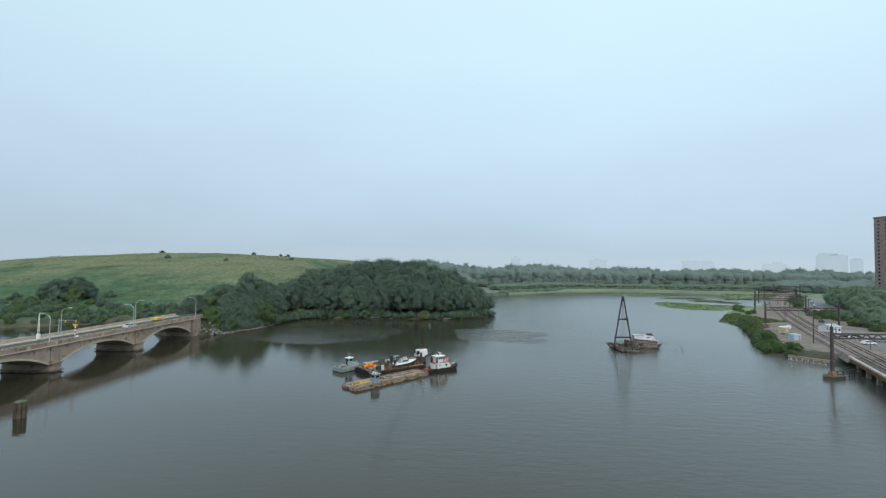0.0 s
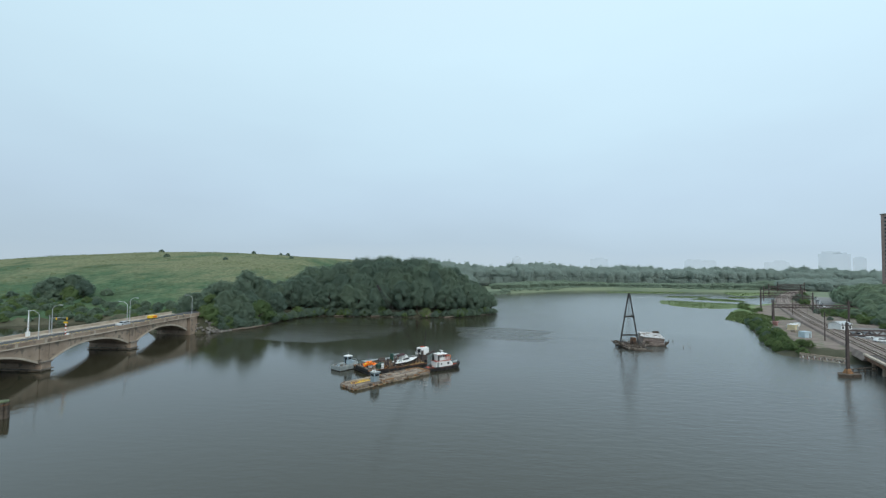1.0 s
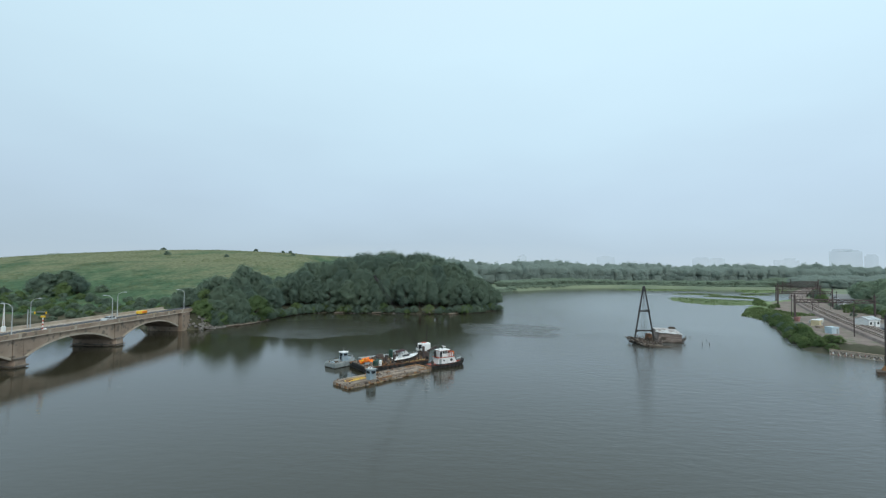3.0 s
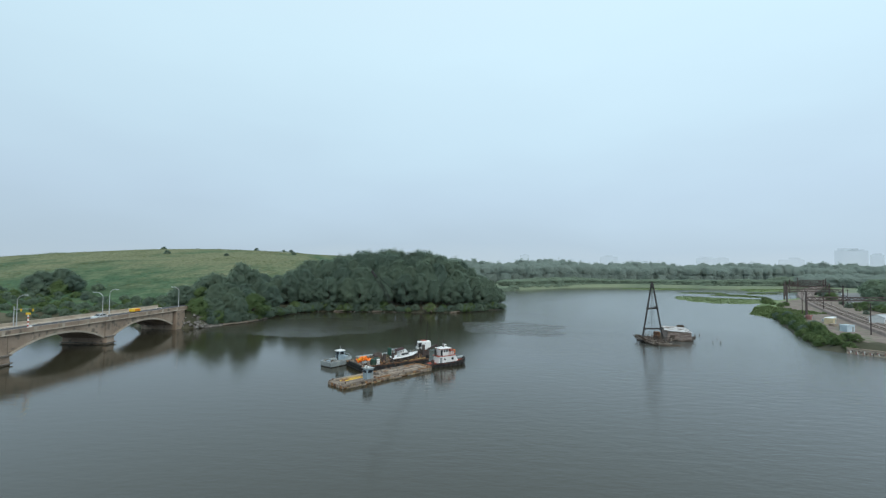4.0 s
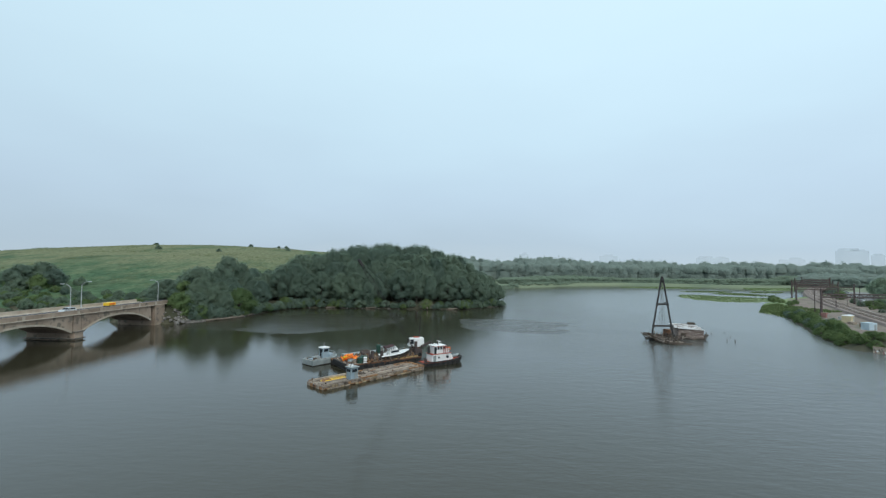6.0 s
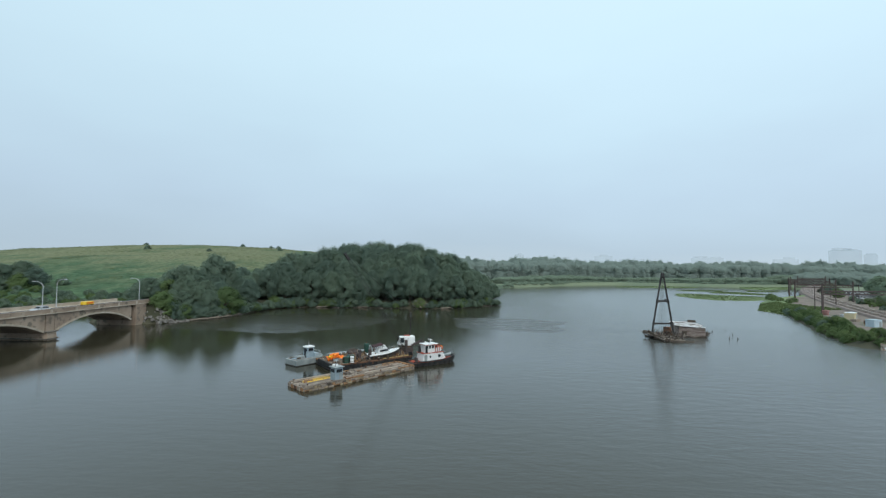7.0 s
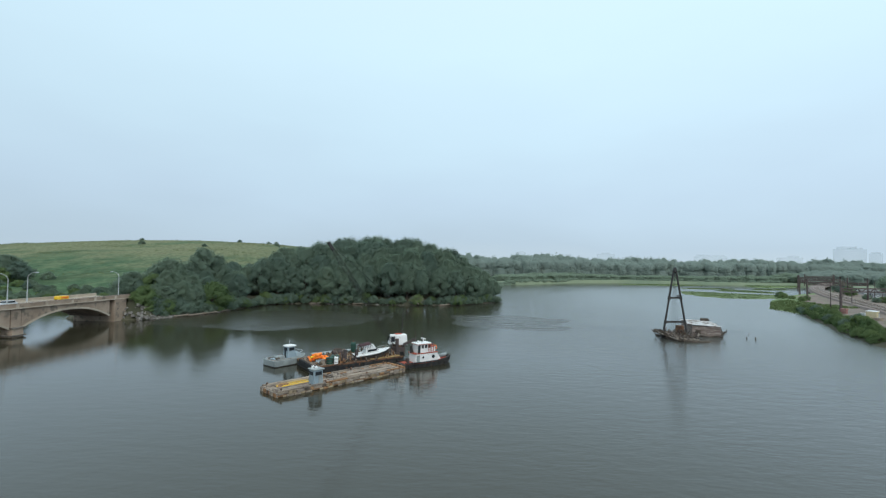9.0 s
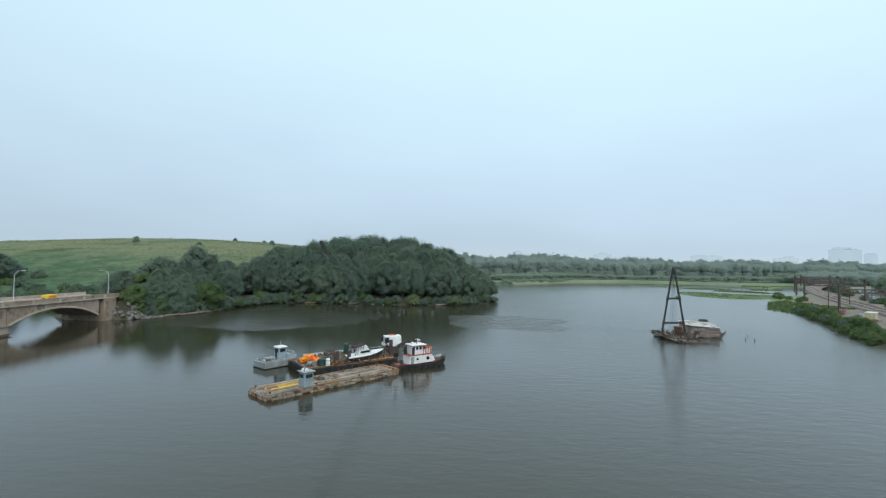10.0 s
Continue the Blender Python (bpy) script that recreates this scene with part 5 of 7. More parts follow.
def cruiser():
    x, y, z = b2(2.7, -2.5, 0.95)
    c = thing("motor_cruiser", x, y, z, 34, "white motor cruiser with a dark stripe, lying on a work barge", "motor boat", tilt=(5, -4))
    c.scale = (0.87, 0.9, 0.9)
    part("hull", hull(8.4, 2.9, 1.6, 0.72, 0.5, 0.9, 0.93, 0.4), PAINT_WHITE, c, smooth=False)
    part("bottom", hull(8.2, 2.8, 0.86, -0.45, 0.5, 0.9, 0.8, 0.36), material("brown_antifouling", (0.065, 0.05, 0.042), (0.10, 0.078, 0.062), 1, 0.8, 0.1), c)
    part("stripe", hull(8.46, 3.0, 1.45, 0.78, 0.5, 0.9, 1.0, 0.4), PAINT_BLACK, c)
    part("deck", Shape().loft([[(-4.1, -1.2, 1.5), (0.5, -1.25, 1.55), (3.3, -0.5, 1.8), (3.3, 0.5, 1.8), (0.5, 1.25, 1.55), (-4.1, 1.2, 1.5)],
                              [(-4.1, -1.1, 1.62), (0.5, -1.15, 1.68), (3.2, -0.4, 1.9), (3.2, 0.4, 1.9), (0.5, 1.15, 1.68), (-4.1, 1.1, 1.62)]]), PAINT_WHITE, c)
    part("cabin", Shape().box((-0.4, 0, 2.2), (3.4, 2.1, 1.15), top=(0.62, 0.82), shift=(-0.35, 0)), PAINT_WHITE, c, bevel=0.06)
    for sy in (-1, 1):
        part("side_window", Shape().box((-0.5, sy * 1.0, 2.3), (2.2, 0.05, 0.45), tilt=(sy * 9, 0)), GLASS_DARK, c)
    part("windscreen", Shape().box((1.0, 0, 2.3), (0.05, 1.7, 0.7), tilt=(0, -42)), GLASS_DARK, c)
    part("hardtop", Shape().box((-0.9, 0, 2.86), (2.6, 1.9, 0.12)), PAINT_WHITE, c, bevel=0.04)
    part("flybridge_screen", Shape().box((0.0, 0, 3.12), (0.5, 1.5, 0.42), top=(0.5, 0.9)), PAINT_WHITE, c, bevel=0.04)
    for i in range(5):
        px = -3.0 + i * 0.55
        part("canopy_hoop", Shape().path([(px - 0.25, -0.95, 2.75), (px, -0.95, 3.55), (px + 0.1, 0, 3.85), (px, 0.95, 3.55), (px - 0.25, 0.95, 2.75)], 0.05), STEEL_DARK, c)
    part("canopy", Shape().box((-1.85, 0, 3.62), (2.7, 1.8, 0.3), top=(0.88, 0.6), tilt=(0, -7)), material("maroon_canvas", (0.045, 0.028, 0.032), (0.075, 0.036, 0.04), 1, 0.9, 0.2), c, bevel=0.08)
    part("bow_rail", Shape().path([(1.5, -1.1, 2.2), (3.4, -0.5, 2.45), (4.0, 0, 2.5), (3.4, 0.5, 2.45), (1.5, 1.1, 2.2)], 0.03), GALVANISED, c)


cruiser()


def excavator_cab():
    x, y, z = b2(9.7, -0.3, 0.7)
    e = thing("crane_house", x, y, z, 20, "white crane house with a slim dark lattice boom on the barge", "crane")
    part("undercarriage", Shape().box((0, 0, 0.9), (2.6, 2.4, 1.8)), STEEL_DARK, e, bevel=0.08)
    part("track", Shape().box((-0.3, -1.3, 0.45), (2.9, 0.6, 0.85), top=(0.85, 1)), TYRE, e, bevel=0.1)
    part("turntable", Shape().tube((0, 0, 1.75), (0, 0, 2.1), 1.0, n=16), RUST, e)
    part("house", Shape().box((0.6, 0, 3.2), (2.6, 2.0, 2.2), top=(0.9, 0.92)), PAINT_WHITE, e, bevel=0.18)
    part("cab", Shape().box((-1.3, -0.1, 3.3), (1.5, 1.7, 1.9), top=(0.7, 0.9), shift=(0.2, 0)), PAINT_WHITE, e, bevel=0.12)
    part("cab_window", Shape().box((-1.2, -0.95, 3.45), (0.85, 0.06, 1.05), tilt=(-4, 0)), GLASS_DARK, e)
    part("cab_window", Shape().box((-2.02, -0.1, 3.6), (0.06, 1.1, 0.9), tilt=(0, 15)), GLASS_DARK, e)
    part("roof_hatch", Shape().box((0.1, 0.1, 4.38), (1.3, 1.0, 0.14)), PAINT_RED, e, bevel=0.03)
    part("boom", Shape().beam((0.9, -1.2, 2.2), (3.2, -1.6, 3.4), 0.35, 0.5), STEEL_DARK, e)
    part("stick", Shape().beam((3.2, -1.6, 3.4), (3.6, -1.9, 0.6), 0.3, 0.35), STEEL_DARK, e)
    # the long slim lattice boom, its head, pendants and hoist line
    back = e.matrix_basis.inverted()
    foot, tip = back @ Vector((-7.3, 136.9, 2.9)), back @ Vector((-18.5, 126.0, 23.6))
    run = (tip - foot)
    side = run.cross(Vector((0, 0, 1))).normalized()
    rise = side.cross(run).normalized()

    def chord(k, s, u):
        w = 0.34 * min(1.0, 6 * k + 0.15, 6 * (1 - k) + 0.15)
        return foot + run * k + side * (s * w) + rise * (u * w)

    for s, u in ((-1, -1), (1, -1), (1, 1), (-1, 1)):
        rings = [[chord(k / 8, s, u) + side * (0.028 * math.cos(w * 1.2566)) + rise * (0.028 * math.sin(w * 1.2566)) for w in range(5)] for k in range(9)]
        part("boom_chord", Shape().loft(rings), STEEL_BLACK, e)
    lacing = Shape()
    for k in range(26):
        a, b = k / 26, (k + 1) / 26
        f = 1 if k % 2 else -1
        lacing.beam(chord(a, -f, -1), chord(b, f, -1), 0.018, 0.018)
        lacing.beam(chord(a, -f, 1), chord(b, f, 1), 0.018, 0.018)
        lacing.beam(chord(a, -1, -f), chord(b, -1, f), 0.018, 0.018)
    part("boom_lacing", lacing, STEEL_BLACK, e)
    part("boom_head", Shape().beam(foot + run * 0.93, tip, 0.34, 0.5), STEEL_BLACK, e)
    part("gantry_mast", Shape().path([(0.9, 0.5, 4.2), (1.3, 0.7, 9.4)], 0.12, 0.08), STEEL_BLACK, e)
    part("pendant", Shape().tube((1.3, 0.7, 9.3), tuple(tip), 0.03, n=4), STEEL_BLACK, e)
    for i in range(3):
        part("ladder_rail", Shape().beam((-1.4 + 0.5 * i, -1.3, 0.2), (-1.4 + 0.5 * i, -1.2, 2.4), 0.12, 0.12), TIMBER_DARK, e)


excavator_cab()


def tugboat():
    t = thing("tugboat", -0.45, 132.6, 0, 35, "small tugboat with black hull, white two-storey deckhouse and red trim", "tugboat")
    part("hull", hull(11.6, 3.9, 0.72, -0.9, 0.34, 0.72, 0.9, 0.5), PAINT_BLACK, t)
    part("deck", Shape().loft([[(-5.1, -1.3, z), (-2, -1.7, z), (2.2, -1.7, z + 0.12), (4.6, -0.6, z + 0.35), (4.6, 0.6, z + 0.35), (2.2, 1.7, z + 0.12), (-2, 1.7, z), (-5.1, 1.3, z)] for z in (0.66, 0.8)]), PAINT_RED, t)
    for sy in (-1, 1):
        part("bulwark", Shape().path([(-5.4, sy * 1.4, 0.95), (-2, sy * 1.9, 0.95), (2.0, sy * 1.88, 1.02), (4.2, sy * 1.25, 1.2), (5.7, sy * 0.15, 1.38)], 0.12), PAINT_BLACK, t)
    part("lower_house", Shape().box((-0.5, 0, 1.6), (5.4, 2.7, 1.7), top=(0.93, 0.95)), PAINT_WHITE, t, bevel=0.12)
    part("house_front", Shape().box((2.4, 0, 1.35), (1.2, 2.1, 1.15), top=(0.55, 0.85), shift=(-0.25, 0)), PAINT_WHITE, t, bevel=0.1)
    part("house_trim", Shape().box((-0.6, 0, 2.5), (5.3, 2.75, 0.12)), PAINT_RED, t, bevel=0.03)
    part("porthole", Shape().tube((0.9, -1.33, 1.75), (0.9, -1.42, 1.75), 0.34, n=16), GLASS_DARK, t)
    part("porthole", Shape().tube((-1.4, -1.33, 1.75), (-1.4, -1.42, 1.75), 0.22, n=16), GLASS_DARK, t)
    part("side_door", Shape().box((-2.5, -1.33, 1.5), (0.7, 0.06, 1.4)), PAINT_GREY, t)
    part("wheelhouse", Shape().box((-1.0, 0, 3.4), (3.0, 2.2, 1.75), top=(0.94, 0.94)), PAINT_WHITE, t, bevel=0.1)
    part("wheelhouse_roof", Shape().box((-1.0, 0, 4.32), (3.3, 2.5, 0.16)), PAINT_WHITE, t, bevel=0.05)
    for i in range(4):
        part("window", Shape().box((-2.1 + i * 0.74, -1.075, 3.75), (0.5, 0.06, 0.62), tilt=(-2, 0)), GLASS_DARK, t)
    for i in range(3):
        part("window", Shape().box((0.47, -0.62 + i * 0.62, 3.75), (0.06, 0.45, 0.62), tilt=(0, -2)), GLASS_DARK, t)
    for i in range(3):
        part("red_post", Shape().tube((-0.1 + i * 0.55, -1.3, 2.5), (-0.1 + i * 0.55, -1.3, 4.2), 0.06), PAINT_RED, t)
    for i in range(2):
        part("handrail", Shape().path([(0.6, -1.25, 3.0 + 0.5 * i), (1.7, -1.15, 3.0 + 0.5 * i), (1.7, 1.15, 3.0 + 0.5 * i)], 0.04), PAINT_WHITE, t)
    ring = [(1.72 + 0.04 * 0, -0.9 + 0.38 * math.cos(k * 0.4488), 3.4 + 0.38 * math.sin(k * 0.4488)) for k in range(15)]
    part("lifebuoy", Shape().path(ring, 0.09, n=6), PAINT_ORANGE, t)
    part("mast", Shape().tube((-0.9, 0, 4.4), (-0.9, 0, 6.6), 0.07, 0.05), STEEL_DARK, t)
    part("mast", Shape().tube((-2.0, 0.5, 4.4), (-2.15, 0.5, 6.9), 0.05, 0.03), STEEL_DARK, t)
    part("radar", Shape().box((-0.6, 0, 5.15), (0.3, 1.5, 0.22)), PAINT_WHITE, t, bevel=0.06)
    part("radar_post", Shape().tube((-0.6, 0, 4.4), (-0.6, 0, 5.1), 0.1), PAINT_WHITE, t)
    part("searchlight", Shape().tube((-2.3, -0.5, 4.7), (-1.95, -0.5, 4.75), 0.2, n=12), PAINT_WHITE, t)
    part("aft_door", Shape().box((-2.2, -1.10, 3.2), (0.55, 0.06, 1.4)), GLASS_DARK, t)
    part("roof_edge", Shape().box((-1.0, 0, 4.22), (3.36, 2.56, 0.07)), PAINT_RED, t)
    part("forward_locker", Shape().box((1.15, 0.0, 3.0), (1.0, 1.9, 1.1), top=(0.92, 0.95)), PAINT_WHITE, t, bevel=0.06)
    part("locker_lid", Shape().box((1.15, 0.0, 3.6), (1.1, 2.0, 0.1)), PAINT_RED, t, bevel=0.02)
    part("funnel", Shape().tube((-3.0, 0.4, 2.5), (-3.1, 0.4, 4.0), 0.32, 0.28, 12), PAINT_BLACK, t)
    part("towing_bitt", Shape().box((-4.1, 0, 1.2), (0.3, 1.0, 0.9)), STEEL_DARK, t, bevel=0.04)
    part("bow_dinghy", hull(2.2, 1.1, 0.5, 0.0).box((0, 0, 0.45), (1.6, 0.7, 0.1)), PAINT_GREY, t).matrix_basis = pose(3.9, -0.1, 1.15, 0, 0, 8)
    for i in range(7):
        part("fender_tyre", Shape().tube((-4.6 + i * 1.35, -1.98, 0.35), (-4.6 + i * 1.35, -1.84, 0.35), 0.36, n=12), TYRE, t)
    part("bow_fender", Shape().path([(4.6, -1.0, 1.0), (5.45, -0.3, 1.1), (5.45, 0.3, 1.1), (4.6, 1.0, 1.0)], 0.28, n=8), TYRE, t)


tugboat()


def workboat():
    t = thing("workboat", -27.5, 131.3, 0, 52, "grey steel workboat with a small wheelhouse and pale roof", "workboat")
    part("hull", hull(7.6, 4.1, 1.2, -0.6, 0.3, 1.0, 0.95, 0.3), PAINT_GREY, t)
    part("boot_top", hull(7.64, 4.14, 0.16, -0.6, 0.3, 1.0, 0.95, 0.02), PAINT_BLACK, t)
    part("deck", Shape().loft([[(-3.6, -1.6, z), (1.6, -1.7, z), (2.9, -0.7, z + 0.1), (2.9, 0.7, z + 0.1), (1.6, 1.7, z), (-3.6, 1.6, z)] for z in (1.1, 1.22)]), TIMBER_GREY, t)
    part("wheelhouse", Shape().box((0.3, -0.2, 2.2), (1.7, 1.6, 2.5), top=(0.93, 0.93)), PAINT_BLUEGREY, t, bevel=0.06)
    part("roof", Shape().box((0.3, -0.2, 3.52), (2.0, 1.9, 0.22), top=(0.85, 0.85)), PAINT_WHITE, t, bevel=0.05)
    for cx, cy, sx, sy in ((0.3, -1.0, 1.1, 0.06), (-0.53, -0.2, 0.06, 1.1), (1.13, -0.2, 0.06, 1.1), (0.3, 0.6, 1.1, 0.06)):
        part("window", Shape().box((cx, cy, 2.9), (sx, sy, 0.6)), GLASS_DARK, t)
    part("door", Shape().box((-0.54, -0.1, 1.85), (0.06, 0.6, 1.5)), GLASS_DARK, t)
    part("trunk_cabin", Shape().box((2.1, 0.3, 1.55), (1.2, 1.9, 0.8), top=(0.8, 0.85)), PAINT_BLUEGREY, t, bevel=0.08)
    part("casing", Shape().box((-1.7, 0.2, 1.4), (1.8, 1.4, 0.6)), PAINT_GREY, t, bevel=0.06)
    part("hatch", Shape().box((-2.7, 0, 1.3), (1.2, 1.6, 0.25)), PAINT_BLUEGREY, t, bevel=0.04)
    for sy in (-1, 1):
        part("rail", Shape().path([(-3.5, sy * 1.75, 1.38), (1.2, sy * 1.78, 1.42), (3.2, sy * 0.75, 1.65)], 0.07), PAINT_GREY, t)
    part("frame", Shape().path([(2.5, -1.2, 1.0), (2.5, -1.2, 2.4), (2.5, 1.2, 2.4), (2.5, 1.2, 1.0)], 0.05), PAINT_GREY, t)
    part("deck_clutter", Shape().box((-2.6, -0.9, 1.4), (0.7, 0.6, 0.4), rz=15).box((-2.9, 0.9, 1.38), (0.9, 0.5, 0.3), rz=-20).box((-0.9, 1.2, 1.45), (0.8, 0.5, 0.5)).tube((-3.2, -1.2, 1.3), (-1.4, -1.35, 1.36), 0.07), TIMBER_DARK, t)
    for k in range(6):
        part("rail_post", Shape().tube((1.2 + 0.35 * k, -1.6 + 0.16 * k, 1.3), (1.2 + 0.35 * k, -1.6 + 0.16 * k, 2.15), 0.035), GALVANISED, t)
    part("bow_rail", Shape().path([(1.2, -1.6, 2.15), (2.95, -0.8, 2.2), (3.2, 0, 2.25), (2.95, 0.8, 2.2)], 0.035), GALVANISED, t)
    part("mast", Shape().tube((0.3, -0.2, 3.6), (0.3, -0.2, 4.7), 0.05, 0.03), GALVANISED, t)


workboat()

# ---- the sunken derrick and hulk ----
derrick = thing("derrick_a_frame", 68.1, 172.3, 0.4, 3, "tall dark steel A-frame derrick standing on a wrecked timber deck", "derrick")
for sx in (-1, 1):
    part("leg", Shape().beam((sx * 3.6, 0, -0.2), (sx * 0.22, 0, 19.2), 0.36, 0.4), STEEL_BLACK, derrick)
    part("foot", Shape().box((sx * 3.6, 0, 0.1), (1.2, 1.2, 0.7)), STEEL_BLACK, derrick, bevel=0.05)
part("head", Shape().box((0, 0, 19.0), (1.0, 0.7, 1.2), top=(0.5, 0.8)), STEEL_BLACK, derrick, bevel=0.05)
for zz, w in ((4.1, 2.9), (10.9, 1.75)):
    part("crossbar", Shape().beam((-w, 0, zz), (w, 0, zz), 0.4, 0.5), STEEL_BLACK, derrick)
    for sx in (-1, 1):
        part("gusset", Shape().box((sx * (w - 0.1), 0, zz), (0.8, 0.55, 0.9), top=(0.6, 1)), STEEL_BLACK, derrick)
for i, dx in enumerate((-0.9, -0.3, 0.15, 0.8)):
    part("cable", Shape().tube((dx * 1.3, 0.1, 0.6), (dx * 0.12, 0.1, 18.8), 0.035, n=5), STEEL_BLACK, derrick)
part("block", Shape().box((0.9, 0, 11.3), (0.35, 0.4, 0.7)), STEEL_BLACK, derrick, bevel=0.04)
part("sheave", Shape().tube((-0.2, 0, 18.3), (0.2, 0, 18.3), 0.45, n=14), STEEL_BLACK, derrick)

wreck = thing("wrecked_deck", 68.3, 171.6, 0, 8, "collapsed waterlogged timber deck of a sunken derrick barge", "wreck")
part("sunken_hull", Shape().box((0, 0, -0.25), (8.0, 13, 0.7), tilt=(2, 1.5)), TIMBER_DARK, wreck)
wreck.scale = (0.8, 0.82, 1.0)
rw = random.Random(4)
for i in range(13):
    y = -7 + i * 1.15
    part("deck_beam", Shape().beam((-4.2 + rw.uniform(-0.5, 0.5), y, 0.55 + 0.09 * i + rw.uniform(-0.15, 0.2)), (4.2 + rw.uniform(-1.5, 0.5), y + rw.uniform(-0.5, 0.5), 0.2 + 0.03 * i + rw.uniform(-0.1, 0.3)), 0.4, 0.35), (TIMBER_DARK, TIMBER_GREY, TIMBER_DARK)[i % 3], wreck)
for i in range(9):
    x = -4.6 + i * 1.1
    part("loose_plank", Shape().beam((x, -7.2 + rw.uniform(0, 2), 0.6), (x + rw.uniform(-1.3, 1.3), rw.uniform(1, 7), 1.1 + rw.uniform(-0.2, 0.5)), 0.35, 0.16), (TIMBER_GREY, TIMBER_DARK, STEEL_DARK)[i % 3], wreck)
for i in range(64):
    a = Vector((rw.uniform(-5.2, 4.2), rw.uniform(-6.5, 5), rw.uniform(0.4, 0.9)))
    part("broken_timber", Shape().beam(a, a + Vector((rw.uniform(-2, 2.5), rw.uniform(-1.5, 1.5), rw.uniform(0.2, 1.9))), rw.uniform(0.14, 0.3), 0.2), (TIMBER_GREY, TIMBER_DARK, TIMBER_DARK, STEEL_DARK)[i % 4], wreck)
part("prow_timber", Shape().beam((-4.4, -3.0, 0.6), (-7.4, -1.0, 2.6), 0.6, 0.7), TIMBER_DARK, wreck)
part("side_keelson", Shape().beam((-2.5, -8.2, 0.1), (5.4, -9.0, 0.1), 0.6, 0.6), TIMBER_DARK, wreck)
part("side_keelson", Shape().beam((-5.5, 5.0, 1.5), (-3.0, -8.0, 0.5), 0.5, 0.6), TIMBER_DARK, wreck)
part("machinery", Shape().box((3.4, 3.4, 1.7), (2.2, 2.4, 3.0), top=(0.8, 0.9)), RUST, wreck, bevel=0.1)
part("machinery", Shape().tube((2.0, 2.2, 1.3), (4.8, 2.0, 1.5), 0.8, n=12), RUST, wreck)

hulkt = thing("house_barge", 80.6, 182.5, 0, -17, "derelict house barge with peeling red-brown sides and a stained white roof", "wreck")
part("hull", Shape().box((0, 0, -0.1), (8.2, 17.5, 0.9)), TIMBER_DARK, hulkt, bevel=0.1)
part("inner_wall", Shape().box((0, 0, 1.6), (7.0, 16.2, 2.8)), TIMBER_DARK, hulkt)
for side, n in (("near", 4), ("west", 4), ("east", 4)):
    for k in range(n):
        zz = 0.62 + k * 0.68
        if side == "near":
            part("wall_board", Shape().box((0, -8.2 + 0.03 * k, zz), (7.5 - 0.15 * k, 0.14, 0.62), tilt=(0, rw.uniform(-1.2, 1.2))), HULK, hulkt)
        else:
            sx = -1 if side == "west" else 1
            part("wall_board", Shape().box((sx * (3.66 - 0.03 * k), 0, zz), (0.14, 16.3, 0.62), tilt=(rw.uniform(-0.5, 0.5), 0)), HULK, hulkt)
for i in range(8):
    part("roof_sheet", Shape().box((rw.uniform(-0.25, 0.25), -7.2 + i * 2.05, 3.15 + rw.uniform(-0.06, 0.1)), (7.9 + rw.uniform(-0.6, 0.2), 2.1, 0.14), tilt=(rw.uniform(-2, 2), rw.uniform(-2, 2)), rz=rw.uniform(-2, 2)), WHITE_SHEET, hulkt)
# thin dark slabs laid on the roof stand for holes
part("roof_hole", Shape().box((1.5, -1.4, 3.32), (1.6, 1.3, 0.05), rz=12), TIMBER_DARK, hulkt)
part("roof_hole", Shape().box((-1.2, 3.4, 3.33), (2.2, 1.1, 0.05), rz=-8), TIMBER_DARK, hulkt)
part("roof_box", Shape().box((2.6, 6.0, 3.6), (2.4, 1.6, 0.8), top=(0.9, 0.85)), TIMBER_DARK, hulkt, bevel=0.08)
# dark panel on the end wall stands for an open doorway
part("doorway", Shape().box((-2.2, -8.32, 1.3), (1.5, 0.1, 1.5)), TIMBER_DARK, hulkt)
for i in range(6):
    part("fallen_plank", Shape().beam((rw.uniform(-4, 4), -8.6, 0.2), (rw.uniform(-4.5, 5), -8.4 - rw.uniform(0, 0.8), rw.uniform(0.4, 1.2)), 0.3, 0.14), (TIMBER_GREY, TIMBER_DARK, HULK)[i % 3], hulkt)
for i in range(5):
    part("stern_debris", Shape().beam((3.7, -7 + i * 1.1, -0.1), (4.9 + rw.uniform(0, 0.6), -7.4 + i * 1.1, 1.5 + rw.uniform(-0.5, 0.3)), 0.35, 0.3), TIMBER_DARK, hulkt)

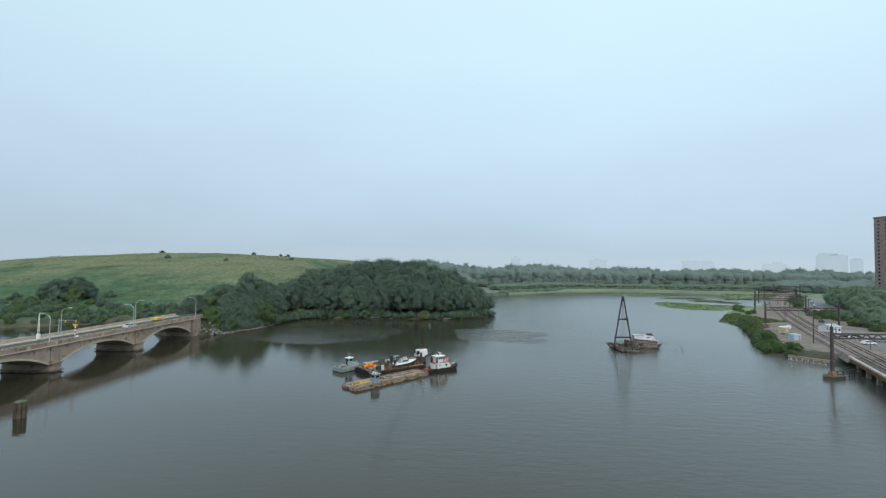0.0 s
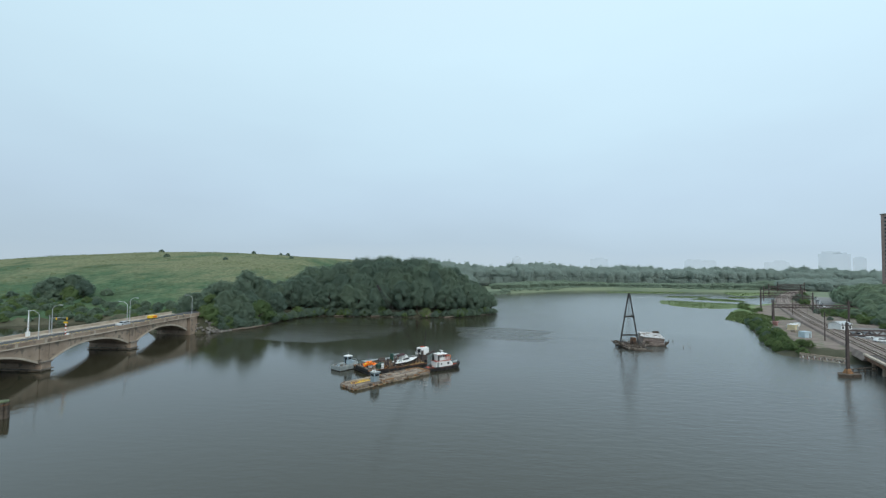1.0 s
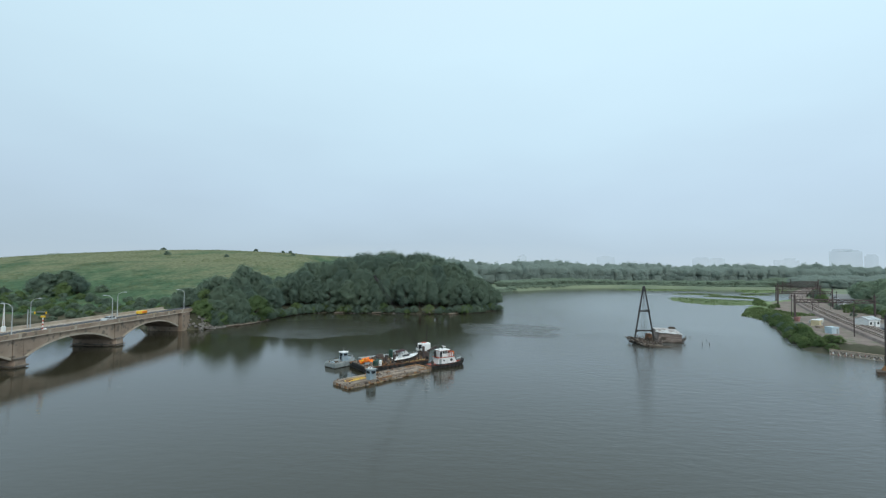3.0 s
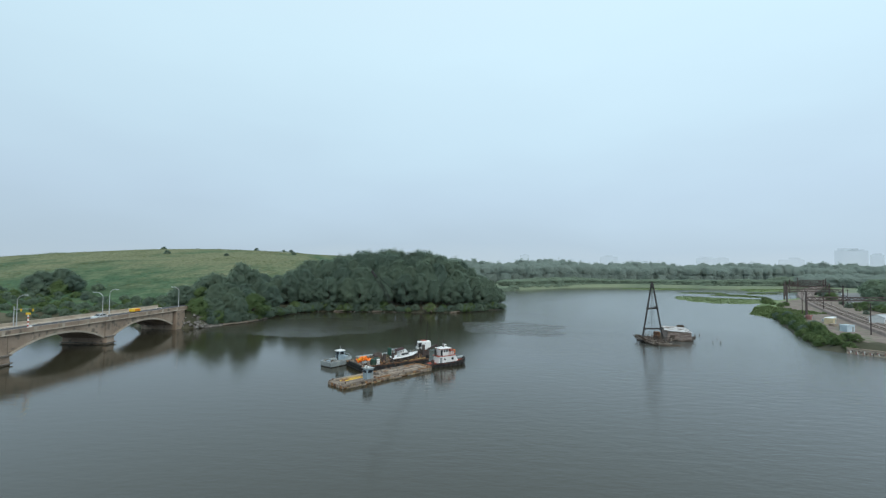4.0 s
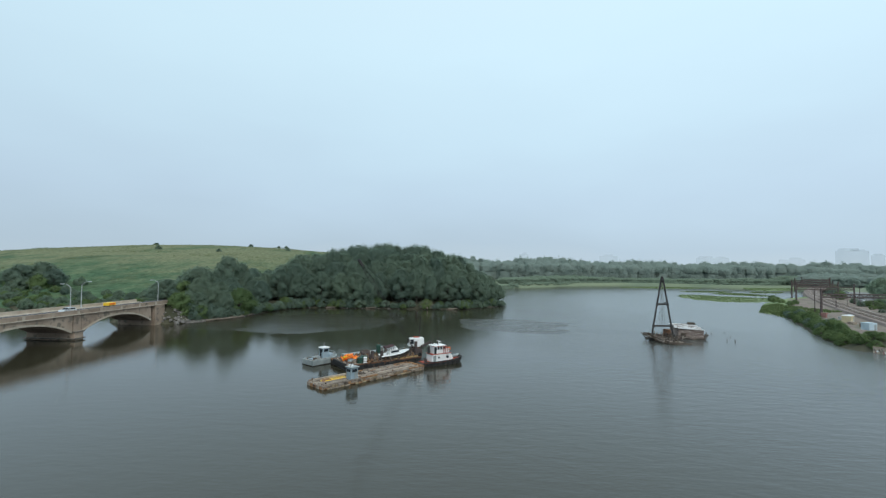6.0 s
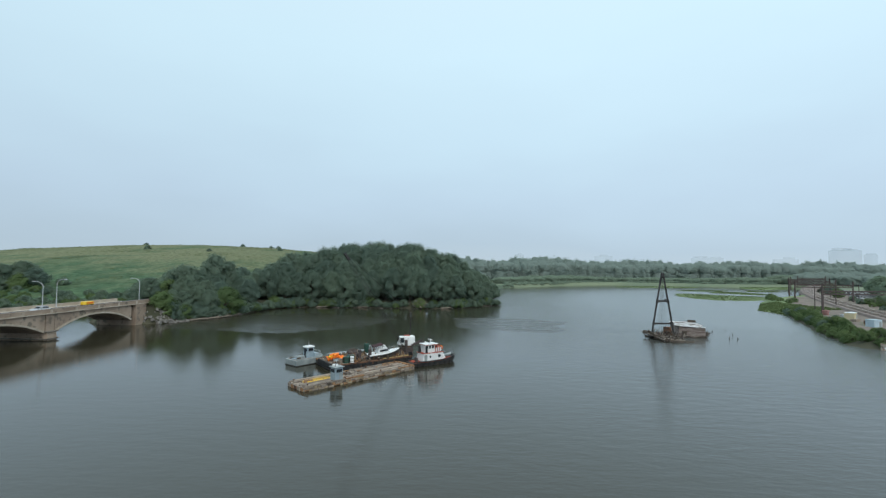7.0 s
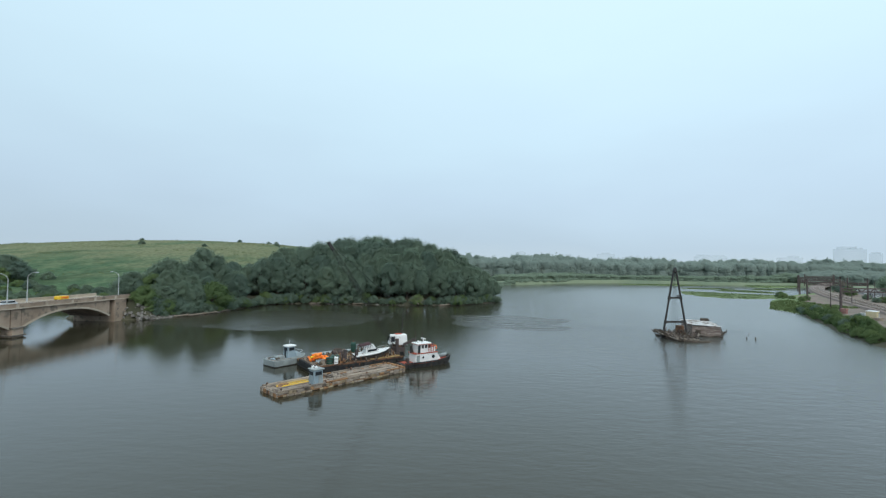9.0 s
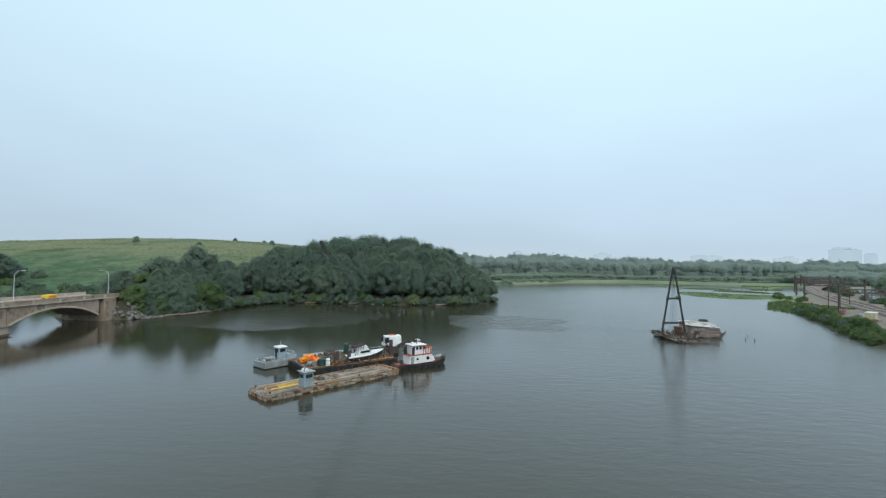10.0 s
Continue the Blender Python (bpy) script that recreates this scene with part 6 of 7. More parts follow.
for i, (x, y, h, lean) in enumerate(((87.9, 172.0, 0.5, 2), (90.4, 171.6, 0.6, -12), (93.7, 180.6, 0.35, 25), (98.3, 192.4, 0.4, 40), (91.4, 187.0, 0.6, 3), (90.0, 187.2, 0.7, -4))):
    st = thing("mooring_stake", x, y, -0.8, 0, "old rotted timber stake standing in the water", "stake", "mooring stakes", tilt=(0, lean))
    part("shaft", Shape().tube((0, 0, 0), (0, 0, h + 0.8), 0.17, 0.12), TIMBER_DARK, st)
    part("tip", Shape().tube((0, 0, h + 0.8), (0.03, 0, h + 0.95), 0.12, 0.05), TIMBER_GREY, st)
for x, y, dx in ((-81.2, 86.8, 0), (-84.7, 84.6, 1)):
    dol = thing("pile_cluster", x, y, 0, 20 * dx, "cluster of dark timber piles with a mossy green top", "piles", "pile clusters")
    for k in range(7):
        w = k * 1.047
        rr = 0.0 if k == 6 else 0.62
        part("timber_post", Shape().tube((rr * 1.25 * math.cos(w), rr * 1.25 * math.sin(w), -1.5), (rr * math.cos(w), rr * math.sin(w), 3.0 + 0.12 * math.sin(k * 5)), 0.36, 0.34, 10), TIMBER_DARK, dol)
    part("band", Shape().tube((0, 0, 2.4), (0, 0, 2.55), 1.04, n=16), RUST, dol)
    part("top", Shape().tube((0, 0, 2.95), (0, 0, 3.15), 1.0, 0.9, 14), MOSS, dol)


# ---- marsh islands ----
def marsh_island(corners, seed, z=0.28):
    r = random.Random(seed)
    pts = []
    for (ax, ay), (bx, by) in zip(corners, corners[1:] + corners[:1]):
        for i in range(10):
            k = i / 10
            w = 2.6 * math.sin(k * math.pi)
            pts.append((ax + (bx - ax) * k + r.uniform(-w, w), ay + (by - ay) * k + r.uniform(-w, w)))
    cx, cy = sum(p[0] for p in pts) / len(pts), sum(p[1] for p in pts) / len(pts)
    rings = [[(cx + (x - cx) * s, cy + (y - cy) * s, zz) for x, y in pts] for s, zz in ((1.02, -0.5), (1.0, z * 0.6), (0.97, z))]
    isle = tagged(new("marsh_island", Shape().loft(rings).mesh("marsh_island", MARSH)), "low island of bright green salt marsh grass in the river", "marsh", kind="structure")
    return isle, pts, (cx, cy)


tufts_v, tufts_f = [], []
rm = random.Random(2)
for i, corners in enumerate(([(199, 428), (213, 424), (229, 407), (246, 394), (261, 389), (236, 357), (206, 346), (188, 349), (181, 367), (185, 398)], [(240, 450), (262, 472), (273, 460), (276, 442), (278, 431), (269, 417), (258, 424), (248, 439)],
                             [(360, 595), (381, 592), (431, 606), (410, 574), (333, 517), (336, 547)], [(226, 480), (250, 473), (268, 480), (284, 493), (262, 498), (240, 492)], [(290, 472), (318, 478), (334, 492), (306, 495)], [(196, 560), (240, 553), (282, 562), (300, 580), (255, 585), (215, 577)])):
    _, pts, (cx, cy) = marsh_island(corners, i)
    for _ in range(1500):
        a, k = rm.randrange(len(pts)), math.sqrt(rm.random())
        x, y = cx + (pts[a][0] - cx) * k, cy + (pts[a][1] - cy) * k
        h, w, s = rm.uniform(0.15, 0.4), rm.uniform(0.3, 0.7), rm.uniform(0, 3.14)
        q = len(tufts_v)
        c, d = w * math.cos(s), w * math.sin(s)
        tufts_v += [(x - c, y - d, 0.15), (x + c, y + d, 0.15), (x + c * 1.2, y + d * 1.2, 0.2 + h), (x - c * 0.8, y - d * 0.8, 0.2 + h * 0.8)]
        tufts_f.append((q, q + 1, q + 2, q + 3))
for _ in range(2600):
    k = rm.random()
    x, y = 158 + 28 * rm.random() + 25 * max(0, k - 0.6), 246 + 70 * k
    d = float(inland(np.array([x]), np.array([y]))[0])
    if d < 0.5:
        continue
    z, h, w, s = ground_at(x, y), rm.uniform(0.4, 0.9), rm.uniform(0.3, 0.7), rm.uniform(0, 3.14)
    q = len(tufts_v)
    c, e = w * math.cos(s), w * math.sin(s)
    tufts_v += [(x - c, y - e, z - 0.1), (x + c, y + e, z - 0.1), (x + c * 1.2, y + e * 1.2, z + h), (x - c * 0.8, y - e * 0.8, z + h * 0.8)]
    tufts_f.append((q, q + 1, q + 2, q + 3))
tm = bpy.data.meshes.new("marsh_grass")
tm.from_pydata(tufts_v, [], tufts_f)
tm.materials.append(LEAF_MARSH)
tm.update()
soft_normals(tm, [(0.0, 0.0, 1.0)] * len(tufts_v))
tagged(new("marsh_grass", tm), "tufts of bright green marsh grass on islands and bank", "grass", kind="stuff")

# ---- the railway on the east bank ----
LINE = np.polyfit([80, 116, 157, 188, 250, 300, 372, 455, 555], [100, 118, 143, 160, 194, 225, 272, 335, 420], 3)
BED = 4.0


def line_x(y):
    return float(np.polyval(LINE, y))


def off(y, o):
    """A point o metres to the right of the line at y."""
    dx = line_x(y + 0.5) - line_x(y - 0.5)
    n = math.hypot(dx, 1)
    return line_x(y) + o / n, y - o * dx / n


def strip(y0, y1, step, o0, o1, z0, z1, slope=0.0):
    rings = []
    y = y0
    while y <= y1 + 1e-6:
        a, b, c, d = off(y, o0 - slope), off(y, o1 + slope), off(y, o1), off(y, o0)
        rings.append([(*a, z0), (*b, z0), (*c, z1), (*d, z1)])
        y += step
    return Shape().loft(rings)


bed = thing("track_bed", 0, 0, 0, 0, "curving double railway track on brown ballast", "railway", kind="structure")
part("ballast", strip(138, 620, 6, -5.5, 4.6, 2.2, BED, 1.2), BALLAST, bed)
for o in (-2.1, 2.1):
    for g in (-0.72, 0.72):
        part("rail", strip(56, 620, 3, o + g - 0.07, o + g + 0.07, BED + 0.12, BED + 0.30), RAIL, bed)
ties = Shape()
for o in (-2.1, 2.1):
    y = 58.0
    while y < 330:
        (ax, ay), (bx, by) = off(y, o - 1.3), off(y, o + 1.3)
        ties.beam((ax, ay, BED + 0.05), (bx, by, BED + 0.05), 0.25, 0.16)
        y += 0.75
tagged(part("sleepers", ties, SLEEPER, bed), kind="stuff")

via = thing("rail_viaduct", 0, 0, 0, 0, "low railway viaduct with pale deck edge on concrete piers", "bridge", kind="structure")
part("deck", strip(54, 139, 5, -5.6, 5.0, BED - 1.0, BED), STEEL_DARK, via)
part("deck_edge", strip(54, 139, 5, -6.3, -5.5, BED - 0.25, BED + 0.25), PARAPET, via)
part("girder", strip(54, 139, 5, -6.05, -5.65, BED - 1.4, BED - 0.25), RUST, via)
for i in range(11):
    y = 60 + i * 7.6
    for o in (-4.6, 0, 4.2):
        x, yy = off(y, o)
        part("pier", Shape().box((x, yy, 0.6), (1.1, 1.1, 4.0), rz=-30, top=(0.85, 0.85)), CONCRETE, via, bevel=0.08)
    (ax, ay), (bx, by) = off(y, -5.4), off(y, 5.0)
    part("pier_cap", Shape().beam((ax, ay, 2.45), (bx, by, 2.45), 1.3, 0.6), CONCRETE, via)


def gantry(y, xl, xr, base_l, base_r, beam=11.4, top=14.8):
    g = thing("catenary_gantry", xl, y, 0, 0, "dark lattice steel catenary gantry spanning the railway tracks", "gantry", "catenary gantries")
    w = xr - xl
    for x, b in ((0, base_l), (w, base_r)):
        part("mast", Shape().box((x, 0, (b + top) / 2), (0.75, 0.6, top - b), top=(0.7, 0.8)), STEEL_DARK, g)
        part("mast_cap", Shape().tube((x, 0, top), (x, 0, top + 1.0), 0.12, 0.06), STEEL_DARK, g)
        part("cross_arm", Shape().beam((x - 1.4, 0, top - 0.8), (x + 1.4, 0, top - 0.8), 0.14, 0.18), STEEL_DARK, g)
        for s in (-1.2, 1.2):
            part("insulator", Shape().tube((x + s, 0, top - 0.7), (x + s, 0, top - 0.1), 0.1, 0.06), STONE_DARK, g)
    for dz in (0, 1.3):
        part("chord", Shape().beam((0, 0, beam + dz), (w, 0, beam + dz), 0.45, 0.45), STEEL_DARK, g)
    lattice = Shape()
    n = max(6, int(w / 1.6))
    for i in range(n):
        a, b = w * i / n, w * (i + 1) / n
        lattice.beam((a, 0, beam + (0 if i % 2 else 1.3)), (b, 0, beam + (1.3 if i % 2 else 0)), 0.24, 0.24)
    part("lattice", lattice, STEEL_DARK, g)
    for k in (0.3, 0.45, 0.6, 0.75):
        part("hanger", Shape().beam((w * k, 0, beam), (w * k, 0, beam - 2.6), 0.1, 0.1), STEEL_DARK, g)
        part("insulator", Shape().tube((w * k, 0, beam - 2.6), (w * k, 0, beam - 3.2), 0.13, 0.08), STONE_DARK, g)
    return g


gantry(129.5, 110.8, 147, 1.5, 2.0)
gantry(222, 156.8, 192.5, 3.0, 3.0)
gantry(300, 204.5, 238, 3.0, 3.0)
gantry(352, 240, 272, 3.0, 3.0)
gantry(405, 279, 312, 2.5, 2.5)
gantry(475, 333, 366, 2.0, 2.0)
gantry(560, 404, 436, 2.0, 2.0)
wires = thing("overhead_wires", 0, 0, 0, 0, "thin dark overhead contact wires above the tracks", "wires")
spans = [100, 129.5, 176, 222, 261, 300, 352, 405, 475]
for o in (-2.1, 2.1):
    for hi, sag in ((10.6, 1.2), (9.1, 0.1)):
        pts = []
        for a, b in zip(spans[:-1], spans[1:]):
            for i in range(5):
                k = i / 5
                pts.append((*off(a + (b - a) * k, o), hi - sag * 4 * k * (1 - k)))
        part("wire", Shape().path(pts, 0.035, n=4), STEEL_DARK, wires)
for x, y, h, b in ((141.0, 173.5, 11.0, 3.0), (176, 250, 11, 3.0), (228, 285, 11, 3.0), (196, 262, 10, 3), (250, 330, 11, 3)):
    p = thing("line_pole", x, y, b - 0.2, 0, "slim dark line pole with a short crossarm beside the tracks", "pole", "line poles")
    part("shaft", Shape().tube((0, 0, 0), (0, 0, h), 0.2, 0.13), STEEL_DARK, p)
    part("crossarm", Shape().beam((-1.0, 0, h - 0.8), (1.0, 0, h - 0.8), 0.12, 0.16), STEEL_DARK, p)

dolph = thing("mast_pier", 110.8, 129.6, 0, 12, "small pointed timber pier carrying a catenary mast in the water", "pier")
part("base", Shape().prism([(-3.6, -0.4), (-1.2, -1.7), (2.8, -1.5), (3.2, 0), (2.8, 1.5), (-1.2, 1.7)], -1.5, 0.7), TIMBER_DARK, dolph)
part("cap", Shape().prism([(-3.7, -0.4), (-1.2, -1.8), (2.9, -1.6), (3.3, 0), (2.9, 1.6), (-1.2, 1.8)], 0.7, 0.95), TIMBER_DARK, dolph)
part("plinth", Shape().box((0.1, 0, 1.6), (1.9, 1.7, 1.4), top=(0.45, 0.45)), RUST_BRIGHT, dolph, bevel=0.05)
walkway = thing("service_walkway", 112.5, 130.5, 0, 14, "dark timber service walkway from the mast pier to the viaduct", "walkway")
for zz in (1.0, 1.9):
    part("beam", Shape().beam((0, 0, zz), (10.5, 0.6, zz), 0.25, 0.25), TIMBER_DARK, walkway)
for i in range(5):
    part("post", Shape().tube((0.8 + i * 2.3, 0.1 * i, -1.2), (0.8 + i * 2.3, 0.1 * i, 2.0), 0.16), TIMBER_DARK, walkway)

wall = thing("sea_wall", 122.0, 151.3, 0, -53, "pale concrete sea wall covered with faded painted shapes", "wall", kind="structure")
part("wall", Shape().box((0, 0, 0.3), (12.2, 0.7, 2.6)), PARAPET, wall, bevel=0.06)
part("coping", Shape().box((0, 0, 1.66), (12.4, 0.9, 0.16)), CONCRETE, wall, bevel=0.03)
rg = random.Random(6)
for i in range(38):
    part("painted_patch", Shape().box((-5.8 + i * 0.31, -0.37 - 0.004 * (i % 3), 0.7 + rg.uniform(-0.35, 0.35)), (rg.uniform(0.12, 0.42), 0.03, rg.uniform(0.3, 1.0)), tilt=(0, rg.uniform(-50, 50))), (STONE_DARK, FADED_RED, PAINT_WHITE, STEEL_DARK, TIMBER_GREY)[i % 5], wall)


def ground_slab(name, poly, mat, label, category, up=0.06):
    """A thin paved sheet laid over the flat yard."""
    z = max(ground_at(x, y) for x, y in poly) + up
    ob = new(name, Shape().prism(poly, z - 0.5, z).mesh(name, mat))
    return tagged(ob, label, category, kind="structure"), z


LOT = material("grey_lot_asphalt", (0.15, 0.15, 0.15), (0.21, 0.205, 0.20), 0.08, 0.9, 0.2)
_, lot_z = ground_slab("pavement", [(153, 158), (185, 140), (204, 188), (200, 212), (184, 214), (166, 190)], LOT, "cracked grey asphalt parking lot beside the railway", "pavement")
_, road_z = ground_slab("road", [(222, 262), (234, 260), (270, 312), (302, 352), (340, 402), (385, 452), (372, 462), (326, 410), (288, 360), (254, 316)], LOT, "pale grey access road lined with parked cars", "road", 0.05)

CAR_WHITE = material("white_car_paint", (0.70, 0.71, 0.72), (0.78, 0.78, 0.78), 1, 0.3, 0)
CAR_DARK = material("dark_car_paint", (0.03, 0.035, 0.045), (0.05, 0.055, 0.065), 1, 0.3, 0)
CAR_SILVER = material("grey_car_paint", (0.32, 0.34, 0.36), (0.38, 0.40, 0.42), 1, 0.3, 0, metal=0.3)
car("car", 160.0, 171.5, lot_z, 84, CAR_WHITE, "white estate car parked in the asphalt lot")
car("car", 158.5, 178.0, lot_z, 82, CAR_SILVER, "silver car parked in the asphalt lot")
car("car", 163.5, 181.5, lot_z, 80, CAR_WHITE, "white car parked near the shed")
car("car", 164.5, 186.0, lot_z, 78, CAR_DARK, "dark car parked near the shed")
car("car", 169.5, 187.0, lot_z, 85, CAR_DARK, "dark car parked near the shed")
car("car", 171.0, 178.5, lot_z, 85, CAR_SILVER, "grey car parked in the asphalt lot")
rc = random.Random(9)
for i in range(12):
    k = i / 11
    x, y = 232 + 120 * k, 274 + 160 * k
    car("car", x - 3, y + 2, road_z, -32, (CAR_WHITE, CAR_SILVER, CAR_DARK)[i % 3], ("white", "silver", "dark")[i % 3] + " car parked along the access road")


def shed(name, x, y, rz, size, wall_mat, roof_mat, label, category, base=None, pitched=True):
    b = ground_at(x, y) if base is None else base
    s = thing(name, x, y, b, rz, label, category)
    w, d, h = size
    part("wall", Shape().box((0, 0, h / 2 - 0.1), (w, d, h + 0.2)), wall_mat, s, bevel=0.05)
    if pitched:
        ring = [(-d / 2 - 0.3, h), (0, h + d * 0.22), (d / 2 + 0.3, h), (d / 2 + 0.3, h + 0.12), (0, h + d * 0.22 + 0.14), (-d / 2 - 0.3, h + 0.12)]
        part("roof", Shape().loft([[(xx, p, q) for p, q in ring] for xx in (-w / 2 - 0.3, w / 2 + 0.3)]), roof_mat, s)
        part("gable", Shape().loft([[(xx, -d / 2, h - 0.02), (xx, 0, h + d * 0.21), (xx, d / 2, h - 0.02)] for xx in (-w / 2 + 0.02, w / 2 - 0.02)]), wall_mat, s)
    else:
        part("roof", Shape().box((0, 0, h + 0.08), (w + 0.15, d + 0.15, 0.16)), roof_mat, s, bevel=0.04)
    n = max(2, int(w / 2.2))
    for i in range(n):
        xx = -w / 2 + (i + 0.5) * w / n
        if i == 1:
            part("door", Shape().box((xx, -d / 2 - 0.03, h * 0.4), (w / n * 0.5, 0.06, h * 0.75)), PAINT_GREY, s)
        elif category == "building":
            part("window", Shape().box((xx, -d / 2 - 0.03, h * 0.58), (w / n * 0.5, 0.06, h * 0.35)), GLASS_DARK, s)
        else:
            part("rib", Shape().box((xx, -d / 2 - 0.03, h * 0.5), (0.15, 0.06, h * 0.95)), wall_mat, s)
    return s


shed("shed", 171.0, 202.0, 20, (7.0, 5.0, 3.0), PAINT_WHITE, GALVANISED, "white railway shed with a grey pitched roof and dark windows", "building")
shed("container", 151.5, 203.0, 38, (4.6, 2.8, 2.4), CREAM, PAINT_WHITE, "cream-coloured site hut in the gravel yard", "container", pitched=False)
shed("container", 139.5, 181.0, 12, (3.2, 2.6, 2.2), TARP_BLUE, TARP_BLUE, "pale blue metal storage hut in the gravel yard", "container", pitched=False)
shed("container", 156.0, 219.5, 30, (2.0, 1.8, 1.7), FADED_RED, FADED_RED, "small faded red steel container in the yard", "container", pitched=False)
for x, y, sx, sy, h, m, lab in ((163, 216, 2.6, 1.4, 1.4, PAINT_WHITE, "white utility cabinet in the yard"), (166, 219, 2.2, 1.2, 1.3, GALVANISED, "grey utility cabinet in the yard"), (156.5, 212, 2.0, 1.2, 0.9, GALVANISED, "low grey equipment box in the yard"),
                                (147, 196, 3.0, 1.6, 0.8, PLANK, "pile of pale sleepers in the yard"), (144, 188, 2.2, 1.4, 1.1, RUST, "rusty steel skip in the yard")):
    u = thing("utility_cabinet", x, y, ground_at(x, y), 25, lab, "cabinet", "yard cabinets")
    part("body", Shape().box((0, 0, h / 2), (sx, sy, h)), m, u, bevel=0.05)
    part("lid", Shape().box((0, 0, h + 0.05), (sx + 0.1, sy + 0.1, 0.1)), m, u)
fence = thing("yard_fence", 0, 0, 0, 0, "low steel guard rail along the edge of the yard", "fence")
for i in range(16):
    k = i / 15
    x, y = 150 + 14 * k - 16 * (1 - k) * 0.3, 208 + 42 * k
    z = ground_at(x, y)
    part("post", Shape().box((x, y, z + 0.5), (0.14, 0.14, 1.2)), GALVANISED, fence)
    if i < 15:
        k2 = (i + 1) / 15
        x2, y2 = 150 + 14 * k2 - 16 * (1 - k2) * 0.3, 208 + 42 * k2
        part("guard_rail", Shape().beam((x, y, z + 0.85), (x2, y2, ground_at(x2, y2) + 0.85), 0.1, 0.32), GALVANISED, fence)
shed("warehouse", 395, 440, 40, (40, 16, 6), WHITE_SHEET, WHITE_SHEET, "long low building with a pale roof beyond the tracks", "building", pitched=True)

# greenery on the east bank
re = random.Random(21)
bank = [(176, 262), (165, 250), (147, 217), (136, 197), (127, 180), (119, 164), (124, 157)]
for a, b in zip(bank[:-1], bank[1:]):
    n = max(2, int(math.hypot(b[0] - a[0], b[1] - a[1]) / 2.6))
    for i in range(n):
        for row in range(2):
            k = (i + re.random()) / n
            x, y = a[0] + (b[0] - a[0]) * k + re.uniform(-2.2, 0.5) + row * 4.0, a[1] + (b[1] - a[1]) * k + re.uniform(-1.5, 1.5) + row * 1.5
            if inland(np.array([x]), np.array([y]))[0] > 1.2 and y > 156:
                place(SHRUBS[1 if re.random() < 0.9 else 0], x, y, re.uniform(1.9, 3.6), 1.05, re.uniform(0, 6.28))
for i in range(110):
    y = re.uniform(206, 286)
    x = 194 + (y - 206) * 0.44 + re.uniform(0, 24)
    if i % 3:
        place(SHRUBS[1 if re.random() < 0.8 else 0], x, y, re.uniform(2.2, 4.2), 1.15, re.uniform(0, 6.28))
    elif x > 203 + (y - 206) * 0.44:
        place(HAZE_PALED[i % 2], x, y, re.uniform(4.5, 7.5), 1.25, re.uniform(0, 6.28))
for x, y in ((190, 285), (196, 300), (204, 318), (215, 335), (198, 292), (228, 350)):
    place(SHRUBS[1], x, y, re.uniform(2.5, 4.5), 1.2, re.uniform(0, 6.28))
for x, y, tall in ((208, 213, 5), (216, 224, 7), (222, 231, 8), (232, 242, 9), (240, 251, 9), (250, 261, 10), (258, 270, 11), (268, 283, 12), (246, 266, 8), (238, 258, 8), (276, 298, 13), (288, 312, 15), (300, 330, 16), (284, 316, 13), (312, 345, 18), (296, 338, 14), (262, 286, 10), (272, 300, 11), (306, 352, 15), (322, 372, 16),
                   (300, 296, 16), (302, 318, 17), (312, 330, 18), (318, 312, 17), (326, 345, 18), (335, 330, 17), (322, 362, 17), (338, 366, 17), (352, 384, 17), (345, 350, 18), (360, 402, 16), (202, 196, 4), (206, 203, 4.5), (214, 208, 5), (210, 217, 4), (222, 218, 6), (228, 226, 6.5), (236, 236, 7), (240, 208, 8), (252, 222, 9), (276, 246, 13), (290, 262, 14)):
    place(HAZE_PALED[re.randrange(2)], x + re.uniform(-2, 2), y + re.uniform(-2, 2), tall * re.uniform(0.9, 1.08), 1.25, re.uniform(0, 6.28))
for x, y, tall in ((214, 262, 3), (225, 281, 3.5), (243, 306, 4), (264, 340, 6), (276, 356, 7), (202, 244, 2.5), (288, 372, 8), (300, 392, 8), (318, 412, 9)):
    place(SHRUBS[1 if re.random() < 0.6 else 0], x, y, tall * 0.9, 1.0, re.uniform(0, 6.28))

# ---- rocks, driftwood and a fallen tree on the wooded shore ----
rocks = Shape()
rr = random.Random(14)
shore_line = [(-108, 192), (-98, 193), (-93, 203), (-87, 215), (-85, 231), (-80, 253), (-70, 260), (-48, 261), (-28, 260), (-13, 259), (8, 263), (20, 274), (31, 287)]
for i in range(620):
    k = rr.random() ** 1.6 * (len(shore_line) - 1.001)
    a, b, u = shore_line[int(k)], shore_line[int(k) + 1], k - int(k)
    x, y = a[0] + (b[0] - a[0]) * u + rr.uniform(-1.6, 2.2) - 1.0, a[1] + (b[1] - a[1]) * u + rr.uniform(-1, 2.5)
    if ground_at(x, y) > 1.8 or (k > 4 and rr.random() < 0.7):
        continue
    s = rr.uniform(0.25, 1.0) * (1 if k < 4 else 0.6)
    rocks.box((x, y, max(0.0, ground_at(x, y)) + s * 0.15), (s * rr.uniform(0.8, 1.5), s, s * 0.7), rz=rr.uniform(0, 180), top=(rr.uniform(0.4, 0.8), rr.uniform(0.4, 0.8)), tilt=(rr.uniform(-20, 20), rr.uniform(-20, 20)))
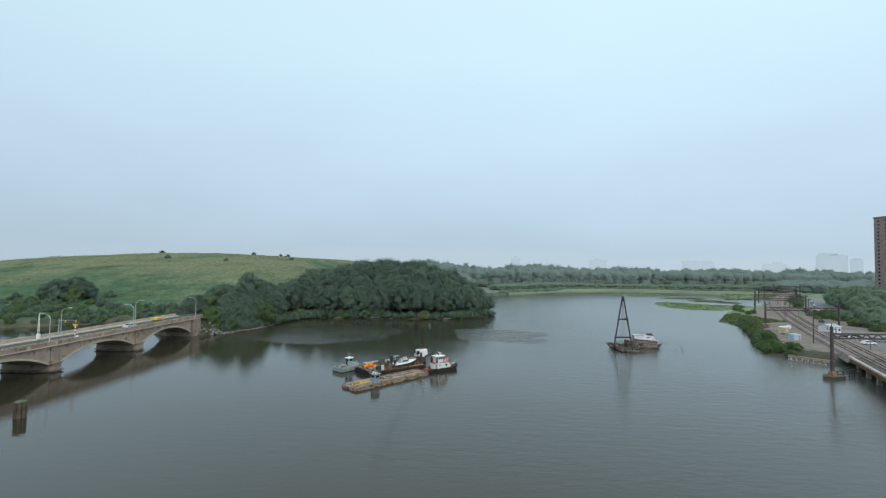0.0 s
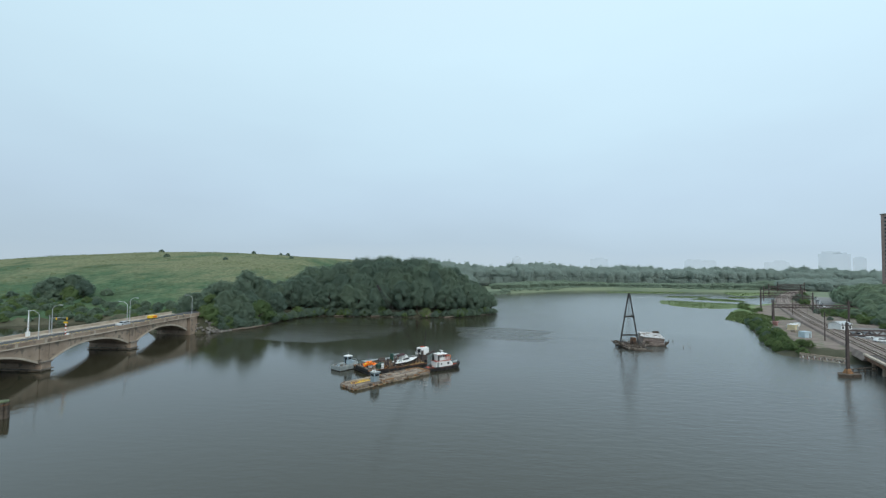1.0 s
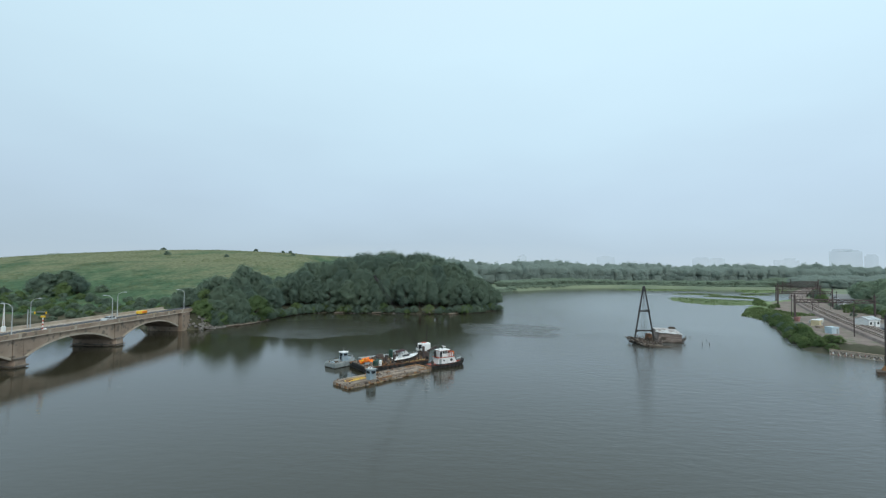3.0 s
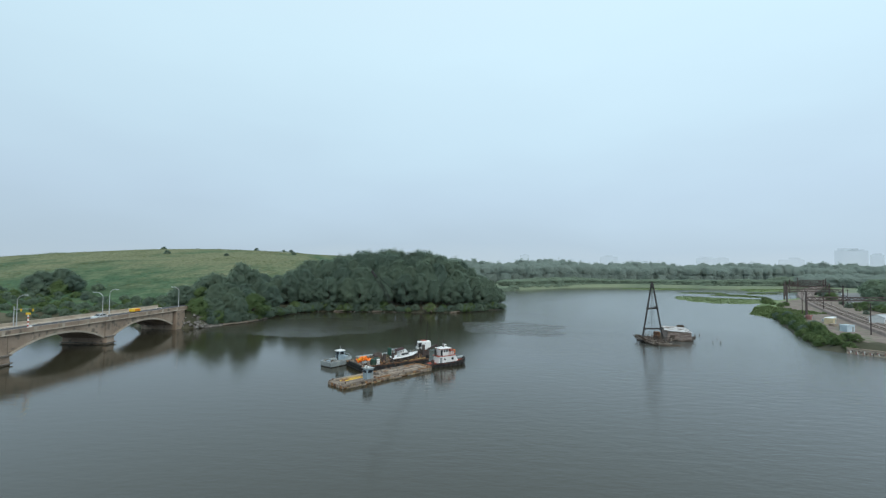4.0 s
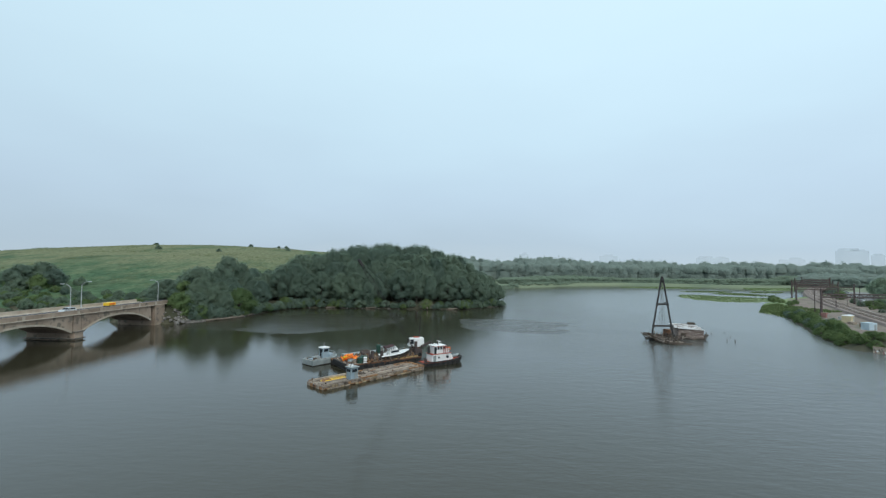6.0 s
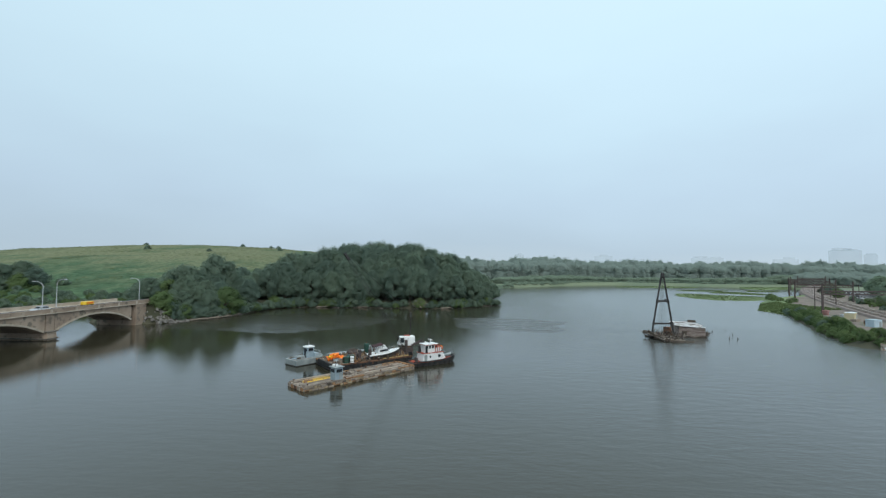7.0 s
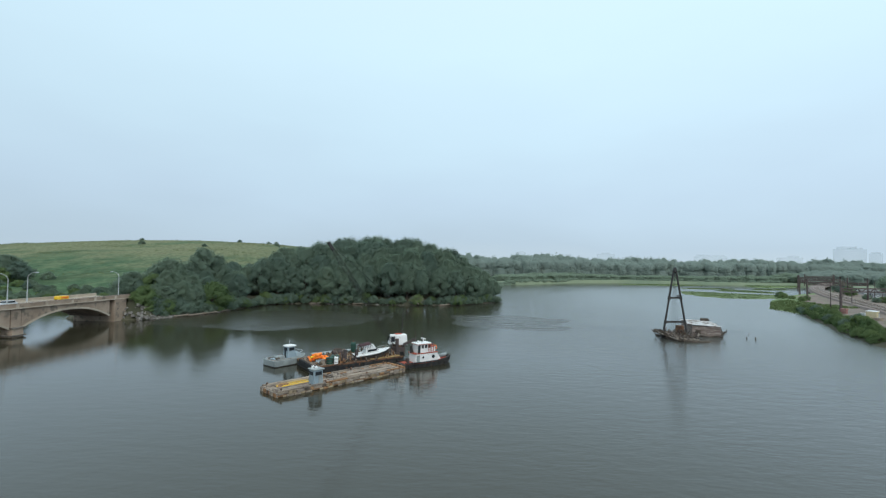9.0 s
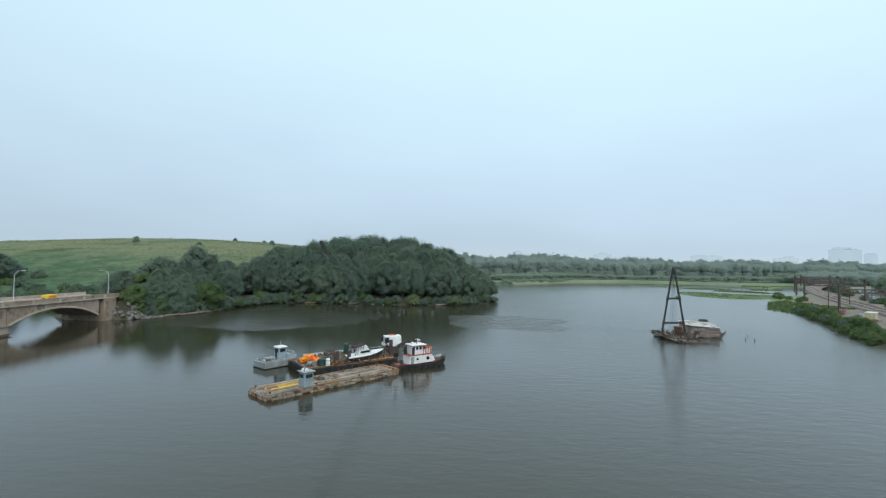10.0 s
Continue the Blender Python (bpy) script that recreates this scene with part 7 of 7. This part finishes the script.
for i in range(230):
    x, y = rr.uniform(-105, -94), rr.uniform(189.5, 203)
    z = ground_at(x, y)
    if z > 5.0 or z < -0.6:
        continue
    s = rr.uniform(0.3, 1.15)
    rocks.box((x, y, max(0.0, z) + s * 0.12), (s * rr.uniform(0.8, 1.6), s, s * 0.75), rz=rr.uniform(0, 180), top=(rr.uniform(0.4, 0.8), rr.uniform(0.4, 0.8)), tilt=(rr.uniform(-25, 25), rr.uniform(-25, 25)))
tagged(new("shore_rocks", rocks.mesh("shore_rocks", ROCK)), "grey rubble rocks along the waterline below the wood", "rocks", kind="stuff")
for x, y, ln, rz in ((-88, 208, 8, 62), (-86, 213, 6, 70), (-91, 203, 5, 40), (-85, 222, 5, 85), (-60, 261, 6, 5), (-40, 261, 5, -8), (2, 262, 5, 14)):
    z = max(0.1, ground_at(x, y)) + 0.25
    lg = thing("driftwood_log", x, y, z, rz, "bleached driftwood log lying on the rocky shore", "log", "driftwood")
    part("log", Shape().path([(-ln / 2, 0, 0), (0, 0.2, 0.1), (ln / 2, -0.1, 0.3)], 0.3, 0.16, 8), PLANK, lg)
    part("branch", Shape().path([(ln * 0.2, 0, 0.1), (ln * 0.4, 0.6, 0.7)], 0.1, 0.05, 6), PLANK, lg)
dead = thing("fallen_tree", -11.5, 260.5, 0.6, 0, "bleached bare fallen tree with spreading branches at the shore", "tree")
part("trunk", Shape().path([(-1, 4, 1.5), (0, 1, 1.0), (1, -2.5, 0.2)], 0.4, 0.25, 8), PLANK, dead)
for i in range(13):
    w = -2.6 + i * 0.4
    part("branch", Shape().path([(0, 0.5, 1.0), (math.sin(w) * 2.2, -0.6, 1.6 + math.cos(w) * 1.2), (math.sin(w) * 4.2, -1.0 + rr.uniform(-1, 1), 1.8 + math.cos(w) * 2.8)], 0.13, 0.05, 5), PLANK, dead)


# ---- the brick tower and the far buildings thinned to imitate mist ----
def tower():
    x, y = 355, 345
    t = thing("apartment_tower", x, y, ground_at(x, y) - 0.5, 0, "tall brown brick apartment tower with rows of windows", "building")
    w, d, h = 34, 26, 70.5
    part("wall", Shape().box((0, 0, h / 2), (w, d, h)), BRICK, t, bevel=0.4)
    part("parapet", Shape().box((0, 0, h + 0.5), (w + 0.5, d + 0.5, 1.0)), STONE_DARK, t)
    part("plant_room", Shape().box((3, 0, h + 3), (14, 10, 5)), BRICK, t)
    frame_mesh = Shape().box((0, 0, 0), (1.9, 0.16, 1.7)).mesh("window", PAINT_GREY)
    pane_mesh = Shape().box((0, -0.07, 0), (1.6, 0.1, 1.4)).mesh("pane", GLASS_DARK)
    floors = 24
    for f in range(floors):
        z = 2.5 + f * 2.85
        for i in range(5):
            ob = new("window", frame_mesh)
            ob.parent, ob.matrix_basis = t, pose(-w / 2 + 2.2 + i * 3.4, -d / 2 - 0.05, z)
            pn = new("pane", pane_mesh)
            pn.parent = ob
        for i in range(3):
            ob = new("window", frame_mesh)
            ob.parent, ob.matrix_basis = t, pose(-w / 2 - 0.05, d / 2 - 4 - i * 6.5, z, 0, 0, -90)
            pn = new("pane", pane_mesh)
            pn.parent = ob
    slab = Shape().box((0, 0, 0), (2.6, 1.3, 0.2)).box((0, -0.6, 0.55), (2.6, 0.1, 1.0)).mesh("balcony", PARAPET)
    for f in range(1, floors):
        ob = new("balcony", slab)
        ob.parent, ob.matrix_basis = t, pose(-w / 2 + 1.6, -d / 2 - 0.6, 1.4 + f * 2.85)


tower()
# haze is imitated: the sky shows through these pale walls
IMITATED_MIST = [see_through_for_mist("see_through_concrete", (0.44, 0.50, 0.54), 0.86), see_through_for_mist("fainter_see_through_concrete", (0.46, 0.52, 0.55), 0.90)]


def far_block(x, w, d, h, mat, label, steps):
    b = thing("distant_building", x, 1400, -1, 0, label, "building", "distant buildings", kind="")
    part("wall", Shape().box((0, 0, h / 2), (w, d, h)), mat, b)
    for dx, sw, sh in steps:
        part("roof_storey", Shape().box((dx, 0, h + sh / 2), (sw, d * 0.8, sh)), mat, b)


far_block(1186, 74, 30, 84, IMITATED_MIST[0], "broad pale apartment block made see-through to imitate mist", ((-10, 40, 7), (16, 24, 4)))
far_block(1262, 20, 24, 72, IMITATED_MIST[0], "slim pale tower made see-through to imitate mist", ((0, 12, 4),))
far_block(777, 84, 25, 58, IMITATED_MIST[1], "pale block made nearly invisible to imitate mist", ((-20, 30, 4), (25, 20, 3)))
far_block(468, 46, 25, 60, IMITATED_MIST[1], "pale block made nearly invisible to imitate mist", ((0, 20, 4),))
far_block(1010, 60, 25, 56, IMITATED_MIST[1], "low pale block made nearly invisible to imitate mist", ((10, 20, 6),))
far_block(215, 24, 20, 62, IMITATED_MIST[1], "small pale block made nearly invisible to imitate mist", ((2, 10, 4),))
